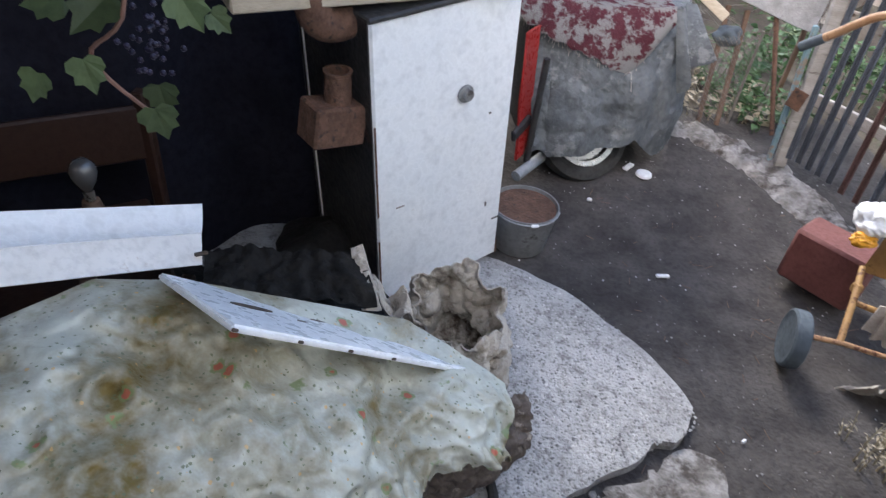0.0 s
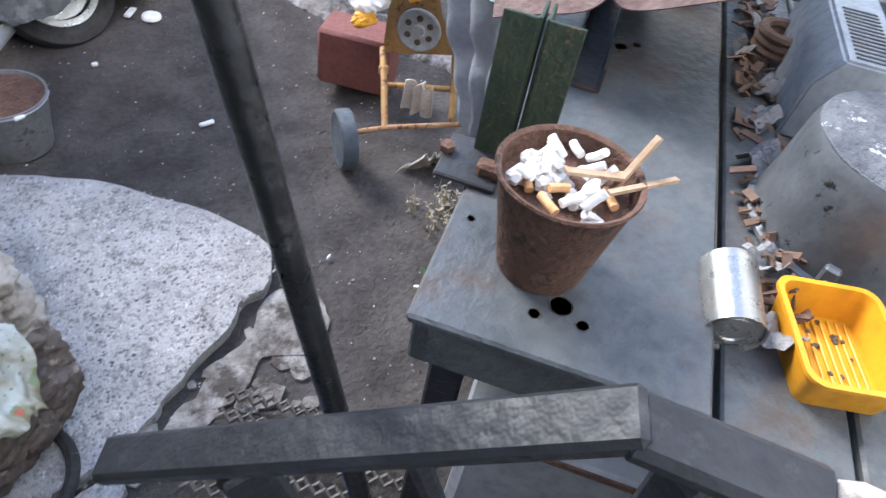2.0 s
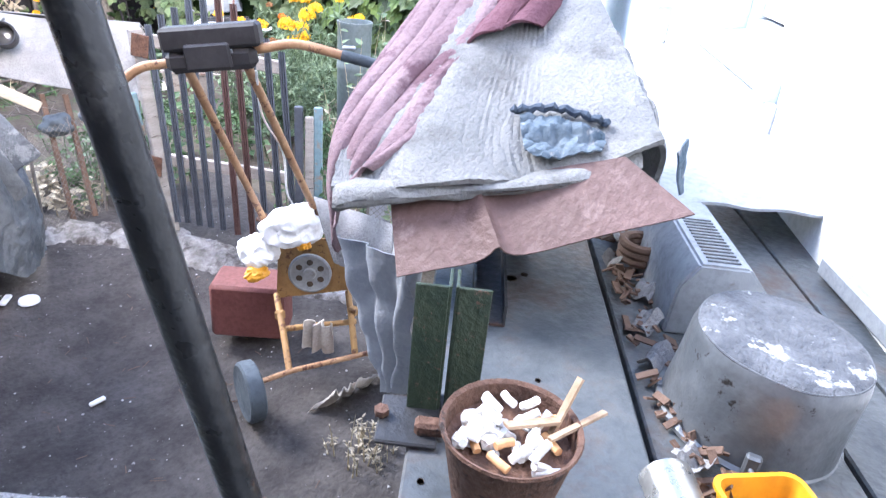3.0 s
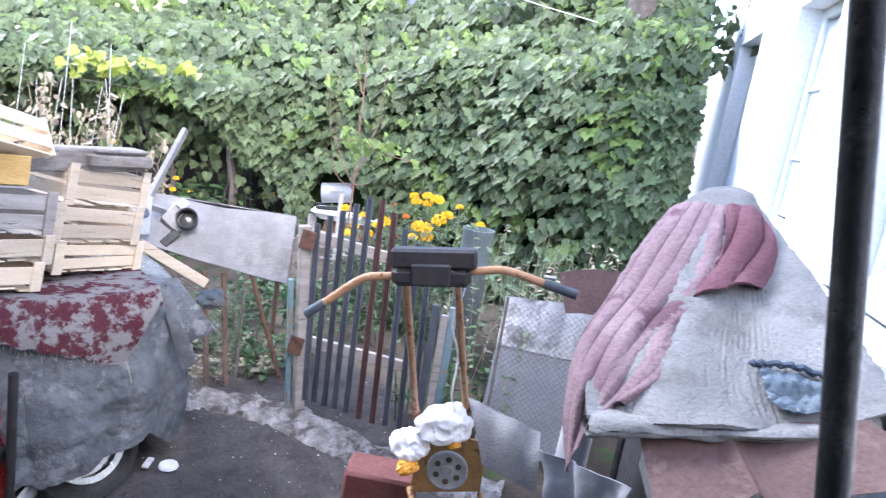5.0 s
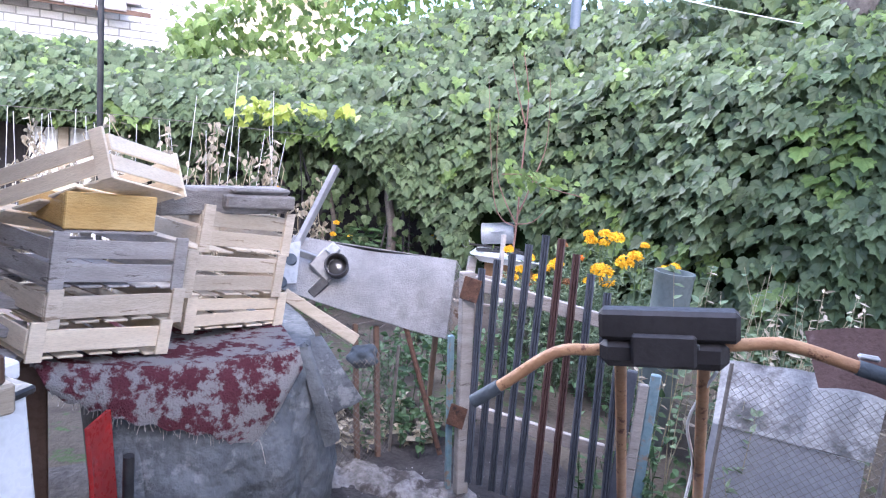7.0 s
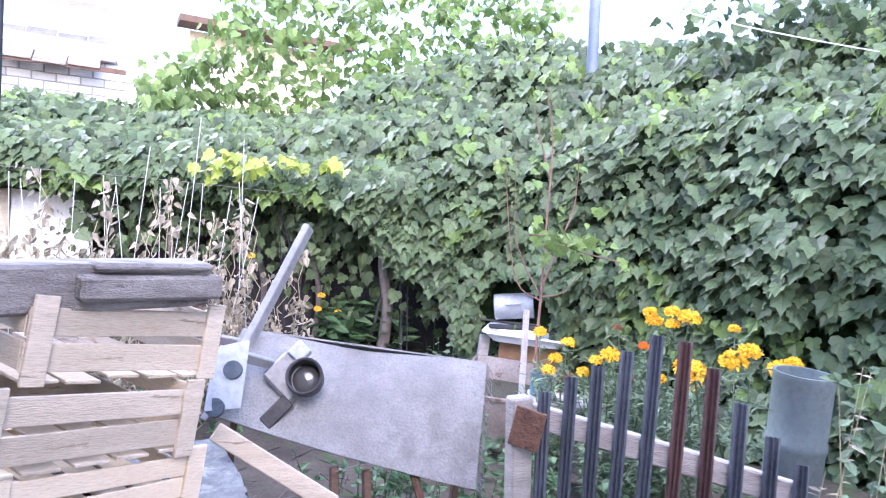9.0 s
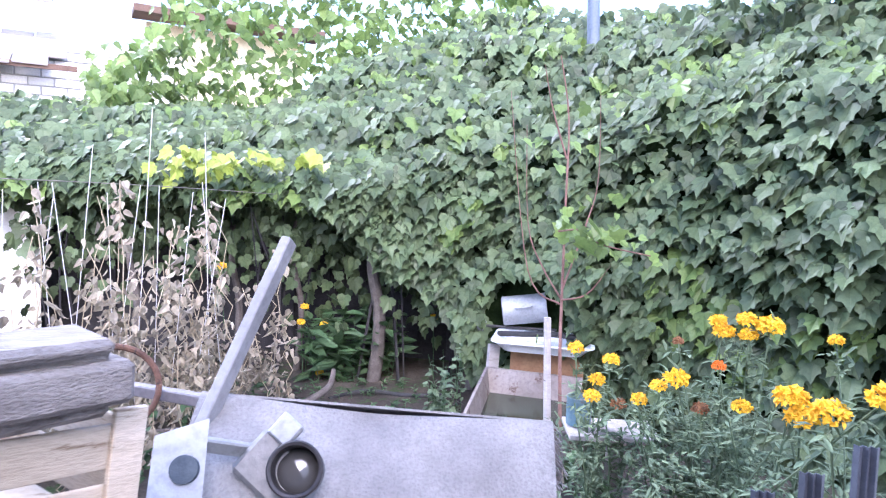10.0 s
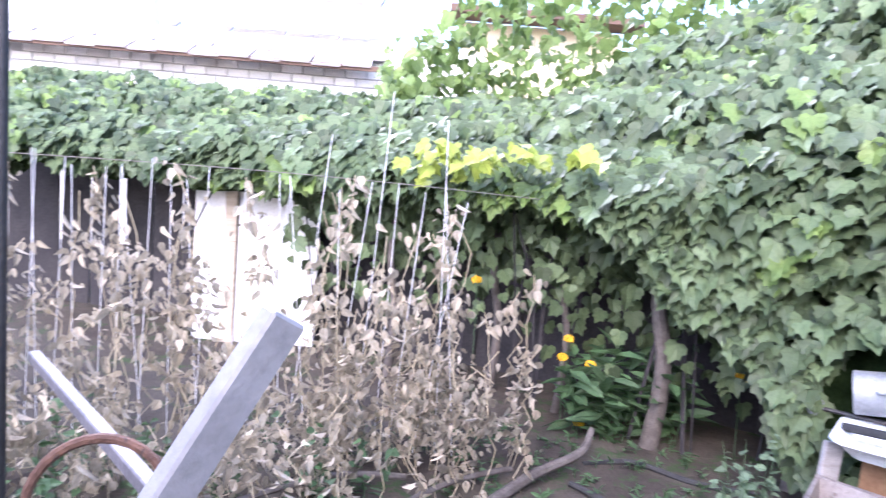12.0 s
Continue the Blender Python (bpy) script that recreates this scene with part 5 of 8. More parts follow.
part("oilcloth", sheet(oil, 240, 130, 0.003), OILCLOTH, hp, "cream floral oilcloth stained yellow", True, 80)
part("core", tub_shape(Vector((-0.30, 0.82, 0.03)), Matrix.Rotation(radians(35), 3, "Z"), [(0.46, 0.18, 0.06, 0.0), (0.42, 0.16, 0.08, 0.20), (0.30, 0.07, 0.06, 0.32)]), CHIP_SHADE, hp)
ring_c = Vector((0.22, 1.02, 0.045))
part("tyre", tube(B(), [ring_c + Vector((0.17 * math.cos(a), 0.15 * math.sin(a), 0)) for a in (2 * math.pi * k / 36 for k in range(37))], 0.014, 8, False), TYRE, hp, "thin black rubber hoop under the cloth")

bg = thing("dirty_cloth_bundle", (0.27, 1.35, 0.03), "crumpled mud-stained cloth bundle against the enamel cabinet", "cloth")


def bundle(u, v):
    a = 2 * math.pi * u
    r = 0.155 * (1 - 0.30 * v)
    lift = 0.03 + 0.30 * v
    p = Vector((0.225 + r * math.cos(a) * 1.05, 1.40 + r * math.sin(a) * 0.95, lift + 0.045 * math.cos(a - 1.4) * v + 0.05 * v * fold((math.cos(a), math.sin(a), 0), 2.2, 4)))
    w = 0.05 * fold(p, 8, 1) + 0.055 * (0.4 - abs(fold(p, 13, 3))) + 0.02 * (0.3 - abs(fold(p, 30, 7))) + 0.008 * math.sin(u * 44 + 4 * v)
    return p + Vector((math.cos(a), math.sin(a), 0)) * w


part("bundle_cloth", crumple(bundle, 120, 60, (1.16, 1.10), 0.02, 12, 80, 0.004, 0.2, 0.02, (0, -0.5, 1), 0.004, 5.0), DIRTY_CLOTH, bg, "dirty cream cloth", True, 80)


def skirt(u, v):
    p = quad([(0.10, 0.93, 0.33), (0.42, 1.20, 0.27), (0.40, 1.12, 0.06), (0.16, 0.90, 0.10)], u, v)
    return p + Vector((0.6, -0.6, 0.3)) * (0.03 * fold(p, 8, 3) + 0.045 * (0.3 - abs(fold(p, 14, 1))) + 0.02 * (0.3 - abs(fold(p, 30, 4))) + 0.05 * math.sin(v * 3))


part("muddy_skirt", crumple(skirt, 60, 46, (1.12, 1.22), 0.02, 11, 80, 0.004, 0.2, 0.01, (0.6, -0.6, 0.3), 0.004, 8.0), MUD_CLOTH, bg, "brown muddy cloth hanging at the end", True, 80)
part("torn_edge", sheet(lambda u, v: quad([(-0.02, 1.48, 0.30), (0.10, 1.40, 0.33), (0.13, 1.33, 0.30), (0.0, 1.36, 0.36)], u, v) + Vector((0, 0, 0.03 * math.sin(u * 9) + 0.03 * fold((u, v, 1), 5))), 20, 14, 0.003), DIRTY_CLOTH, bg, "curled torn edge of stained sacking")

pp = thing("stove_cover", (-0.1, 1.05, 0.5), "white enamelled sheet-metal stove cover with cut-outs and chipped edges", "panel")
PL, PF, PRR = Vector((-0.400, 1.08, 0.622)), Vector((-0.122, 0.833, 0.752)), Vector((0.280, 1.175, 0.345))
PU, PV = (PRR - PF), (PL - PF) * 0.85
PC = PF + PV + PU * 0.62
PN = PU.cross(PV).normalized()
if PN.z < 0:
    PN = -PN
outline = [PF, PRR, PC + PU * 0.02, PF + PV]
bm = B()
hi = [bm.verts.new(p) for p in outline]
lo = [bm.verts.new(p - PN * 0.014) for p in outline]
bm.faces.new(hi)
bm.faces.new(lo[::-1])
for k in range(4):
    bm.faces.new((hi[k], lo[k], lo[(k + 1) % 4], hi[(k + 1) % 4]))
bmesh.ops.recalc_face_normals(bm, faces=bm.faces)
bmesh.ops.bevel(bm, geom=list(bm.edges), offset=0.004, segments=2, affect="EDGES")
part("sheet", bm, ENAMEL_BRIGHT, pp, "", True, 30)
for (fu, fv, a, b) in ((0.20, 0.52, 0.050, 0.013), (0.36, 0.42, 0.013, 0.003), (0.47, 0.55, 0.022, 0.003), (0.66, 0.52, 0.018, 0.003)):
    c = PF + PU * fu + PV * fv
    m = Matrix.Translation(c + PN * 0.0012) @ Matrix((PU.normalized(), PN.cross(PU).normalized(), PN)).transposed().to_4x4() @ Matrix.Diagonal((a, b, 1, 1))
    part("cut_out", lathe(B(), [(0.0, 0.0), (0.9, 0.0), (1.0, 0.0006), (1.0, -0.002)], m, 20), CHIP_SHADE, pp, "dark opening in the panel")
for k in range(5):
    c = lerp(PF, PRR, (0.01, 0.22, 0.41, 0.97, 0.6)[k]) - PN * 0.009
    part("chip", box(B(), c, (0.012, 0.007, 0.006), axes(PU, PN), 0.002), CHIP_SHADE, pp, "", False)

bd = thing("white_shelf_board", (-0.5, 1.2, 0.55), "long white enamel trough-shaped board with a chipped end", "board")
e0, e1 = Vector((-0.415, 1.375, 0.57)), Vector((-0.36, 1.22, 0.535))
d0 = Vector((-0.27, -0.30, 0.14)).normalized() * 0.9
part("upper_face", sheet(lambda u, v: lerp(lerp(e0, e0 * 0.45 + e1 * 0.55, v), lerp(e0, e0 * 0.45 + e1 * 0.55, v) + d0, u) + Vector((0, 0, -0.012 * math.sin(v * 3.1))), 24, 8, 0.004), ENAMEL_BRIGHT, bd)
part("lower_face", sheet(lambda u, v: lerp(lerp(e0 * 0.43 + e1 * 0.57, e1, v), lerp(e0 * 0.43 + e1 * 0.57, e1, v) + d0, u) + Vector((0, 0, -0.02 * v)), 24, 6, 0.004), WHITE_BOARD, bd)
part("end_chip", box(B(), lerp(e0, e1, 0.93), (0.03, 0.012, 0.008), 30, 0.003), CHIP_SHADE, bd, "", False)
for k in range(3):
    q = lerp(e0, e1, 0.6) + d0 * (0.3 + 0.3 * k)
    part("bracket", box(B(), (q.x, q.y, q.z / 2 - 0.02), (0.03, 0.03, q.z - 0.06), 30), WOOD_BROWN, bd, "", False)

# ---- white enamel cabinet with rusty flue ----
cab = thing("enamel_cabinet", (0.1, 1.95, 0.03), "tall white enamelled metal cabinet with rusted edges", "cabinet")
CX, CN = Vector((0.355, 0.33, 0)).normalized(), Vector((-0.33, 0.355, 0)).normalized()
CR = Matrix((CX, CN, Vector((0, 0, 1)))).transposed()
c0 = Vector((0.0, 1.655, 0.0))


def in_cab(a, b, z):
    return c0 + CX * (a - 0.075 * z) + CN * b + Vector((0, 0, z))


CL = CR @ Matrix.Rotation(radians(-4.3), 3, "Y")
part("body", box(B(), in_cab(0.243, 0.20, 0.52), (0.486, 0.38, 0.95), CL, 0.008), ENAMEL, cab, "white enamel with rust runs", False)
part("top_plate", box(B(), in_cab(0.243, 0.20, 1.0), (0.50, 0.40, 0.014), CL, 0.004), STEEL_DARK, cab, "", False)
part("plinth", box(B(), in_cab(0.243, 0.21, 0.033), (0.46, 0.34, 0.03), CL), CHIP_SHADE, cab, "", False)
part("knob", lathe(B(), [(0.0, 0.0), (0.026, 0.0), (0.026, 0.006), (0.018, 0.010), (0.016, 0.02), (0.0, 0.021)], Matrix.Translation(in_cab(0.30, 0.008, 0.735)) @ axes(-CN).to_4x4() @ Matrix.Rotation(radians(90), 4, "Y"), 20), GALV, cab, "round grey metal knob")
for a, z, w, h in ((0.003, 0.55, 0.006, 0.30), (0.003, 0.2, 0.006, 0.22), (0.483, 0.10, 0.006, 0.06), (0.12, 0.985, 0.06, 0.008)):
    part("rust_patch", box(B(), in_cab(a, 0.0085, z), (w, 0.002, h), CL, 0.0006), RUST, cab, "brown rust along the edge", False)
part("rust_patch", box(B(), in_cab(0.08, 0.0088, 0.415), (0.028, 0.0012, 0.004), CL, 0.0005), RUST, cab, "", False)
for a, z, w, h in ((0.463, 0.235, 0.028, 0.006), (0.415, 0.31, 0.006, 0.018), (0.40, 0.65, 0.008, 0.006)):
    part("chip", box(B(), in_cab(a, 0.0085, z), (w, 0.002, h), CL, 0.0006), CHIP_SHADE, cab, "", False)
# Dark sheet laid over the white side, painting it as shaded.
part("side_panel", box(B(), in_cab(-0.0025, 0.20, 0.52), (0.004, 0.37, 0.93), CL), STEEL_DARK, cab, "thin dark sheet painting the side as shaded, with rust spots", False)
part("side_seam", box(B(), in_cab(-0.005, 0.36, 0.52), (0.004, 0.008, 0.93), CL), WHITE_BOARD, cab, "", False)
fl = thing("rusty_flue", (-0.16, 1.72, 0.66), "rusty stove flue elbow and box fixed to the cabinet", "flue")
fb = in_cab(-0.075, 0.09, 0.70)
part("flue_box", box(B(), fb, (0.15, 0.10, 0.11), CR @ Matrix.Rotation(radians(8), 3, "Y"), 0.006), RUST, fl, "", False)
part("socket", lathe(B(), [(0.030, 0.0), (0.036, 0.0), (0.034, 0.075), (0.037, 0.078), (0.037, 0.085), (0.029, 0.085), (0.028, 0.0)], Matrix.Translation(in_cab(-0.055, 0.09, 0.752)), 24), RUST, fl)
part("elbow", tube(B(), smooth_line([in_cab(0.0, 0.10, 0.955), in_cab(-0.05, 0.10, 0.95), in_cab(-0.085, 0.10, 0.97), in_cab(-0.10, 0.10, 1.03), in_cab(-0.10, 0.10, 1.2)], 18), 0.043, 18), RUST, fl)

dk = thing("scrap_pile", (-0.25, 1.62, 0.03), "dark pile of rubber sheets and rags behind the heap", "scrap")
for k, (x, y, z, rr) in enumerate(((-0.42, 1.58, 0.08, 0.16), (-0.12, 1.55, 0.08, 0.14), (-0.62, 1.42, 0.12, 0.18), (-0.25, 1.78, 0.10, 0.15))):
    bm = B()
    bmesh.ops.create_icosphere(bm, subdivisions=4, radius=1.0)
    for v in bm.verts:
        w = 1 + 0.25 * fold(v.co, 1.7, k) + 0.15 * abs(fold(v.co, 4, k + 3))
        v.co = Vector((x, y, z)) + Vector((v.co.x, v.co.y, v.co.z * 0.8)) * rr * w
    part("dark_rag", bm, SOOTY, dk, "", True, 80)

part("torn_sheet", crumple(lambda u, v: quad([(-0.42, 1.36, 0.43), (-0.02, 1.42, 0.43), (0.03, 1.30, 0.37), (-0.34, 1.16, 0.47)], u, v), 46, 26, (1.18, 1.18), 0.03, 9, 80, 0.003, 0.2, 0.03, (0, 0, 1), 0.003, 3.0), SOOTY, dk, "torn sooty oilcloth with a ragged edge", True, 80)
part("ragged_edge", crumple(lambda u, v: quad([(-0.06, 1.43, 0.45), (-0.03, 1.44, 0.455), (0.05, 1.30, 0.37), (0.0, 1.30, 0.36)], u, v), 10, 26, (1.15, 1.15), 0.012, 18, 60, 0.003, 0.2, 0.01, (0, 0, 1), 0.003, 5.0), DIRTY_CLOTH, dk, "pale ragged edge of stained sacking", True, 80)

# wooden chair, bulb, and vine at the dark back
wc = thing("wooden_chair", (-0.78, 1.58, 0.0), "red-brown varnished wooden chair in the shade", "chair")
ca, cb = Vector((-1.12, 1.30, 0)), Vector((-0.66, 1.62, 0))
cd = (cb - ca).normalized()
for p in (ca, cb):
    part("back_post", beam(B(), (p.x, p.y, 0.0), (p.x, p.y, 0.72), 0.035, 0.035, (1, 0, 0), 0.005), WOOD_RED, wc, "", False)
part("backrest", beam(B(), ca + Vector((0, 0, 0.60)), cb + Vector((0, 0, 0.60)), 0.02, 0.16, (0, 0, 1), 0.006), WOOD_RED, wc, "", False)
part("seat", box(B(), ((ca + cb) / 2) + Vector((0.12, -0.16, 0.38)), (0.48, 0.40, 0.03), math.degrees(math.atan2(cd.y, cd.x)), 0.008), WOOD_RED, wc, "", False)
for p in (ca, cb):
    q = p + Vector((0.2, -0.3, 0))
    part("leg", beam(B(), (q.x, q.y, 0.0), (q.x, q.y, 0.37), 0.035, 0.035, (1, 0, 0), 0.005), WOOD_RED, wc, "", False)
lb = thing("light_bulb", (-0.69, 1.36, 0.40), "dusty clear glass light bulb standing among scrap", "bulb")
part("glass", lathe(B(), [(0.0, 0.115), (0.016, 0.112), (0.028, 0.10), (0.033, 0.08), (0.028, 0.058), (0.016, 0.036), (0.014, 0.03)], Matrix.Translation((-0.69, 1.36, 0.545)), 24), CLEAR_BULB, lb)
part("cap", lathe(B(), [(0.0, 0.0), (0.012, 0.002), (0.013, 0.03), (0.014, 0.032), (0.0, 0.032)], Matrix.Translation((-0.69, 1.36, 0.545)), 16), ALU_CLEAN, lb)
part("holder", lathe(B(), [(0.0, 0.0), (0.05, 0.0), (0.03, 0.1), (0.02, 0.145), (0.0, 0.146)], Matrix.Translation((-0.69, 1.36, 0.40)), 16), WOOD_BROWN, lb)
sv = thing("grapevine", (-0.4, 1.15, 1.9), "hanging grapevine shoot with lobed leaves and dark grapes", "vine")
stem = smooth_line([(-0.40, 1.10, 2.45), (-0.38, 1.14, 1.5), (-0.36, 1.12, 1.15), (-0.44, 1.12, 1.04), (-0.34, 1.13, 0.93)], 24)
part("stem", tube(B(), stem, 0.004, 6), TWIG, sv)
for p, tip, s in (((-0.47, 1.13, 1.13), (-0.9, -0.3, -0.1), 0.10), ((-0.40, 1.14, 1.14), (-0.3, -0.4, -0.3), 0.12), ((-0.31, 1.20, 1.14), (0.4, 0.1, -0.8), 0.11), ((-0.45, 1.11, 1.04), (0.2, -0.1, -1), 0.09), ((-0.335, 1.13, 1.0), (0.1, 0, -1), 0.085), ((-0.27, 1.23, 1.10), (0.5, 0.2, -0.6), 0.07), ((-0.345, 1.12, 0.96), (0.15, 0.1, -1), 0.10), ((-0.50, 1.06, 1.03), (-0.3, -0.2, -0.8), 0.08), ((-0.24, 1.24, 1.15), (0.9, 0.2, 0.1), 0.08), ((-0.38, 1.12, 1.18), (0.2, -0.5, 0.1), 0.1)):
    me = leaves("leaf", [(p, tip, (0.2, -0.7, 0.6), s * 0.72)], LEAF, seed=int(s * 1000))
    me.transform(WORLD[sv.name].inverted())
    ob = new("leaf", me)
    ob.parent = sv
grapes = B()
for _ in range(40):
    q = Vector((-0.34 + rnd.gauss(0, 0.02), 1.15 + rnd.gauss(0, 0.02), 1.08 + rnd.gauss(0, 0.035)))
    bmesh.ops.create_icosphere(grapes, subdivisions=1, radius=0.006, matrix=Matrix.Translation(q))
part("grape_bunch", grapes, GRAPE, sv, "small dark blue grapes", True, 40, "stuff")

# ---- zinc bucket ----
zb = thing("zinc_bucket", (0.43, 2.16, 0.02), "old grey zinc bucket with brown inside", "bucket")
zm = Matrix.Translation((0.435, 2.15, gz(0.435, 2.15)))
part("shell", lathe(B(), [(0.0, 0.004), (0.095, 0.0), (0.1, 0.004), (0.122, 0.17), (0.126, 0.173), (0.126, 0.18), (0.120, 0.18), (0.117, 0.17), (0.094, 0.02), (0.0, 0.02)], zm, 40), GALV, zb)
part("inside_rust", lathe(B(), [(0.1175, 0.168), (0.1085, 0.11), (0.0, 0.105)], zm, 32), RUST, zb, "rust-brown contents")
hpts = [zm @ Vector((0.127 * math.cos(a), 0.127 * math.sin(a) , 0.176 + 0.004 * math.sin(a))) for a in (math.pi * (1.05 + 0.9 * k / 20) for k in range(21))]
part("bail_handle", tube(B(), hpts, 0.003, 6), GALV_LIGHT, zb, "thin wire handle lying on the rim")
part("handle_grip", box(B(), hpts[12], (0.03, 0.014, 0.012), 20, 0.004), WHITE_BAG, zb, "", False)


# ---- hand cart with handlebar ----
cart = thing("hand_cart", (1.55, 1.75, 0.0), "rusty yellow tubular hand cart with wheels and a wide handlebar", "cart")
CW = Vector((0.715, -0.70, 0))
bar = smooth_line([(1.0, 1.83, 0.98), (1.04, 1.79, 1.03), (1.10, 1.74, 1.10), (1.15, 1.69, 1.12), (1.22, 1.615, 1.148), (1.30, 1.54, 1.172), (1.35, 1.49, 1.187), (1.42, 1.42, 1.172), (1.48, 1.36, 1.158)], 48)
part("handlebar", tube(B(), bar[3:-4], 0.0105, 12), BAR_RUST, cart, "tan handlebar flecked with rust")
part("grip", tube(B(), bar[:6], [0.0125] * 6, 12), RUBBER, cart, "dark grey rubber grip")
part("grip", tube(B(), bar[-7:], [0.0125] * 7, 12), RUBBER, cart, "dark grey rubber grip")
bx = Matrix((CW.normalized(), Vector((0.70, 0.715, 0)).normalized(), Vector((0, 0, 1)))).transposed() @ Matrix.Rotation(radians(-9), 3, "Y")
bc = Vector((1.222, 1.615, 1.172))
hous = part("control_box", box(B(), bc + Vector((-0.01, -0.01, 0.018)), (0.215, 0.045, 0.05), bx, 0.007), BLACK_PLASTIC, cart, "black plastic box on the handlebar", False)
part("box_saddle", box(B(), bc + Vector((-0.012, -0.012, -0.03)), (0.20, 0.035, 0.05), bx, 0.014), BLACK_PLASTIC, cart, "", False)
part("box_strap", box(B(), bc + Vector((-0.030, -0.030, -0.02)), (0.10, 0.012, 0.055), bx, 0.005), BLACK_PLASTIC, cart, "", False)
for s in (-0.045, 0.045):
    part("screw", box(B(), bc + bx @ Vector((s, -0.04, -0.012)), (0.012, 0.006, 0.010), bx, 0.002), STEEL, cart, "", False)
part("ribbed_plate", box(B(), bc + bx @ Vector((0.0, -0.028, 0.0)), (0.10, 0.006, 0.016), bx, 0.002), BLACK_PLASTIC, cart, "", False)
part("lever", box(B(), (1.435, 1.415, 1.188), (0.03, 0.012, 0.008), -44, 0.003), GALV_LIGHT, cart, "", False)
up = []
for a, b in (((1.180, 1.665, 1.115), (1.50, 1.915, 0.56)), ((1.275, 1.575, 1.135), (1.61, 1.80, 0.61))):
    a, b = Vector(a), Vector(b)
    part("upright", tube(B(), [a, b, b + (b - a) * 0.22], 0.0105, 12), BAR_RUST, cart, "rusty upright tube")
    part("clamp", tube(B(), [b - (b - a).normalized() * 0.02, b + (b - a).normalized() * 0.02], 0.017, 10), RUST, cart, "rusty bolt clamp")
    part("bolt", tube(B(), [b + CW * -0.025, b + CW * 0.025], 0.006, 6), RUST, cart)
part("cable", tube(B(), smooth_line([(1.29, 1.56, 1.12), (1.36, 1.66, 0.98), (1.44, 1.70, 0.86), (1.47, 1.73, 0.72), (1.55, 1.78, 0.62)], 24), 0.003, 6), WHITE_BAG, cart, "loose white cable")
q00, q10, q11, q01 = (1.555, 1.95, 0.235), (1.735, 1.785, 0.285), (1.725, 1.79, 0.47), (1.565, 1.94, 0.49)
plate_n = (Vector(q10) - Vector(q00)).cross(Vector(q01) - Vector(q00)).normalized()
if plate_n.x > 0:
    plate_n = -plate_n
part("back_plate", sheet(lambda u, v: quad([q00, q10, q11, q01], u, v), 8, 8, 0.006), YELLOW_RUST, cart, "yellow painted steel plate", False)
dm = Matrix.Translation(Vector((1.64, 1.868, 0.355)) + plate_n * 0.010) @ axes(plate_n).to_4x4() @ Matrix.Rotation(radians(90), 4, "Y")
part("pulley", lathe(B(), [(0.0, 0.0), (0.068, 0.0), (0.072, 0.004), (0.072, 0.014), (0.066, 0.016), (0.060, 0.011), (0.022, 0.011), (0.018, 0.018), (0.0, 0.018)], dm, 36), GALV_LIGHT, cart, "round grey perforated pulley")
for k in range(6):
    a = math.pi * k / 3
    part("pulley_hole", lathe(B(), [(0.0, 0.012), (0.010, 0.012), (0.011, 0.0115), (0.0, 0.0115)], dm @ Matrix.Translation((0.041 * math.cos(a), 0.041 * math.sin(a), 0)), 14), CHIP_SHADE, cart)
for a, b in (((1.555, 1.95, 0.25), (1.445, 1.70, 0.13)), ((1.735, 1.785, 0.28), (1.66, 1.64, 0.13))):
    part("frame_rail", tube(B(), [a, lerp(a, b, 0.55) + Vector((0, 0, 0.012)), b], 0.011, 10), YELLOW_RUST, cart)
part("cross_tube", tube(B(), [(1.50, 1.83, 0.195), (1.715, 1.71, 0.205)], 0.010, 10), YELLOW_RUST, cart)
part("axle", tube(B(), [(1.29, 1.715, 0.128), (1.45, 1.695, 0.13), (1.78, 1.60, 0.13)], 0.009, 10), BAR_RUST, cart)
for p in ((1.525, 1.88, 0.215), (1.715, 1.73, 0.235)):
    part("joint", box(B(), p, (0.03, 0.03, 0.035), 20, 0.006), YELLOW_RUST, cart, "", False)
ax_d = Vector((0.96, -0.20, 0)).normalized()
for c in (Vector((1.312, 1.705, 0.112)), Vector((1.79, 1.60, 0.112))):
    wm = Matrix.Translation(c - ax_d * 0.028) @ axes(ax_d).to_4x4() @ Matrix.Rotation(radians(90), 4, "Y") @ Matrix.Diagonal((0.78, 0.78, 0.9, 1))
    wheel = part("wheel", lathe(B(), [(0.088, 0.004), (0.112, 0.0), (0.122, 0.006), (0.124, 0.028), (0.122, 0.05), (0.112, 0.056), (0.088, 0.052), (0.088, 0.004)], wm, 36), RUBBER, cart, "grey rubber wheel")
    part("rim", lathe(B(), [(0.0, 0.024), (0.03, 0.020), (0.06, 0.034), (0.089, 0.03), (0.089, 0.036), (0.06, 0.042), (0.0, 0.036)], wm, 30), CHIP_SHADE, wheel, "dark hollow rim")
rag_c = Vector((1.605, 1.765, 0.205))
solo("grey_rag", sheet(lambda u, v: rag_c + CW * 0.085 * (u - 0.5) * (1 + 0.2 * v) + Vector((-0.012 - 0.012 * math.sin(u * 19), -0.012, 0.02 - 0.11 * v + 0.012 * math.sin(u * 13))), 26, 16, 0.004), RAG, "dirty grey rag hung over the cart's cross tube", "rag")
solo("pale_rag", sheet(lambda u, v: Vector((1.56 + 0.20 * (u - 0.5) * (0.5 + v), 1.60 + 0.07 * v - 0.05, 0.10 - 0.095 * v + 0.012 * math.sin(u * 22) + 0.01 * fold((u, v, 0), 6))) + Vector((0.05, 0, 0)) * math.sin(v * 2), 30, 18, 0.004), RAG, "crumpled pale rag lying on the dirt under the cart", "rag")
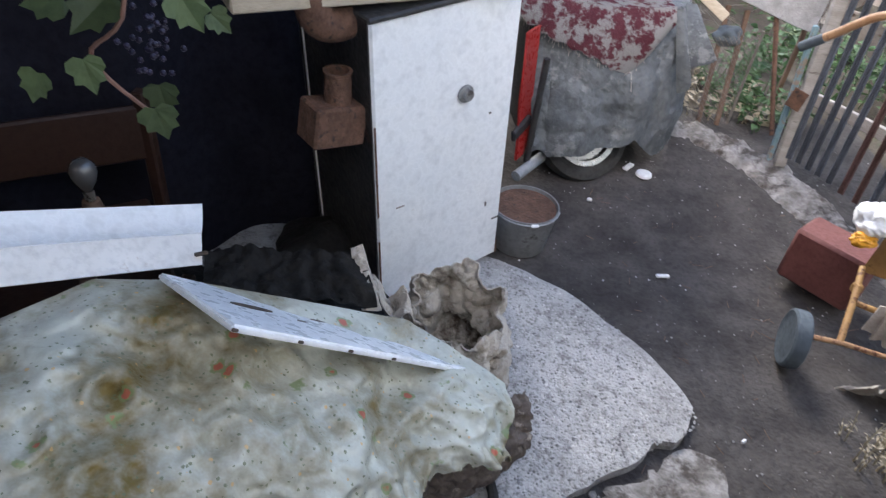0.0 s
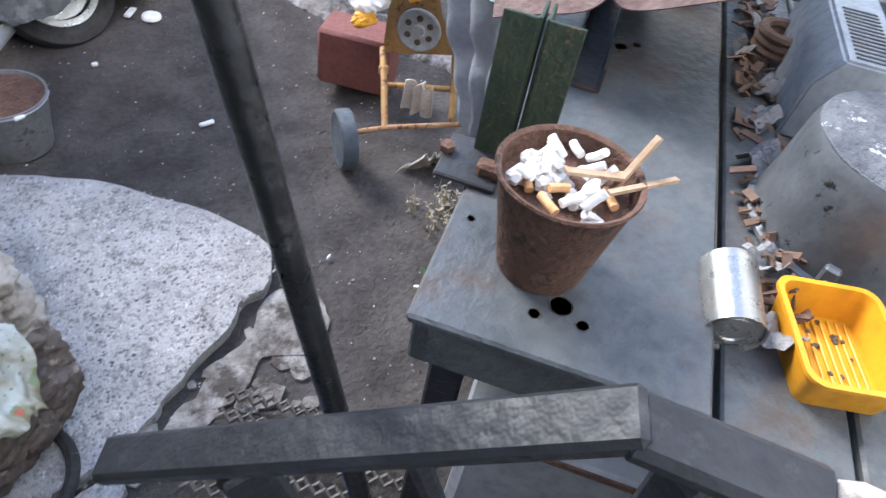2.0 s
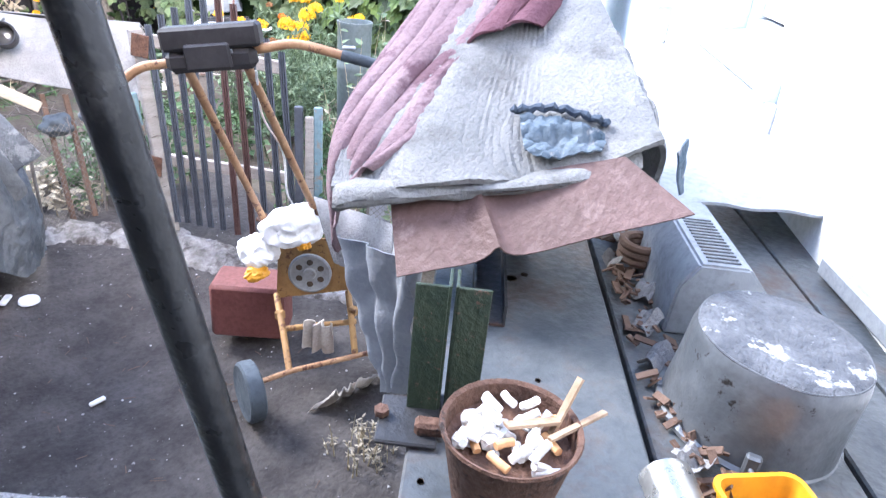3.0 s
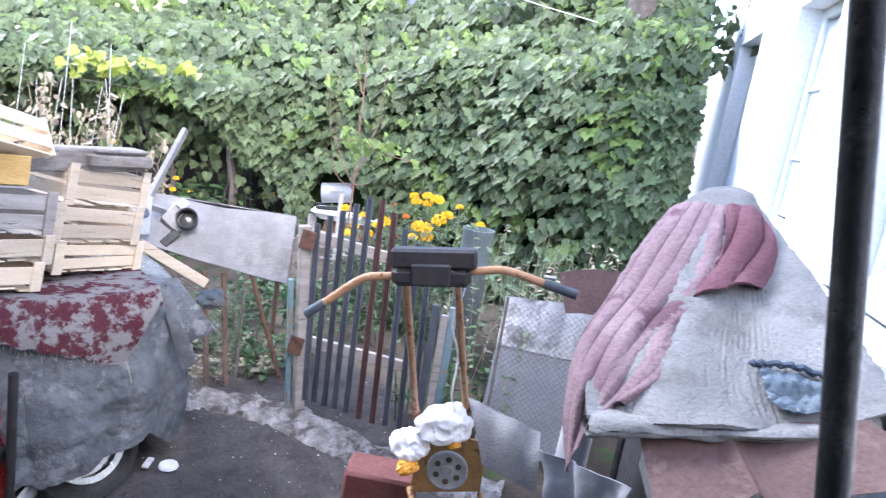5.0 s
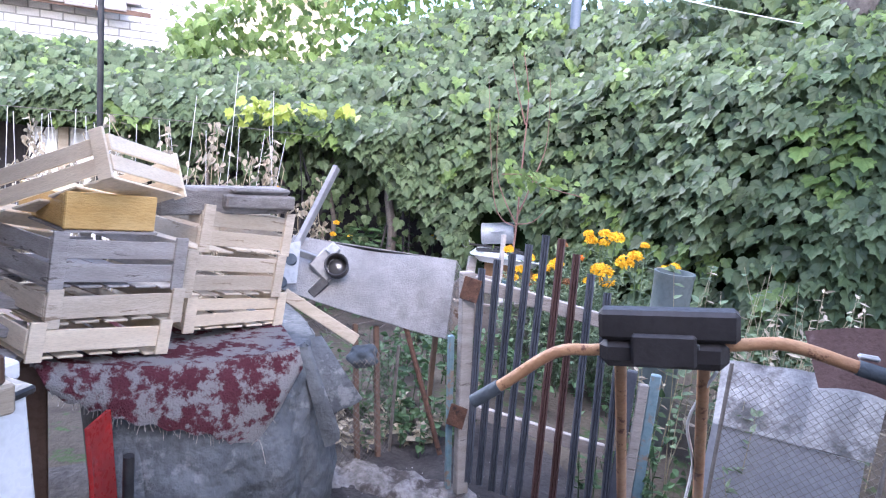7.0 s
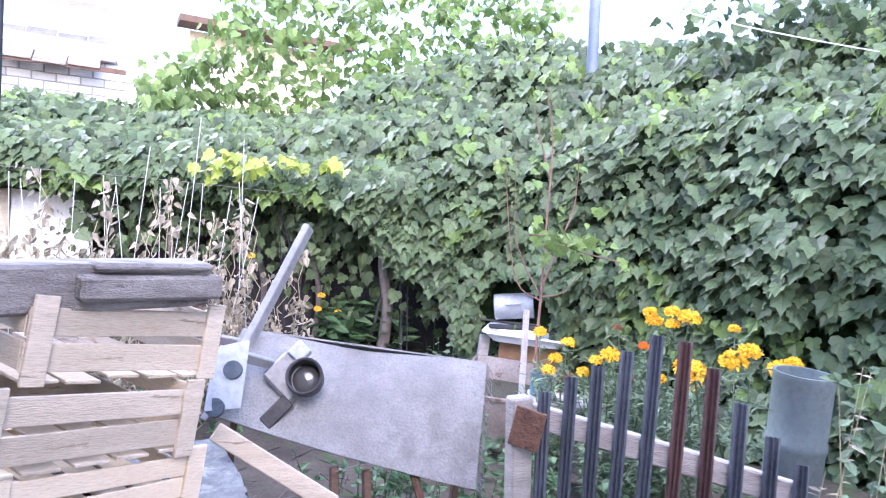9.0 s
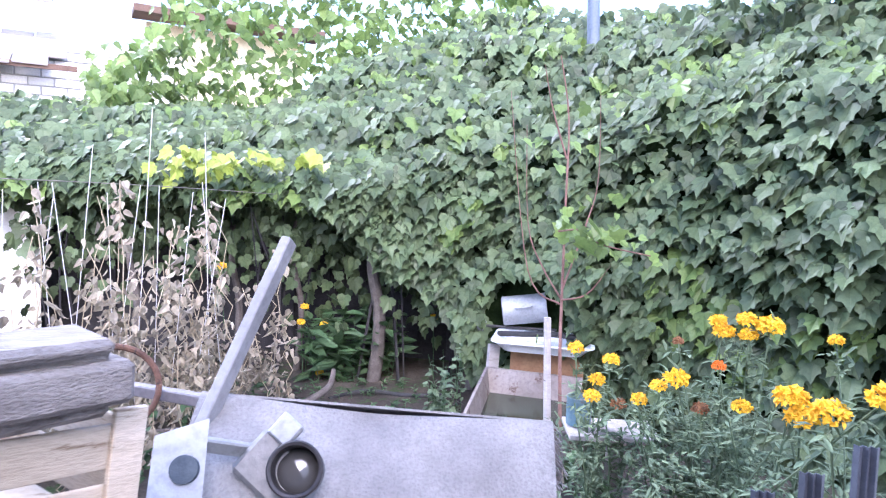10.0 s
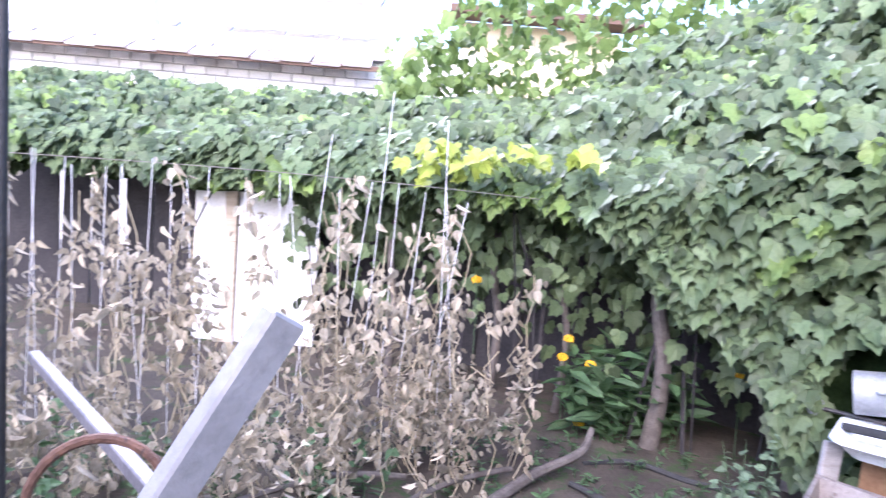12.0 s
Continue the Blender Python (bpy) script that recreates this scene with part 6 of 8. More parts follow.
solo("red_block", box(B(), (1.545, 2.10, 0.145), (0.26, 0.16, 0.21), -44, 0.012), mat("dusty_red_box", (0.125, 0.042, 0.036), (0.17, 0.062, 0.052), 0.75, 6, 60, 0.3), "dusty brick-red box standing behind the cart", "box")


def bag(c, r, seed, sx=1.0, sy=1.0, sz=0.8, k=3.5):
    bm = B()
    bmesh.ops.create_icosphere(bm, subdivisions=5, radius=1.0)
    for v in bm.verts:
        p = v.co.copy()
        w = 1 + 0.34 * fold(p, 1.4, seed) - 0.26 * abs(fold(p, 0.55 * k, seed + 4)) - 0.07 * abs(fold(p, 1.5 * k, seed + 8)) + 0.1
        v.co = Vector(c) + Vector((p.x * sx, p.y * sy, p.z * sz)) * r * w
    return bm


solo("plastic_bag", bag((1.435, 1.845, 0.50), 0.058, 1), WHITE_BAG, "knotted white plastic bag on the cart", "bag", group="bags on the cart")
solo("plastic_bag", bag((1.535, 1.80, 0.575), 0.075, 7, 1.2, 0.9, 0.8), WHITE_BAG, "stuffed white plastic bag on the cart", "bag", group="bags on the cart")
solo("yellow_package", bag((1.535, 1.755, 0.535), 0.024, 3), YELLOW, "small crumpled yellow wrapper in the bag", "wrapper")
solo("yellow_package", bag((1.40, 1.80, 0.455), 0.026, 9, 1.4), YELLOW, "crumpled yellow-printed wrapper under the bag", "wrapper")
solo("pale_sack", sheet(lambda u, v: quad([(1.60, 1.79, 0.66), (1.76, 1.60, 0.60), (1.70, 1.53, 0.44), (1.58, 1.66, 0.50)], u, v) + Vector((-0.5, -0.5, 0.5)) * (0.03 * math.sin(v * 3.1) + 0.01 * math.sin(u * 12 + v * 4)), 26, 20, 0.005), PALE_CLOTH, "pale sack hanging over the back of the cart", "sack")

# ---- motorbike under the tarpaulin ----
bike = thing("covered_motorbike", (0.7, 2.9, 0.05), "red motorbike hidden under a grey tarpaulin", "motorbike")
wm = Matrix.Translation((0.665, 2.70, 0.225)) @ axes((0.42, -0.9, 0.62)).to_4x4() @ Matrix.Rotation(radians(90), 4, "Y")
wheel = part("wheel", lathe(B(), [(0.145, -0.03), (0.175, -0.045), (0.205, -0.035), (0.215, 0.0), (0.205, 0.035), (0.175, 0.045), (0.145, 0.03), (0.145, -0.03)], wm, 44), TYRE, bike, "black tyre")
part("rim", lathe(B(), [(0.120, 0.012), (0.126, 0.034), (0.148, 0.038), (0.150, 0.030), (0.130, 0.012), (0.120, 0.012)], wm, 40), ALU_CLEAN, wheel, "pale dusty wheel rim")
part("hub", lathe(B(), [(0.0, 0.02), (0.05, 0.02), (0.055, 0.0), (0.12, 0.0), (0.12, -0.01), (0.0, -0.01)], wm, 30), CHIP_SHADE, wheel)
part("body_panel", sheet(lambda u, v: Vector((0.345 + 0.045 * u + 0.04 * v, 2.46 + 0.10 * u, 0.70 - 0.52 * v)) + Vector((-0.6, -0.75, 0)) * 0.04 * math.sin(u * 3.1) * math.sin(v * 3.1), 12, 20, 0.01), RED, bike, "glossy red body panel")
part("black_trim", beam(B(), (0.36, 2.425, 0.30), (0.42, 2.54, 0.33), 0.02, 0.05, (0, 0, 1), 0.006), BLACK_PLASTIC, bike, "", False)
part("frame_tube", tube(B(), [(0.44, 2.50, 0.60), (0.44, 2.52, 0.15)], 0.014, 10), STEEL_DARK, bike)
part("exhaust", tube(B(), [(0.40, 2.42, 0.13), (0.52, 2.60, 0.15), (0.6, 2.9, 0.17)], 0.022, 12), GALV_LIGHT, bike, "dull exhaust tube")
part("seat_mass", tub_shape(Vector((0.62, 3.1, 0.05)), Matrix.Rotation(radians(12), 3, "Z"), [(0.26, 0.22, 0.05, 0.05), (0.30, 0.26, 0.05, 0.55), (0.29, 0.26, 0.05, 0.64)]), STEEL_DARK, bike)
TT = [(0.37, 2.68, 0.745), (0.46, 2.665, 0.75), (0.62, 2.69, 0.745), (0.80, 2.73, 0.745), (0.91, 2.775, 0.755), (1.00, 2.92, 0.745), (1.02, 3.15, 0.735), (1.0, 3.4, 0.73)]
TB = [(0.455, 2.535, 0.20), (0.53, 2.525, 0.195), (0.70, 2.545, 0.215), (0.86, 2.62, 0.26), (0.98, 2.74, 0.14), (1.13, 2.98, 0.10), (1.15, 3.2, 0.10), (1.1, 3.42, 0.10)]


def tarp(u, v):
    p = lerp(along(TT, u), along(TB, u), v)
    q = along(TT, min(u + 0.02, 1)) - along(TT, max(u - 0.02, 0))
    n = Vector((q.y, -q.x, 0)).normalized()
    w = 0.022 * fold(p, 5, 2) + 0.024 * (0.3 - abs(fold(p, 9, 6))) + 0.012 * (0.3 - abs(fold(p, 21, 3))) + 0.014 * math.sin(u * 30 + 2 * v) * v + 0.03 * math.sin(v * 3.1)
    return p + n * w + Vector((0, 0, 0.02 * noise.noise((u * 12, 0, 0)) * v))


solo("tarpaulin", crumple(tarp, 150, 70, (1.03, 1.01), 0.008, 10, 60, 0.01, 0.3, 0.01, (0, -1, 0.2), 0.004, 2.0), TARP, "weathered grey tarpaulin hanging over the motorbike", "tarpaulin")
solo("tarpaulin", sheet(lambda u, v: lerp(along(TT, u), Vector((0.45, 3.3, 0.73)), v) + Vector((0, 0, 0.006 * fold((u, v, 0), 9))), 50, 14, 0.004), TARP, "top of the grey tarpaulin under the crates", "tarpaulin")
solo("tarp_corner", sheet(lambda u, v: quad([(0.91, 2.775, 0.757), (1.0, 2.92, 0.745), (1.075, 2.68, 0.62), (1.0, 2.70, 0.45)], u, v) + Vector((0.02, -0.02, 0)) * math.sin(u * 8), 16, 16, 0.004), TARP, "folded corner of tarpaulin hanging free", "tarpaulin")
CT = [(0.22, 2.66, 0.800), (0.45, 2.65, 0.775), (0.70, 2.69, 0.762), (0.90, 2.745, 0.772)]
CB = [(0.27, 2.62, 0.735), (0.42, 2.60, 0.66), (0.64, 2.62, 0.585), (0.755, 2.645, 0.51)]


def carpet(u, v):
    a, b = along(CT, u), along(CB, u)
    if u > 0.86:
        b = lerp(along(CB, 1.0), Vector((0.90, 2.72, 0.72)), (u - 0.86) / 0.14)
    p = lerp(a, b, v)
    return p + Vector((0.1, -1, 0)) * (0.018 + 0.02 * math.sin(v * 3.1) + 0.012 * fold(p, 7)) + Vector((0, 0, 0.006 * math.sin(u * 60) * v))


cp_ = thing("carpet_runner", (0.55, 2.68, 0.8), "frayed maroon and grey patterned carpet under the crates", "carpet")
part("hanging_end", sheet(carpet, 70, 26, 0.010), CARPET, cp_, "maroon and grey pile")
part("flat_end", sheet(lambda u, v: lerp(along(CT, u), Vector((0.3 + 0.62 * u, 3.15, 0.742)), v) + Vector((0, -0.018 * (1 - v), 0.002)), 30, 10, 0.010), CARPET, cp_, "maroon and grey pile")
fr = B()
for k in range(60):
    u = k / 60
    p = carpet(u, 1.0)
    q = rnd.uniform(0.01, 0.03)
    tube(fr, [p, p + Vector((rnd.gauss(0, 0.006), rnd.gauss(-0.004, 0.005), -q))], 0.0009, 4)
tube(fr, smooth_line([(0.755, 2.625, 0.52), (0.775, 2.60, 0.55), (0.80, 2.61, 0.46)], 8), 0.0015, 4)
part("fringe", fr, RAG, cp_, "loose frayed threads", True, 40, "stuff")


# ---- fruit crates ----
def crate(name, m, w, d, h, wood, label, rows=2, group="stacked fruit crates"):
    """An open slatted crate: w wide, d deep, h high, standing at m."""
    c = thing(name, m, label, "crate", group)
    r3 = m.to_3x3()

    def piece(nm, x, y, z, sx, sy, sz):
        j = Vector((rnd.gauss(0, 0.0012), rnd.gauss(0, 0.0012), rnd.gauss(0, 0.0015)))
        tilt = Euler((rnd.gauss(0, 0.01), rnd.gauss(0, 0.01), rnd.gauss(0, 0.006))).to_matrix()
        part(nm, box(B(), m @ (Vector((x, y, z)) + j), (sx, sy, sz), r3 @ tilt, 0.0012), wood, c, "", False)

    t = 0.007
    sh = (h - 0.012) / rows
    for k in range(rows):
        z = 0.012 + sh * (k + 0.5)
        for s in (-1, 1):
            piece("slat", 0, s * (d / 2 - t / 2), z, w, t, sh * 0.78)
            piece("slat", s * (w / 2 - t / 2), 0, z, t, d - 2 * t, sh * 0.78)
    for sx in (-1, 1):
        for sy in (-1, 1):
            piece("corner_post", sx * (w / 2 - t - 0.014), sy * (d / 2 + 0.004), h / 2 + 0.004, 0.037, 0.009, h + 0.014)
    n = 5
    for k in range(n):
        piece("floor_slat", -w / 2 + w * (k + 0.5) / n, 0, 0.005, w / n * 0.8, d - 0.004, 0.006)
    return c


def front_m(cx, cy, z, yaw, w, d, tilt=0):
    """The pose of a crate whose front left-hand bottom corner is at (cx, cy, z), turned by yaw and sunk by tilt to its right."""
    r = Euler((0, radians(tilt), radians(yaw))).to_matrix()
    o = Vector((cx, cy, z)) + r @ Vector((w / 2, d / 2, 0))
    return Matrix.Translation(o) @ r.to_4x4()


crate("fruit_crate", front_m(0.212, 2.568, 0.832, 29, 0.375, 0.46, 9), 0.375, 0.46, 0.083, WOOD_NEW, "low fresh-wood fruit crate at the bottom of the stack", 1)
crate("fruit_crate", front_m(0.249, 2.592, 0.908, 31, 0.378, 0.46, 8), 0.378, 0.46, 0.084, WOOD_MID, "weathered tan slatted crate in the stack", 1)
crate("fruit_crate", front_m(0.256, 2.597, 0.997, 32, 0.376, 0.46, 7.5), 0.376, 0.46, 0.132, WOOD_GREY, "greyed slatted crate in the stack", 2)
crate("fruit_crate", front_m(0.578, 2.850, 0.794, 28, 0.385, 0.40, 7), 0.385, 0.40, 0.106, WOOD_NEW, "fresh pale-wood fruit crate on the carpet", 2)
crate("fruit_crate", front_m(0.569, 2.832, 0.909, 28, 0.375, 0.40, 8), 0.375, 0.40, 0.130, WOOD_MID, "weathered slatted crate in the second stack", 2)
crate("fruit_crate", front_m(0.622, 2.926, 1.026, 28, 0.362, 0.40, 8), 0.362, 0.40, 0.134, WOOD_MID, "weathered slatted crate on top of the second stack", 2)
tx_ = Vector((0.857, -0.515, 0.41)).normalized()
ty_ = Vector((0.155, 0.257, -0.08))
ty_ = (ty_ - tx_ * ty_.dot(tx_)).normalized()
tz_ = tx_.cross(ty_)
TIP = Matrix.Translation(Vector((0.383, 2.640, 1.378)) - tx_ * 0.25 + ty_ * 0.15 - tz_ * 0.115) @ Matrix((tx_, ty_, tz_)).transposed().to_4x4()
ybm = front_m(0.292, 2.636, 1.136, 26, 0.228, 0.28, 5)
yb = thing("wooden_box", ybm, "yellow-varnished wooden box lying on the crates", "drawer")
yr = ybm.to_3x3()
part("body", box(B(), ybm @ Vector((0, 0.01, 0.044)), (0.224, 0.27, 0.084), yr, 0.004), WOOD_YELLOW, yb, "worn yellow varnish", False)
part("front", box(B(), ybm @ Vector((0, -0.134, 0.047)), (0.230, 0.012, 0.092), yr, 0.003), WOOD_YELLOW, yb, "lighter scuffed drawer front", False)
part("base_board", box(B(), ybm @ Vector((0.004, -0.004, -0.004)), (0.234, 0.284, 0.006), yr, 0.001), WOOD_GREY, yb, "", False)
crate("fruit_crate", TIP, 0.50, 0.30, 0.115, WOOD_NEW, "fresh pale crate tipped on top of the stack", 2)
OLD_PLANK = mat("weathered_plank", (0.20, 0.18, 0.165), (0.34, 0.315, 0.29), 0.9, 7, 80, 0.8, stretch=(0.7, 3.5, 5), spots=(0.09, 0.075, 0.065), spot_scale=8, spot_at=0.54, spot_soft=0.15)
for a, b, w, h in (((0.50, 2.935, 1.175), (0.905, 3.085, 1.172), 0.085, 0.082), ((0.70, 2.955, 1.178), (0.935, 3.060, 1.166), 0.040, 0.044), ((0.72, 2.972, 1.212), (0.915, 3.060, 1.204), 0.050, 0.016), ((0.60, 3.06, 1.155), (0.93, 3.17, 1.150), 0.07, 0.03)):
    solo("old_plank", beam(B(), a, b, w, h, bevel=0.006), OLD_PLANK, "thick weathered grey plank lying on the crates", "plank", group="planks on the crates", smooth=False)
for z, a1, h, mt in ((1.030, 0.45, 0.046, WOOD_MID), (1.077, 0.44, 0.044, WOOD_BROWN), (1.110, 0.36, 0.020, WOOD_GREY)):
    solo("old_plank", beam(B(), in_cab(0.02, 0.05, z) - CX * 0.3 + CN * 0.1, in_cab(a1, 0.03, z), 0.12, h, bevel=0.004), mt, "brown offcut of board lying on the cabinet", "plank", group="planks on the cabinet", smooth=False)
solo("white_block", box(B(), in_cab(0.47, 0.14, 1.025), (0.10, 0.14, 0.03), CR, 0.004), WHITE_BOARD, "small white board on the cabinet top", "board", smooth=False)
for k in range(4):
    solo("old_plank", beam(B(), (-0.35, 2.75 + 0.06 * k, 0.85 + 0.06 * k), (0.2, 2.62 + 0.06 * k, 0.82 + 0.055 * k), 0.07, 0.025, bevel=0.003), WOOD_GREY, "grey plank end sticking out beside the crates", "plank", group="planks beside the crates", smooth=False)
prop = solo("prop_crate", box(B(), (-0.05, 3.0, 0.385), (0.5, 0.6, 0.75), 10, 0.005), WOOD_BROWN, "dark wooden chest under the stacked crates", "chest", smooth=False)

# ---- gate of metal slats ----
gate = thing("slat_gate", (1.74, 2.70, 0.1), "home-made gate of blue-grey and brown metal slats", "gate")
GT = ((1.572, 2.843, 0.99), (1.61, 2.808, 1.03), (1.648, 2.774, 1.06), (1.688, 2.738, 1.10), (1.728, 2.702, 1.14), (1.768, 2.665, 1.135), (1.81, 2.627, 1.09), (1.852, 2.589, 1.03), (1.898, 2.547, 0.975), (1.94, 2.51, 0.93))
GB = ((1.60, 2.818, 0.17), (1.632, 2.789, 0.17), (1.668, 2.756, 0.16), (1.702, 2.725, 0.155), (1.742, 2.689, 0.145), (1.788, 2.648, 0.125), (1.836, 2.604, 0.115), (1.88, 2.564, 0.115), (1.928, 2.52, 0.11), (1.972, 2.48, 0.11))
gd = Vector((0.405, -0.368, 0)).normalized()
gn = Vector((-gd.y, gd.x, 0))
for k, (a, b) in enumerate(zip(GT, GB)):
    a, b = Vector(a), Vector(b)
    bm = B()
    sec = [(-0.0135, 0.0), (-0.009, -0.006), (-0.004, 0.0), (0.0, -0.006), (0.004, 0.0), (0.009, -0.006), (0.0135, 0.0)]
    rows = [[bm.verts.new(p + gd * x + gn * y) for x, y in sec] for p in (b, lerp(b, a, 0.5), a)]
    back_r = [[bm.verts.new(p + gd * x + gn * (y + 0.0015)) for x, y in sec] for p in (b, lerp(b, a, 0.5), a)]
    for r, q in zip(rows, rows[1:]):
        for j in range(6):
            bm.faces.new((r[j], r[j + 1], q[j + 1], q[j]))
    for r, q in zip(back_r, back_r[1:]):
        for j in range(6):
            bm.faces.new((r[j + 1], r[j], q[j], q[j + 1]))
    for j in range(6):
        bm.faces.new((rows[2][j], rows[2][j + 1], back_r[2][j + 1], back_r[2][j]))
    part("slat", bm, SLAT_BROWN if k in (5, 6) else SLAT_BLUE, gate, "", False)
for z0, z1 in ((0.90, 0.86), (0.42, 0.40)):
    part("rail", beam(B(), Vector((1.555, 2.865, z0 + 0.03)) + gn * 0.018, Vector((1.95, 2.507, z1)) + gn * 0.018, 0.022, 0.05, bevel=0.003), WOOD_GREY, gate, "grey wooden rail", False)
    part("hinge_strap", beam(B(), Vector((1.525, 2.875, z0 + 0.02)) - gn * 0.026, Vector((1.572, 2.832, z0 + 0.01)) - gn * 0.026, 0.006, 0.085, bevel=0.002), RUST, gate, "rusty hinge strap", False)
part("end_post", beam(B(), (1.535, 2.88, 0.97), (1.585, 2.84, 0.12), 0.035, 0.05, (1, 0, 0), 0.004), WOOD_GREY, gate, "weathered grey wooden post", False)
gp = solo("gate_post", beam(B(), (1.515, 2.915, 0.72), (1.555, 2.885, 0.10), 0.022, 0.022, (1, 0, 0), 0.004), TURQ, "thin post with flaking blue paint", "post", smooth=False)
for x, y, h, mt in ((1.99, 2.47, 0.62, SLAT_BLUE), (2.02, 2.44, 0.58, WOOD_GREY), (2.05, 2.42, 0.62, TURQ)):
    solo("fence_stake", box(B(), (x, y, 0.1 + h / 2), (0.035, 0.02, h), -42, 0.004), mt, "old stake at the end of the gate", "stake", group="stakes beside the gate", smooth=False)

# table frame with cloth, signal lamp and the leaning plank
tb = thing("frame_table", (1.35, 3.5, 0.1), "rough metal-framed stand behind the gate opening", "table")
for a, b in (((1.31, 3.40, 0.62), (1.30, 3.21, 0.08)), ((1.39, 3.36, 0.62), (1.39, 3.21, 0.08)), ((1.10, 3.75, 0.7), (1.08, 3.75, 0.0)), ((1.72, 3.45, 0.7), (1.74, 3.5, 0.0))):
    part("leg", beam(B(), a, b, 0.022, 0.022, (1, 0, 0), 0.003), WOOD_BROWN, tb, "", False)
part("leg", tube(B(), [(1.50, 3.31, 0.64), (1.615, 3.09, 0.14)], 0.011, 8), RUST, tb, "leaning rusty bar")
part("top", sheet(lambda u, v: quad([(1.03, 3.56, 0.74), (1.70, 3.29, 0.66), (1.80, 3.48, 0.86), (1.15, 3.80, 0.90)], u, v), 10, 6, 0.02), WOOD_BROWN, tb, "", False)


def roll_cloth(u, v):
    p = quad([(1.11, 3.74, 0.925), (1.76, 3.40, 0.89), (1.665, 3.245, 0.575), (1.015, 3.525, 0.73)], u, v)
    n = Vector((-0.35, -0.75, 0.55))
    return p + n * (0.045 * math.sin(min(v * 2.2, 1.57)) + 0.008 * math.sin(u * 9 + v * 3) + 0.014 * fold(p, 5)) + Vector((0, 0, -0.012 * math.sin(u * 3.1)))


rc = thing("sacking_cover", (1.4, 3.5, 0.6), "pale fringed sacking draped over the stand", "cloth")
part("cover", sheet(roll_cloth, 60, 30, 0.005), PALE_CLOTH, rc, "pale grey sacking")
part("back_fall", sheet(lambda u, v: quad([(1.11, 3.74, 0.93), (1.76, 3.40, 0.895), (1.86, 3.62, 0.75), (1.22, 3.95, 0.78)], u, v), 30, 10, 0.005), PALE_CLOTH, rc)
fr = B()
for k in range(70):
    p = roll_cloth(1.0, k / 70)
    q = rnd.uniform(0.02, 0.055)
    tube(fr, [p, p + Vector((0.012 + rnd.gauss(0, 0.006), rnd.gauss(0, 0.006), -q * 0.5)), p + Vector((0.018 + rnd.gauss(0, 0.008), rnd.gauss(0, 0.008), -q))], 0.0012, 4)
part("fringe", fr, PALE_CLOTH, rc, "frayed fringe of loose threads", True, 40, "stuff")
sl = thing("signal_lamp", (1.27, 3.62, 0.7), "old grey lamp head with round black lens hood", "lamp")
ln = Vector((-0.35, -0.80, 0.42)).normalized()
lm = Matrix.Translation(Vector((1.236, 3.468, 0.848))) @ axes(ln).to_4x4() @ Matrix.Rotation(radians(90), 4, "Y")
part("hood", lathe(B(), [(0.040, -0.01), (0.048, -0.01), (0.050, 0.05), (0.047, 0.052), (0.042, 0.05), (0.040, 0.005), (0.040, -0.01)], lm, 32), BLACK_PLASTIC, sl, "black round lens hood")
part("lens", lathe(B(), [(0.0, 0.012), (0.02, 0.010), (0.034, 0.004), (0.041, -0.004), (0.0, -0.006)], lm, 28), CLEAR_BULB, sl, "grey glass lens")
LR = Matrix((Vector((0.82, -0.40, -0.10)).normalized(), Vector((0.35, 0.8, -0.42)).normalized(), Vector((0.2, 0.3, 0.9)).normalized())).transposed()
part("housing", box(B(), (1.200, 3.512, 0.840), (0.11, 0.055, 0.10), LR @ Matrix.Rotation(radians(35), 3, "Y"), 0.008), GALV, sl, "", False)
part("clip", box(B(), (1.222, 3.50, 0.915), (0.045, 0.03, 0.05), LR @ Matrix.Rotation(radians(35), 3, "Y"), 0.004), GALV_LIGHT, sl, "", False)
part("foot", box(B(), (1.158, 3.455, 0.765), (0.04, 0.014, 0.09), LR @ Matrix.Rotation(radians(35), 3, "Y"), 0.003), STEEL_DARK, sl, "", False)
arm = part("bracket", sheet(lambda u, v: quad([(1.03, 3.60, 0.88), (1.12, 3.60, 0.90), (1.09, 3.52, 0.74), (1.0, 3.51, 0.74)], u, v) + Vector((-0.03, -0.075, 0.045)), 6, 6, 0.008), GALV_LIGHT, sl, "pale grey bent bracket")
part("bracket_arm", beam(B(), (1.075, 3.53, 0.90), (1.19, 3.545, 0.86), 0.012, 0.035, (0, -0.6, 1), 0.003), GALV_LIGHT, sl, "", False)
for p in ((1.045, 3.485, 0.875), (1.0, 3.445, 0.790)):
    part("knob", lathe(B(), [(0.0, 0.0), (0.024, 0.0), (0.024, 0.014), (0.0, 0.016)], Matrix.Translation(p) @ axes(ln).to_4x4() @ Matrix.Rotation(radians(90), 4, "Y"), 18), RUBBER, sl, "dark round knob")
solo("leaning_plank", beam(B(), (1.00, 3.60, 0.70), (1.29, 3.755, 1.245), 0.042, 0.022, (-0.5, 0.7, 0.4), 0.003), mat("grey_aluminium_bar", (0.24, 0.235, 0.24), (0.31, 0.305, 0.31), 0.5, 5, 60, 0.2, metal=0.1), "pale grey square bar leaning upright on the stand", "bar", smooth=False)
solo("leaning_bar", beam(B(), (1.17, 4.035, 0.808), (0.345, 4.99, 0.785), 0.03, 0.03, bevel=0.003), mat("grey_purple_bar", (0.13, 0.12, 0.125), (0.18, 0.165, 0.17), 0.6, 8, 60, 0.3), "thin grey bar fixed level between the stand and the pole", "bar", smooth=False)
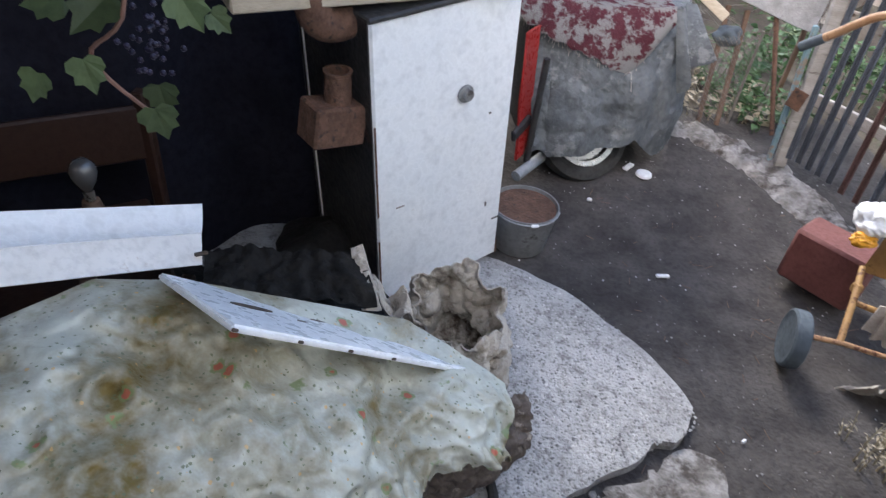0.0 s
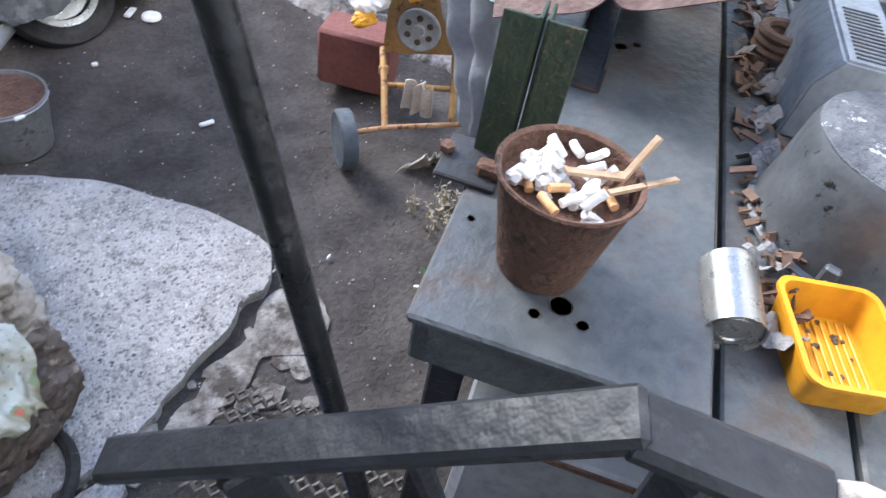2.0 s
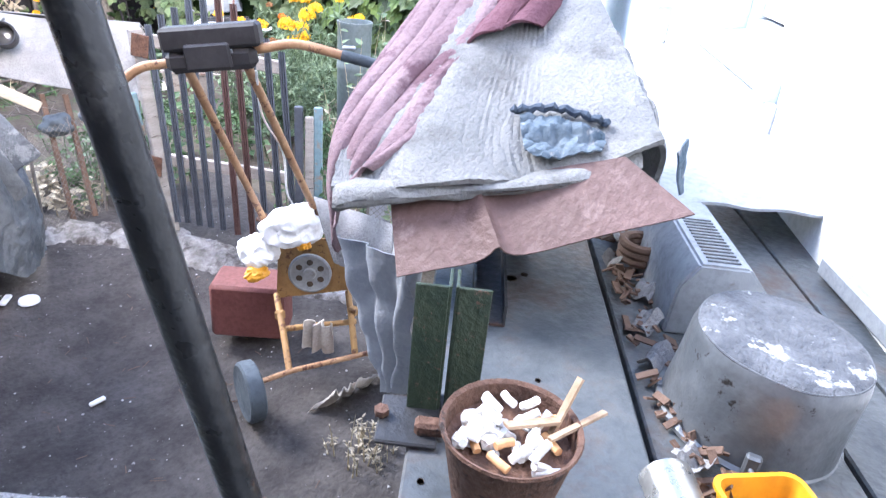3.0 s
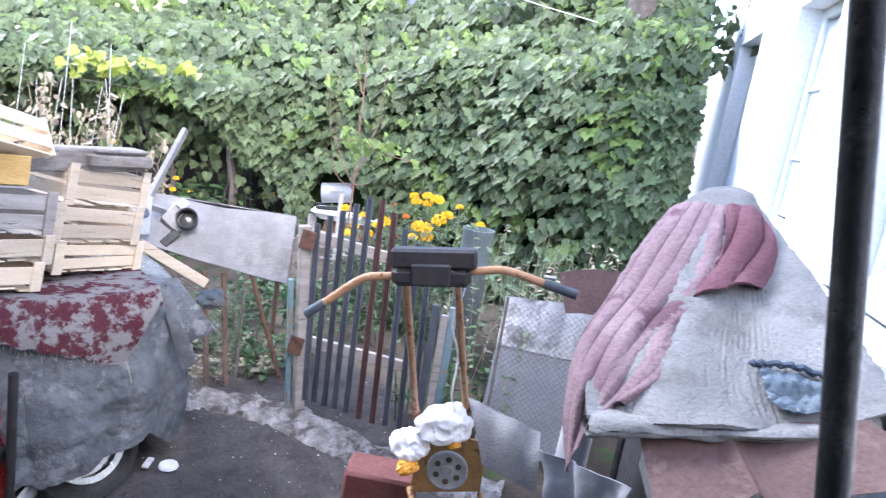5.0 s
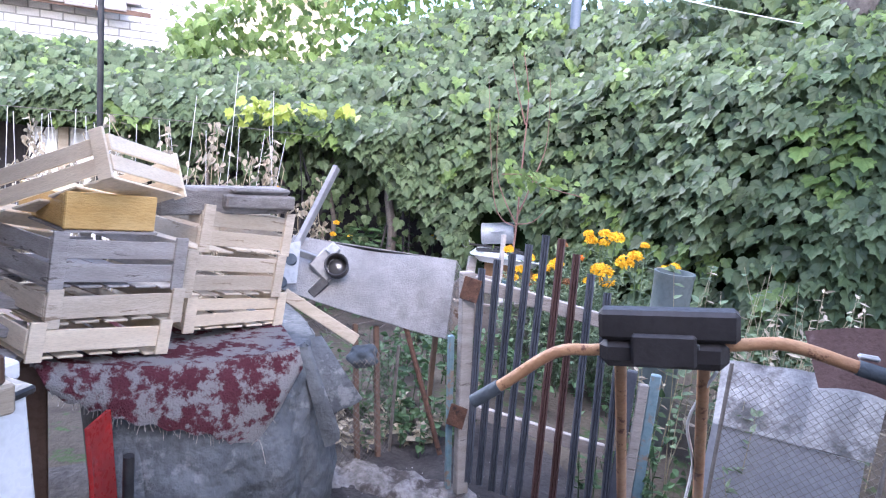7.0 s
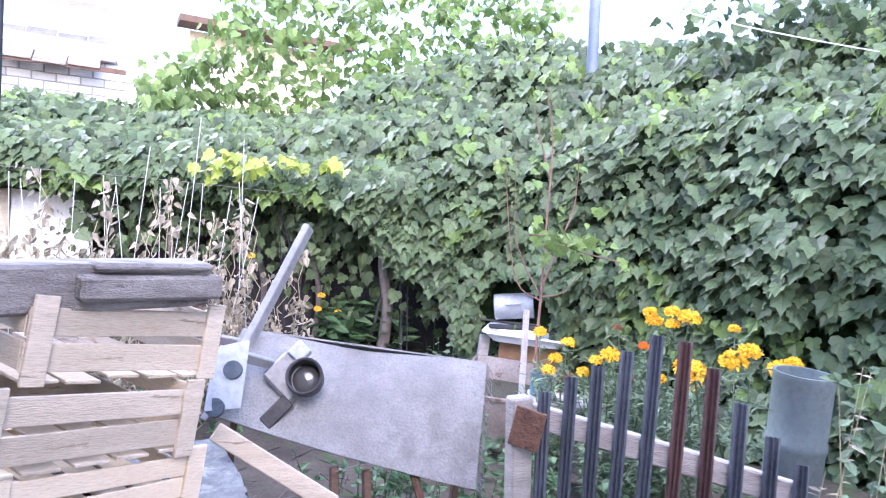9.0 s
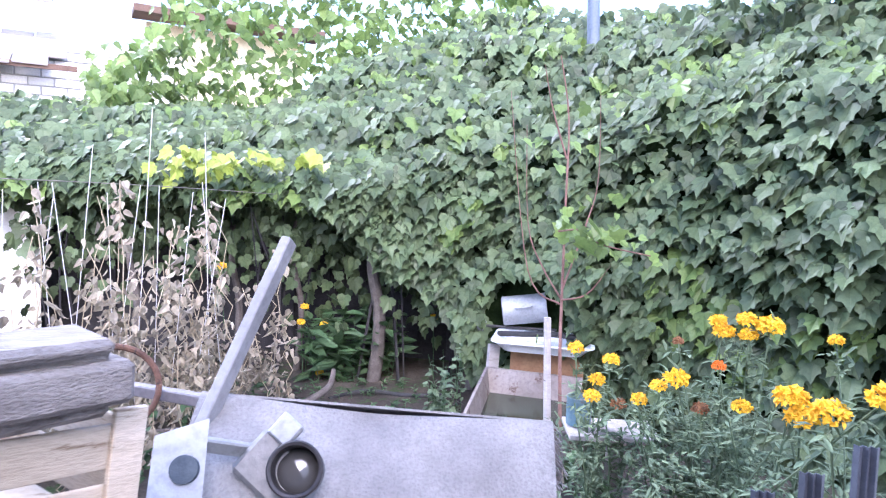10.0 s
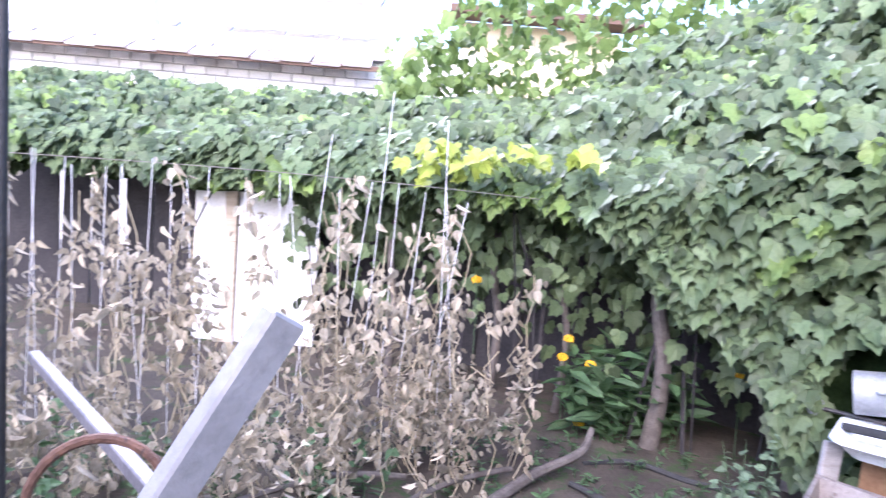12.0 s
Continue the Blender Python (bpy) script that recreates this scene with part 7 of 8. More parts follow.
solo("split_board", beam(B(), (0.98, 3.30, 0.785), (1.245, 3.18, 0.625), 0.012, 0.045, (0.3, 0.2, 1), 0.003), WOOD_MID, "split tan board leaning between crates and stand", "board", smooth=False)
solo("rusty_hoop", tube(B(), [(0.95 + 0.11 * math.cos(a), 4.12 + 0.03 * math.sin(a), 0.84 + 0.10 * math.sin(a)) for a in (2 * math.pi * k / 30 for k in range(31))], 0.008, 8, False), RUST, "round rusty hoop behind the crates", "hoop")
scrap = B()
for _ in range(60):
    a = Vector((rnd.uniform(1.0, 1.42), rnd.uniform(3.25, 3.6), rnd.uniform(0.45, 0.66)))
    tube(scrap, [a, a + Vector((rnd.gauss(0, 0.07), rnd.gauss(0, 0.05), rnd.gauss(0, 0.04)))], 0.0016, 4)
solo("tangled_wire", scrap, WIRE, "tangle of rusty wire under the stand", "wire", "stuff")
solo("grey_jug", bag((1.335, 3.33, 0.50), 0.055, 5, 1.2, 1, 0.8, 1.2), RUBBER, "dented grey plastic jug hung under the stand", "jug")


# ---- wire mesh, slate sheets and growth right of the gate ----
def mesh_fence(name, a, b, z0, z1, cell, label):
    f = thing(name, ((a[0] + b[0]) / 2, (a[1] + b[1]) / 2, z0), label, "fence")
    a, b = Vector((*a, 0)), Vector((*b, 0))
    n = max(2, int((b - a).length / cell))
    m = max(2, int((z1 - z0) / cell))
    bm = B()
    for i in range(-m, n + 1):
        for sgn in (1, -1):
            pts = []
            for j in range(m + 1):
                x = i + j if sgn > 0 else i + m - j
                if 0 <= x <= n:
                    pts.append(lerp(a, b, x / n) + Vector((0, 0, z0 + (z1 - z0) * j / m)) + gn * 0.002 * ((x + j) % 2))
            if len(pts) > 1:
                tube(bm, pts, 0.0009, 4, False)
    part("wire_mesh", bm, WIRE, f, "thin rusty diamond mesh", True)
    for k, p in enumerate((a, b)):
        part("fence_stake", tube(B(), [p + Vector((0, 0, z0 - 0.05)), p + Vector((0, 0, z1 + 0.02))], 0.007, 6), WIRE, f)
    return f


mesh_fence("wire_fence", (2.18, 2.24), (2.46, 1.88), 0.08, 0.80, 0.026, "rusty diamond wire mesh in front of slate sheets")
mesh_fence("wire_fence", (1.16, 3.12), (1.45, 3.24), 0.10, 0.55, 0.026, "low rusty wire mesh beside the gate opening")
ss = thing("slate_block", (2.42, 2.16, 0.1), "leaning grey corrugated slate sheets behind wire mesh", "slate")
part("upper_sheet", sheet(lambda u, v: quad([(2.30, 2.37, 0.54), (2.56, 1.97, 0.56), (2.66, 2.02, 0.80), (2.38, 2.44, 0.745)], u, v) + Vector((-0.7, -0.5, 0.5)) * (0.012 * abs(math.sin(u * 11))), 60, 6, 0.008), SLATE, ss, "pale wavy slate sheet")
part("lower_sheet", sheet(lambda u, v: quad([(2.24, 2.34, 0.08), (2.50, 1.94, 0.08), (2.56, 1.99, 0.55), (2.30, 2.37, 0.54)], u, v), 10, 6, 0.012), mat("grey_board_sheet", (0.30, 0.305, 0.32), (0.38, 0.385, 0.40), 0.8, 5, 50, 0.3), ss, "flat grey sheet")
# Dark box added behind the sheets in place of the shade there.
part("shadow_box", box(B(), (2.62, 2.32, 0.34), (0.45, 0.30, 0.5), -57), CHIP_SHADE, ss, "", False)
solo("rust_red_sheet", sheet(lambda u, v: quad([(2.34, 2.13, 0.955), (2.54, 1.80, 1.03), (2.50, 1.83, 0.80), (2.34, 2.05, 0.80)], u, v) + Vector((0, 0, 0.02 * abs(math.sin(u * 4)))), 16, 10, 0.004), RUST_PAINT, "bent rust-red sheet of metal by the mesh", "sheet")


def weeds(name, n, xr, yr, zr, material, label, kind_l="long", size=(0.03, 0.07), seed=1, stem_mat=None):
    """A stand of thin stems with small leaves, as one mass."""
    r = random.Random(seed)
    t = thing(name, ((xr[0] + xr[1]) / 2, (yr[0] + yr[1]) / 2, 0), label, "plants")
    st, lv = B(), []
    for _ in range(n):
        x, y = r.uniform(*xr), r.uniform(*yr)
        g = gz(x, y)
        h = r.uniform(*zr)
        lean = Vector((r.gauss(0, 0.12), r.gauss(0, 0.12), 0)) * h
        pts = [Vector((x, y, g)), Vector((x, y, g)) + lean * 0.4 + Vector((0, 0, h * 0.55)), Vector((x, y, g)) + lean + Vector((0, 0, h))]
        tube(st, pts, [0.003, 0.002, 0.001], 4, False)
        for k in range(int(6 + h * 16)):
            p = along(pts, r.uniform(0.12, 1.0))
            lv.append((p, (r.gauss(0, 1), r.gauss(0, 1), r.uniform(-0.3, 0.7)), (r.gauss(0, 0.5), r.gauss(0, 0.5), 1), r.uniform(*size)))
    part("stems", st, stem_mat or HERB, t, "", True, 40, "stuff")
    stuff("leaves", leaves("leaves", lv, material, kind_l, seed=seed), t)
    return t


weeds("weeds", 60, (2.35, 3.3), (2.2, 2.9), (0.4, 0.95), HERB_GREY, "tall weeds and withered stalks by the slate", "round", (0.02, 0.05), 31, DRY_STEM)
weeds("dry_weeds", 34, (2.5, 3.5), (2.3, 3.0), (0.4, 0.9), DRY, "dry yellowed weeds by the slate sheets", "long", (0.03, 0.06), 32, DRY_STEM)
weeds("weeds", 90, (1.55, 2.7), (3.3, 4.6), (0.10, 0.35), HERB, "green weeds behind the gate", "round", (0.03, 0.06), 33)
weeds("weeds", 60, (1.35, 1.75), (3.15, 3.9), (0.05, 0.16), HERB, "low green weeds at the gate opening", "round", (0.025, 0.05), 34)
weeds("weeds", 30, (2.0, 2.35), (2.35, 2.75), (0.25, 0.6), HERB, "tall green weeds behind the gate end", "round", (0.02, 0.045), 35)
weeds("dry_weeds", 50, (1.2, 1.7), (3.2, 3.8), (0.03, 0.10), DRY, "dead brown leaves and stalks on the ground", "round", (0.03, 0.06), 36, DRY_STEM)
weeds("dry_weeds", 30, (1.40, 1.58), (1.28, 1.46), (0.03, 0.12), DRY, "tuft of dry grass at the foot of the bench", "long", (0.010, 0.024), 41, DRY_STEM)
weeds("weeds", 5, (1.27, 1.42), (1.04, 1.2), (0.02, 0.06), HERB, "small green weeds at the foot of the bench", "long", (0.03, 0.055), 42)
weeds("broad_leaf_plant", 26, (2.3, 3.0), (6.75, 7.05), (0.25, 0.55), HERB, "bushy broad-leaved plant under the vine", "long", (0.12, 0.22), 37)
weeds("weeds", 120, (1.6, 3.0), (5.6, 6.9), (0.02, 0.06), HERB, "short grass on the garden soil", "long", (0.03, 0.06), 38)
weeds("potted_herb", 22, (2.68, 2.88), (5.60, 5.78), (0.2, 0.55), HERB_GREY, "bushy herb growing in a small pot", "round", (0.03, 0.06), 39)
solo("plant_pot", tub_shape(Vector((2.78, 5.68, -0.07)), Matrix.Identity(3), [(0.055, 0.045, 0.02, 0.0), (0.07, 0.055, 0.02, 0.09), (0.06, 0.045, 0.02, 0.09)]), WHITE_BOARD, "small stained white plant trough", "pot")
weeds("weeds", 26, (2.3, 2.75), (4.7, 5.2), (0.08, 0.22), HERB_GREY, "grey-green leafy plant beside the tub", "round", (0.04, 0.08), 40)


# ---- marigolds ----
def bloom(parent, p, r, material, seed):
    rr = random.Random(seed)
    pl = []
    for k in range(190):
        a, e = rr.uniform(0, 6.28), math.asin(rr.uniform(-0.45, 1.0))
        d = Vector((math.cos(a) * math.cos(e), math.sin(a) * math.cos(e), math.sin(e) * 0.8))
        pl.append((Vector(p) + d * r * 0.72, d * 0.5 + Vector((rr.gauss(0, 0.6), rr.gauss(0, 0.6), rr.gauss(0, 0.4))), d + Vector((rr.gauss(0, 0.3), 0, 0.3)), r * rr.uniform(0.28, 0.42)))
    me = leaves("bloom", pl, material, "round", 0.5, seed)
    me.transform(WORLD[parent.name].inverted())
    ob = new("bloom", me)
    ob.parent = parent
    ob["label"] = "round ruffled flower head"


FLOWERS = (((2.64, 4.38, 0.75), 0.036, 0), ((2.73, 4.27, 0.72), 0.036, 0), ((2.68, 4.29, 0.64), 0.036, 0), ((2.58, 4.20, 0.61), 0.036, 0), ((2.61, 3.99, 0.66), 0.032, 0), ((2.63, 3.85, 0.77), 0.046, 0), ((2.59, 3.89, 0.74), 0.03, 0),
           ((2.87, 3.87, 0.91), 0.04, 0), ((2.92, 3.82, 0.96), 0.038, 0), ((2.86, 3.89, 0.945), 0.034, 0), ((2.91, 3.80, 0.91), 0.035, 0), ((2.95, 3.75, 0.95), 0.048, 0), ((2.72, 3.76, 0.83), 0.024, 1), ((2.73, 3.67, 0.72), 0.034, 0), ((2.64, 3.45, 0.83), 0.05, 0), ((2.64, 3.42, 0.78), 0.046, 0),
           ((2.66, 4.14, 0.59), 0.032, 2), ((2.66, 3.77, 0.69), 0.03, 2), ((2.77, 3.98, 0.86), 0.022, 2), ((2.46, 3.11, 0.95), 0.046, 0), ((2.49, 3.08, 0.985), 0.036, 0), ((2.80, 3.20, 0.885), 0.042, 0), ((2.83, 3.17, 0.91), 0.034, 0), ((2.40, 3.20, 0.895), 0.046, 0), ((2.96, 3.53, 0.95), 0.026, 0))
for k in range(6):
    grp = FLOWERS[k * 4:k * 4 + 4] if k < 5 else FLOWERS[20:]
    cx = sum(f[0][0] for f in grp) / len(grp) + 0.05
    cy = sum(f[0][1] for f in grp) / len(grp)
    mg = thing("marigold", (cx, cy, gz(cx, cy)), "tall marigold plant with yellow and orange double flowers", "flower", "marigolds behind the gate")
    st, lv = B(), []
    r = random.Random(60 + k)
    tips = []
    for j, (p, rad, tone) in enumerate(grp):
        bloom(mg, p, rad, (PETAL, PETAL_ORANGE, PETAL_OLD)[tone], 100 + 7 * k + j)
        tips.append(Vector(p))
    for _ in range(9):
        tips.append(Vector((cx + r.gauss(0, 0.16), cy + r.gauss(0, 0.16), r.uniform(0.35, 0.75))))
    for p in tips:
        base = Vector((cx + r.gauss(0, 0.04), cy + r.gauss(0, 0.04), gz(cx, cy)))
        pts = smooth_line([base, lerp(base, p, 0.5) + Vector((r.gauss(0, 0.03), r.gauss(0, 0.03), 0)), p], 8)
        tube(st, pts, 0.003, 5, False)
        for _ in range(24):
            q = along(pts, r.uniform(0.15, 0.97))
            d = Vector((r.gauss(0, 1), r.gauss(0, 1), r.uniform(-0.3, 0.6))).normalized()
            for s in range(4):
                e = q + d * 0.018 * s
                lv.append((e, d + Vector((r.gauss(0, 0.6), r.gauss(0, 0.6), r.gauss(0, 0.3))), (0, 0, 1), r.uniform(0.028, 0.05)))
    part("stem", st, HERB_GREY, mg, "", True, 40, "stuff")
    stuff("leaves", leaves("leaves", lv, HERB_GREY, "long", seed=70 + k), mg)
yf = thing("yellow_flowers", (2.5, 6.9, 0.0), "scattered small yellow flowers under the vine", "flower")
for k, p in enumerate(((2.27, 6.99, 0.35), (2.30, 7.01, 0.46), (2.43, 6.95, 0.33), (2.38, 6.87, 0.0), (3.16, 6.61, 0.41), (3.33, 6.47, 0.37), (1.73, 7.08, 0.76))):
    bloom(yf, p, 0.034, PETAL, 300 + k)
    part("stem", tube(B(), [(p[0] + 0.03, p[1] + 0.02, -0.08), p], 0.003, 5), HERB, yf)
solo("grey_barrel", lathe(B(), [(0.0, 0.0), (0.075, 0.0), (0.082, 0.02), (0.086, 0.60), (0.090, 0.61), (0.090, 0.63), (0.086, 0.64), (0.088, 0.82), (0.092, 0.83), (0.092, 0.845), (0.082, 0.845), (0.078, 0.80), (0.0, 0.78)], Matrix.Translation((2.70, 3.04, 0.08)), 32), mat("dull_green_plastic", (0.10, 0.125, 0.125), (0.15, 0.175, 0.175), 0.5, 5, 50, 0.1), "tall grey-green plastic barrel behind the gate", "barrel")

# ---- tub, wash stand, watering drum ----
tu = thing("water_tub", (3.05, 5.4, -0.06), "rusty old rectangular tub half full of green water", "tub")
t0, t1, t2, t3 = Vector((2.49, 5.0, 0.2)), Vector((2.89, 4.67, 0.2)), Vector((3.51, 5.34, 0.2)), Vector((3.09, 5.74, 0.2))
tc_ = (t0 + t1 + t2 + t3) / 4
bm = B()
rings = []
for s, z in ((0.80, -0.08), (1.0, 0.255), (1.03, 0.255), (1.03, 0.27), (0.97, 0.27), (0.78, -0.04)):
    rings.append([bm.verts.new(Vector(((p - tc_) * s + tc_).xy.to_3d()) + Vector((0, 0, z))) for p in (t0, t1, t2, t3)])
for a, b in zip(rings, rings[1:]):
    for k in range(4):
        bm.faces.new((a[k], a[(k + 1) % 4], b[(k + 1) % 4], b[k]))
bm.faces.new(rings[0][::-1])
bm.faces.new(rings[-1])
bmesh.ops.recalc_face_normals(bm, faces=bm.faces)
part("shell", bm, mat("stained_iron_tub", (0.20, 0.165, 0.14), (0.32, 0.28, 0.25), 0.8, 5, 50, 0.4, spots=(0.10, 0.06, 0.04), spot_scale=7, spot_at=0.56), tu, "", False)
wv = [((p - tc_) * 0.88 + tc_).xy.to_3d() + Vector((0, 0, 0.13)) for p in (t0, t1, t2, t3)]
bm = B()
bm.faces.new([bm.verts.new(v) for v in wv])
part("water", bm, WATER, tu, "still dark green water", False)
ws = thing("wash_stand", (3.45, 5.65, -0.06), "wooden box stand with a white enamel basin on top", "stand")
part("box", box(B(), (3.52, 5.69, 0.17), (0.46, 0.24, 0.42), -40, 0.006), ORANGE_BOX, ws, "orange-brown board box", False)
part("side", beam(B(), (3.17, 5.79, 0.40), (3.13, 5.76, 0.0), 0.03, 0.08, (1, 0, 0), 0.004), WOOD_GREY, ws, "", False)
part("basin", tub_shape(Vector((3.44, 5.64, 0.385)), Matrix.Rotation(radians(-40), 3, "Z"), [(0.24, 0.16, 0.06, 0.0), (0.30, 0.20, 0.07, 0.055), (0.315, 0.215, 0.07, 0.058), (0.315, 0.215, 0.07, 0.066), (0.29, 0.19, 0.06, 0.066), (0.23, 0.15, 0.05, 0.012)]), ENAMEL_BRIGHT, ws, "white enamel basin")
dr = thing("zinc_drum", (3.44, 5.86, 0.5), "light grey zinc water drum lying on the stand", "drum")
da, db = Vector((3.32, 5.94, 0.575)), Vector((3.56, 5.775, 0.62))
dm2 = Matrix.Translation(da) @ axes(db - da).to_4x4() @ Matrix.Rotation(radians(90), 4, "Y")
part("shell", lathe(B(), [(0.0, 0.004), (0.09, 0.0), (0.097, 0.006), (0.095, 0.02), (0.095, 0.27), (0.098, 0.285), (0.094, 0.29), (0.088, 0.27), (0.0, 0.26)], dm2, 36), GALV_LIGHT, dr)
hp_ = [dm2 @ Vector(p) for p in ((-0.03, -0.098, 0.09), (-0.03, -0.115, 0.095), (-0.03, -0.115, 0.19), (-0.03, -0.098, 0.195))]
part("handle", tube(B(), hp_, 0.006, 8), GALV_LIGHT, dr)
part("iron_ring", tube(B(), [(3.22 + 0.035 * math.cos(a), 6.03, 0.47 + 0.035 * math.sin(a)) for a in (2 * math.pi * k / 20 for k in range(21))], 0.007, 8, False), GALV_LIGHT, dr, "grey iron ring on a rod")
part("ring_rod", tube(B(), [(3.25, 6.02, 0.465), (3.60, 5.72, 0.475)], 0.01, 8), STEEL_DARK, dr)
tube_cloth = solo("dark_hose", tube(B(), smooth_line([(3.22, 5.83, 0.455), (3.35, 5.70, 0.47), (3.5, 5.62, 0.475), (3.66, 5.50, 0.46)], 14), 0.018, 10), TYRE, "piece of dark hose lying on the basin", "hose")
solo("tin_pot", lathe(B(), [(0.0, 0.0), (0.05, 0.0), (0.052, 0.11), (0.054, 0.113), (0.05, 0.113), (0.048, 0.09), (0.0, 0.088)], Matrix.Translation((2.66, 4.36, 0.44)), 28), TURQ, "rusty turquoise paint tin on a board", "tin")
pbd = thing("plank_shelf", (2.75, 4.3, 0.0), "pale old board on a stake beside the tub", "shelf")
part("board", box(B(), (2.76, 4.28, 0.425), (0.36, 0.22, 0.02), -30, 0.003), WOOD_GREY, pbd, "", False)
part("stake", box(B(), (2.80, 4.30, 0.18), (0.04, 0.04, 0.48), 0), WOOD_GREY, pbd, "", False)
solo("garden_stake", beam(B(), (2.99, 5.03, 0.73), (2.87, 4.80, -0.08), 0.03, 0.03, (1, 0, 0), 0.004), WOOD_GREY, "weathered wooden stake beside the tub", "stake", smooth=False)
solo("garden_stake", beam(B(), (2.95, 4.87, 0.14), (2.96, 4.80, -0.1), 0.035, 0.035, (1, 0, 0), 0.004), WOOD_MID, "short broken stake at the tub", "stake", smooth=False)
sg = thing("sapling", (3.05, 4.95, -0.06), "thin leafless sapling with reddish twigs", "tree")
part("trunk", tube(B(), smooth_line([(3.03, 4.90, -0.08), (3.08, 5.02, 0.5), (3.14, 5.11, 0.80), (3.12, 5.10, 1.3), (3.10, 5.09, 1.75), (2.98, 5.03, 2.05)], 20), [0.011 - 0.0004 * k for k in range(21)], 7), TWIG, sg)
for pts in (((3.14, 5.11, 0.80), (3.06, 5.2, 0.98), (3.0, 5.26, 1.2), (2.93, 5.22, 1.72)), ((3.14, 5.11, 0.86), (3.22, 5.05, 1.2), (3.27, 5.03, 1.45), (3.17, 4.94, 1.9)), ((3.13, 5.11, 0.80), (3.24, 5.03, 0.84), (3.34, 4.97, 1.0)), ((3.12, 5.10, 0.78), (3.0, 5.24, 0.95), (2.82, 5.22, 1.88)), ((3.10, 5.09, 1.55), (3.0, 5.1, 1.8), (2.90, 5.05, 2.0))):
    part("branch", tube(B(), smooth_line(pts, 12), [0.006 - 0.0004 * k for k in range(13)], 6), TWIG, sg)
sp = []
for _ in range(26):
    q = along(reach, rnd.random()) + Vector((rnd.gauss(0, 0.12), rnd.gauss(0, 0.1), rnd.gauss(0.15, 0.25)))
    sp.append((q, (rnd.gauss(0, 0.7), rnd.gauss(0, 0.7), -0.5), (0.1, -0.6, 0.8), rnd.uniform(0.03, 0.07)))
stuff("leaves", leaves("leaves", sp, LEAF_YOUNG_SUNLIT, seed=44), sg)
for pts in (((2.31, 6.44, -0.06), (2.58, 6.47, -0.045), (2.83, 6.29, -0.05), (3.1, 6.2, -0.05)), ((2.19, 6.19, -0.05), (2.32, 6.02, -0.045), (2.44, 5.87, -0.05), (2.53, 5.55, -0.05))):
    solo("garden_hose", tube(B(), smooth_line(pts, 20), 0.016, 8), TYRE, "black garden hose lying on the soil", "hose", group="hoses")
solo("dead_root", tube(B(), smooth_line([(1.75, 5.9, -0.05), (2.0, 6.15, 0.0), (2.25, 6.3, 0.06), (2.33, 6.42, 0.14)], 14), [0.03 - 0.001 * k for k in range(15)], 8), BARK, "dry knotted root lying on the soil", "root")
for a, b in (((1.2, 5.6, -0.03), (1.9, 6.2, 0.0)), ((0.7, 5.7, 0.0), (1.4, 6.0, 0.02))):
    solo("dead_branch", tube(B(), smooth_line([a, lerp(a, b, 0.5) + Vector((0.03, 0.05, 0.04)), b], 12), 0.014, 7), BARK, "dry branch lying in the bean bed", "branch", group="dead branches")

# ---- withered beans on strings ----
wire = solo("support_wire", tube(B(), smooth_line([(-1.6, 6.2, 1.30), (0.2, 6.4, 1.32), (1.2, 6.5, 1.31), (2.0, 6.7, 1.28)], 20), 0.0022, 5), WIRE, "thin wire stretched above the bean bed", "wire")
bn = thing("withered_beans", (0.6, 6.3, -0.06), "bed of withered climbing beans hanging on strings", "plants")
r = random.Random(77)
st, lv, sg_ = B(), [], B()
vines = [(-1.5 + 3.2 * k / 58 + r.gauss(0, 0.04), 6.05 + r.uniform(-0.35, 0.4), r.uniform(0.75, 1.4)) for k in range(58)]
vines += [(r.uniform(0.9, 1.95), r.uniform(5.9, 6.4), r.uniform(0.35, 0.8)) for _ in range(26)]
vines += [(1.93, 6.35, 0.98), (1.9, 6.33, 0.9), (1.5, 6.42, 1.3), (1.35, 6.4, 1.15), (1.6, 6.4, 1.2)]
vines += [(r.uniform(-1.5, 1.2), r.uniform(5.3, 6.0), r.uniform(0.3, 0.7)) for _ in range(40)]
for x, y, h in vines:
    g = gz(x, y)
    pts = [Vector((x, y, g))]
    for k in range(1, 9):
        pts.append(Vector((x + r.gauss(0, 0.03), y + r.gauss(0, 0.03), g + h * k / 8)))
    tube(st, pts, 0.0025, 4, False)
    tufts = [r.uniform(0.1, 1.0) for _ in range(int(2 + 4 * h))]
    for _ in range(int(24 + 26 * h)):
        q = along(pts, min(max(r.choice(tufts) + r.gauss(0, 0.035), 0.03), 1.0)) + Vector((r.gauss(0, 0.04), r.gauss(0, 0.04), r.gauss(0, 0.025)))
        lv.append((q, (r.gauss(0, 0.35), r.gauss(0, 0.35), -1), (r.gauss(0, 1), -0.7, r.gauss(0, 0.4)), r.uniform(0.022, 0.068)))
part("stem_growth", st, DRY_STEM, bn, "", True, 40, "stuff")
stuff("withered_leaves", leaves("withered_leaves", lv, DRY, "round", 1.3, seed=78), bn)
for k in range(34):
    x = -1.4 + 3.1 * k / 34 + r.gauss(0, 0.03)
    q = Vector((x + r.gauss(0, 0.12), 6.3 + r.gauss(0, 0.1), 1.3 + r.uniform(-0.05, 0.45 if k % 4 == 0 else 0.05)))
    part("string", tube(B(), [(x, 6.3, 0.0), q], 0.002, 4), STRING, bn)
weeds("weeds", 60, (-1.4, 1.6), (5.2, 6.2), (0.1, 0.35), HERB, "green weeds growing under the withered beans", "round", (0.03, 0.07), 79)

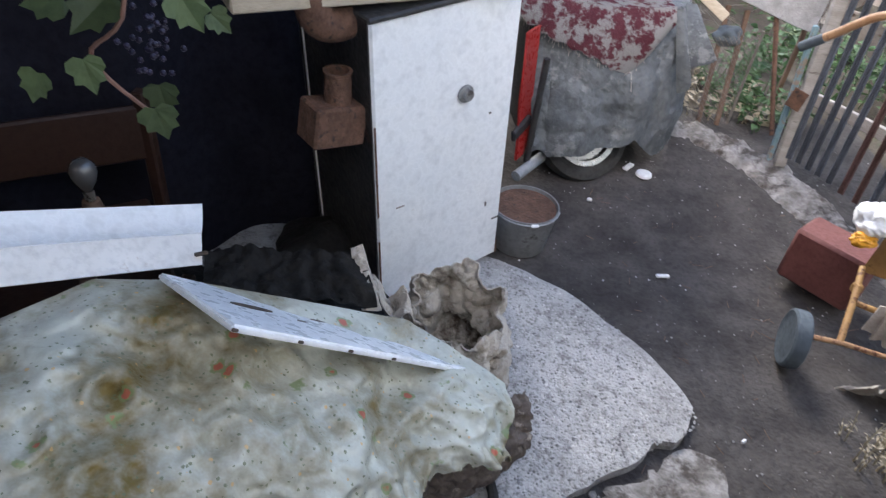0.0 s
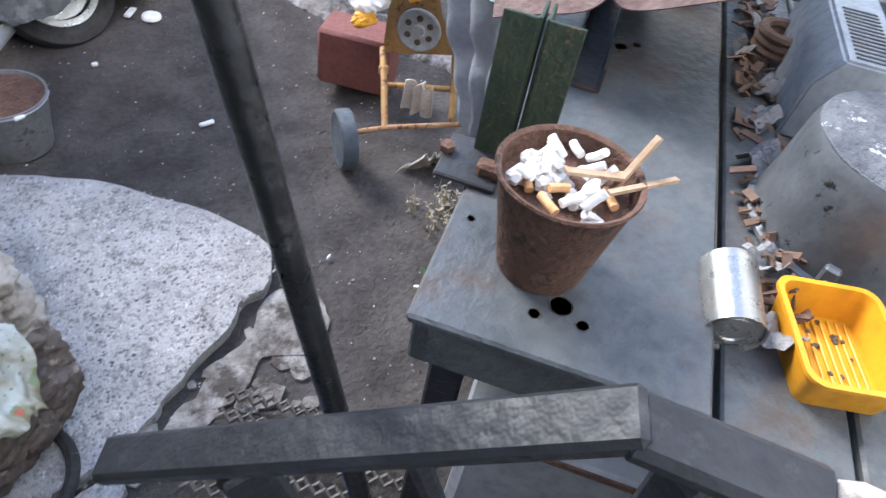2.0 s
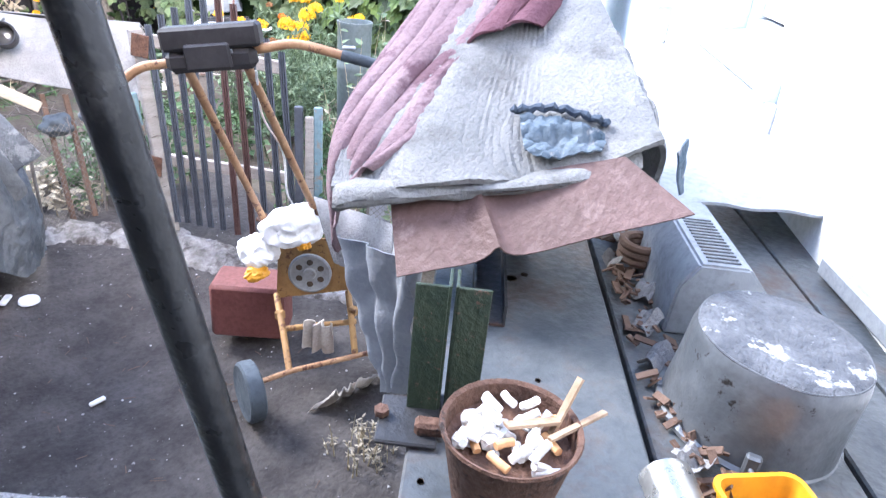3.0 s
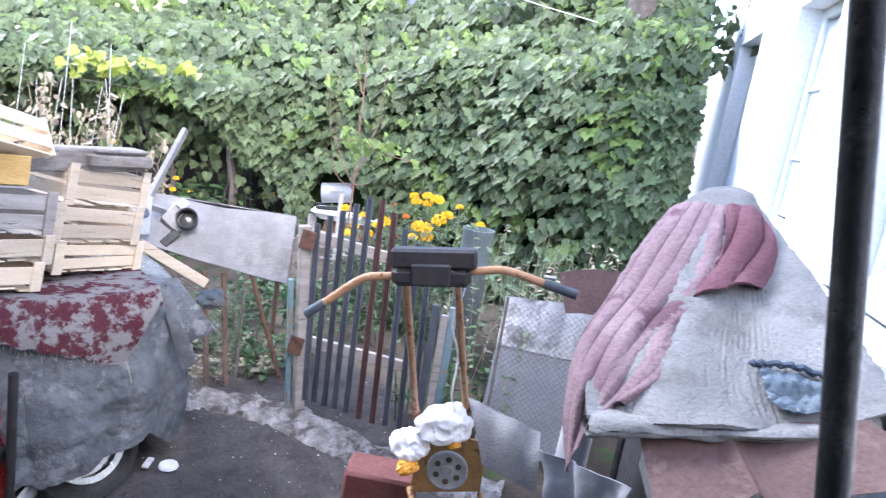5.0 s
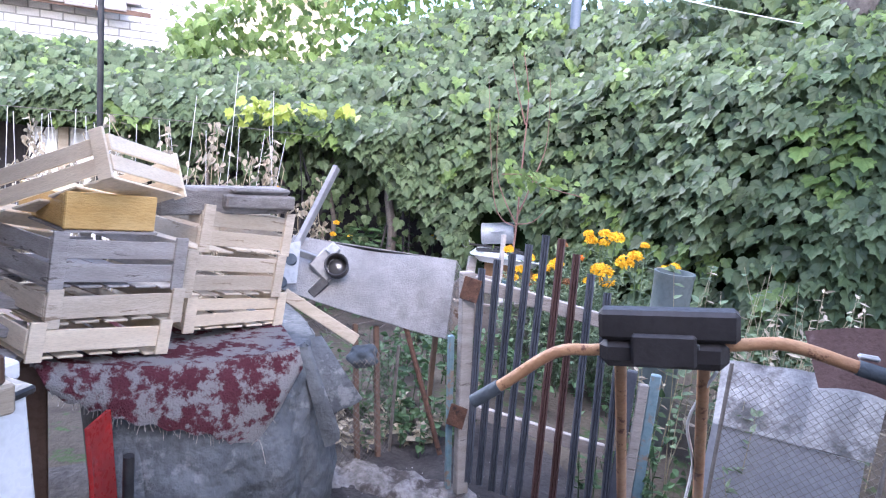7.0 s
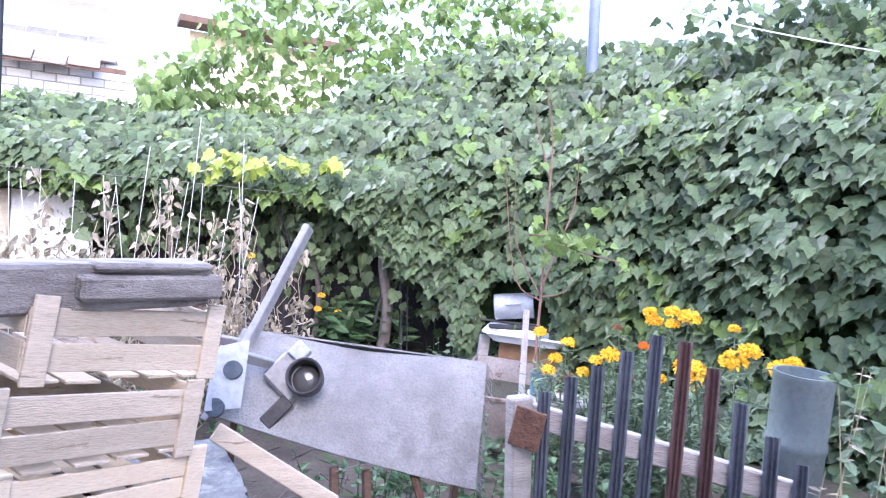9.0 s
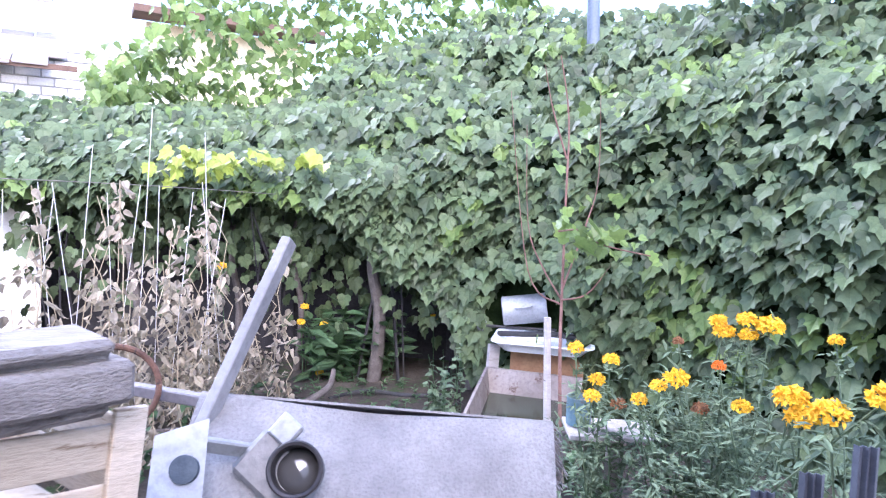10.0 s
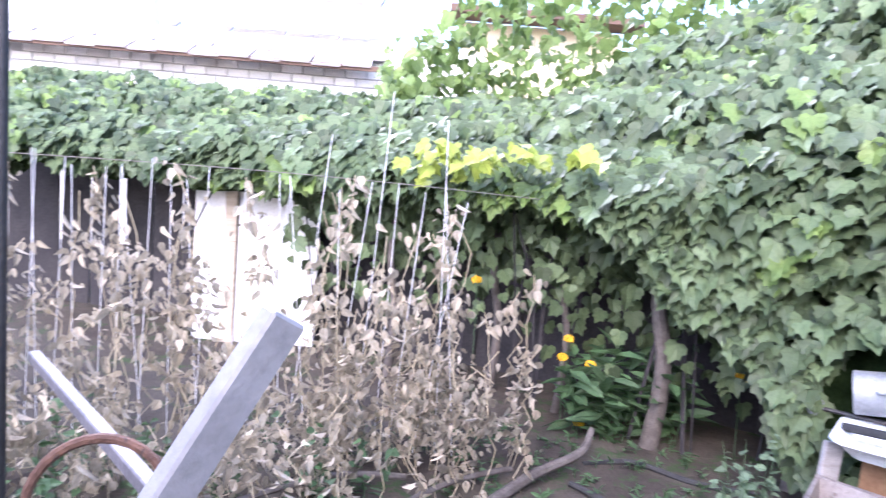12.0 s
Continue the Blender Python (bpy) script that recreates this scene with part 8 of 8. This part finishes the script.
# ---- poles ----
solo("thin_pole", tube(B(), [(0.305, 4.9, 0.0), (0.315, 4.9, 2.9)], 0.016, 10), STEEL_DARK, "thin dark metal pole in the garden", "pole")
solo("steel_post", tube(B(), [(4.66, 6.66, 1.0), (4.40, 6.55, 3.4)], 0.05, 14), mat("blue_grey_paint", (0.13, 0.16, 0.20), (0.18, 0.21, 0.25), 0.5, 5, 50, 0.1), "blue-grey painted steel post behind the vine", "post")
solo("dead_tree", tube(B(), [(5.05, 4.15, 0.0), (5.1, 4.1, 1.9), (5.15, 4.1, 2.9)], [0.16, 0.13, 0.12], 14), BARK, "dark thick trunk above the vine", "tree trunk")
solo("overhead_cable", tube(B(), smooth_line([(2.5, 5.2, 2.75), (4.0, 4.6, 2.52), (5.5, 4.0, 2.42)], 16), 0.004, 5), STRING, "pale cable hung above the vine", "cable")

# ---- shed, houses and trees beyond ----
sd = thing("garden_shed", (0.2, 8.7, -0.1), "small shed with a whitewashed board door behind the beans", "shed")
part("door", box(B(), (0.27, 8.30, 0.55), (0.62, 0.04, 1.25), 0, 0.006), WHITE_BOARD, sd, "flaking whitewashed door", False)
part("post", box(B(), (-0.09, 8.28, 0.55), (0.09, 0.06, 1.27), 0, 0.006), WOOD_MID, sd, "rusty brown post", False)
part("side_board", box(B(), (-0.26, 8.32, 0.52), (0.24, 0.03, 1.2), 0, 0.006), WHITE_BOARD, sd, "", False)
hs = thing("brick_house", (0.0, 13.2, 0.0), "white brick house with a slate roof beyond the garden", "house")
part("wall", box(B(), (-1.6, 13.25, 1.5), (6.6, 0.3, 3.3), 0), MORTAR, hs, "", False)
part("wall", box(B(), (2.9, 13.6, 1.75), (2.4, 0.3, 3.8), 0), CREAM, hs, "cream plastered wall", False)
bme = box(B(), (0, 0, 0), (0.29, 0.04, 0.105), 0, 0.006)
one = bpy.data.meshes.new("brick")
bme.to_mesh(one)
bme.free()
one.materials.append(BRICK)
for row in range(9):
    for k in range(22):
        ob = new("brick", one)
        ob.parent = hs
        ob.matrix_basis = WORLD[hs.name].inverted() @ Matrix.Translation((-4.6 + 0.31 * k + (0.155 if row % 2 else 0), 13.09, 2.08 + 0.122 * row))
for k in range(14):
    x = -5.2 + 0.42 * k
    for j in range(4):
        part("slate", box(B(), (x + 0.2 * (j % 2), 12.75 + 0.36 * j, 2.80 + 0.16 * j + 0.02 * (k % 2)), (0.40, 0.42, 0.03), Euler((radians(24), 0, radians(rnd.uniform(-2, 2)))).to_matrix(), 0.004), ROOF, hs, "", False)
part("fascia", box(B(), (-2.3, 12.62, 2.72), (6.2, 0.05, 0.07), 0), WOOD_BROWN, hs, "", False)
part("gable", box(B(), (-3.9, 13.3, 3.7), (2.2, 0.3, 1.2), 0), PLASTER, hs, "", False)
part("upper_roof", box(B(), (-1.2, 13.9, 4.0), (3.4, 1.8, 0.08), Euler((radians(22), 0, 0)).to_matrix()), ROOF, hs, "", False)
part("eave", box(B(), (2.9, 13.2, 3.72), (2.8, 0.6, 0.10), 0), WOOD_BROWN, hs, "", False)


def crown(name, places_fn, n, material, label, seed, size):
    r = random.Random(seed)
    lv = []
    for _ in range(n):
        p = places_fn(r)
        lv.append((p, (r.gauss(0, 0.6), r.gauss(0, 0.6), -0.6), (r.gauss(0, 0.5), -0.6, 0.8), r.uniform(*size)))
    return stuff(name, leaves(name, lv, material, seed=seed), None, label, "foliage")


def back_leaves(r):
    x = r.uniform(0.9, 5.5)
    top = 2.35 + 1.5 * sstep(0.9, 2.4, x)
    z = r.uniform(1.7, top) + r.gauss(0, 0.1)
    return Vector((x, 9.2 + 0.25 * r.gauss(0, 1) - 0.25 * max(0, x - 2.5), z + 0.12 * noise.noise((x * 4, z * 4, 0))))


# The lighter leaf colour stands in for sunlight on this far foliage.
crown("vine_foliage", back_leaves, 2600, LEAF_YOUNG_SUNLIT, "vine foliage behind the arbour, coloured bright yellow-green as sunlit", 91, (0.08, 0.15))


def right_leaves(r):
    a = r.random()
    return Vector((4.7 + 1.6 * a + r.gauss(0, 0.15), 5.6 - 2.6 * a + r.gauss(0, 0.25), 2.2 + 0.9 * r.random() * (1 - 0.3 * a)))


crown("vine_foliage", right_leaves, 700, LEAF, "vine leaves climbing above the hedge", 92, (0.08, 0.14))
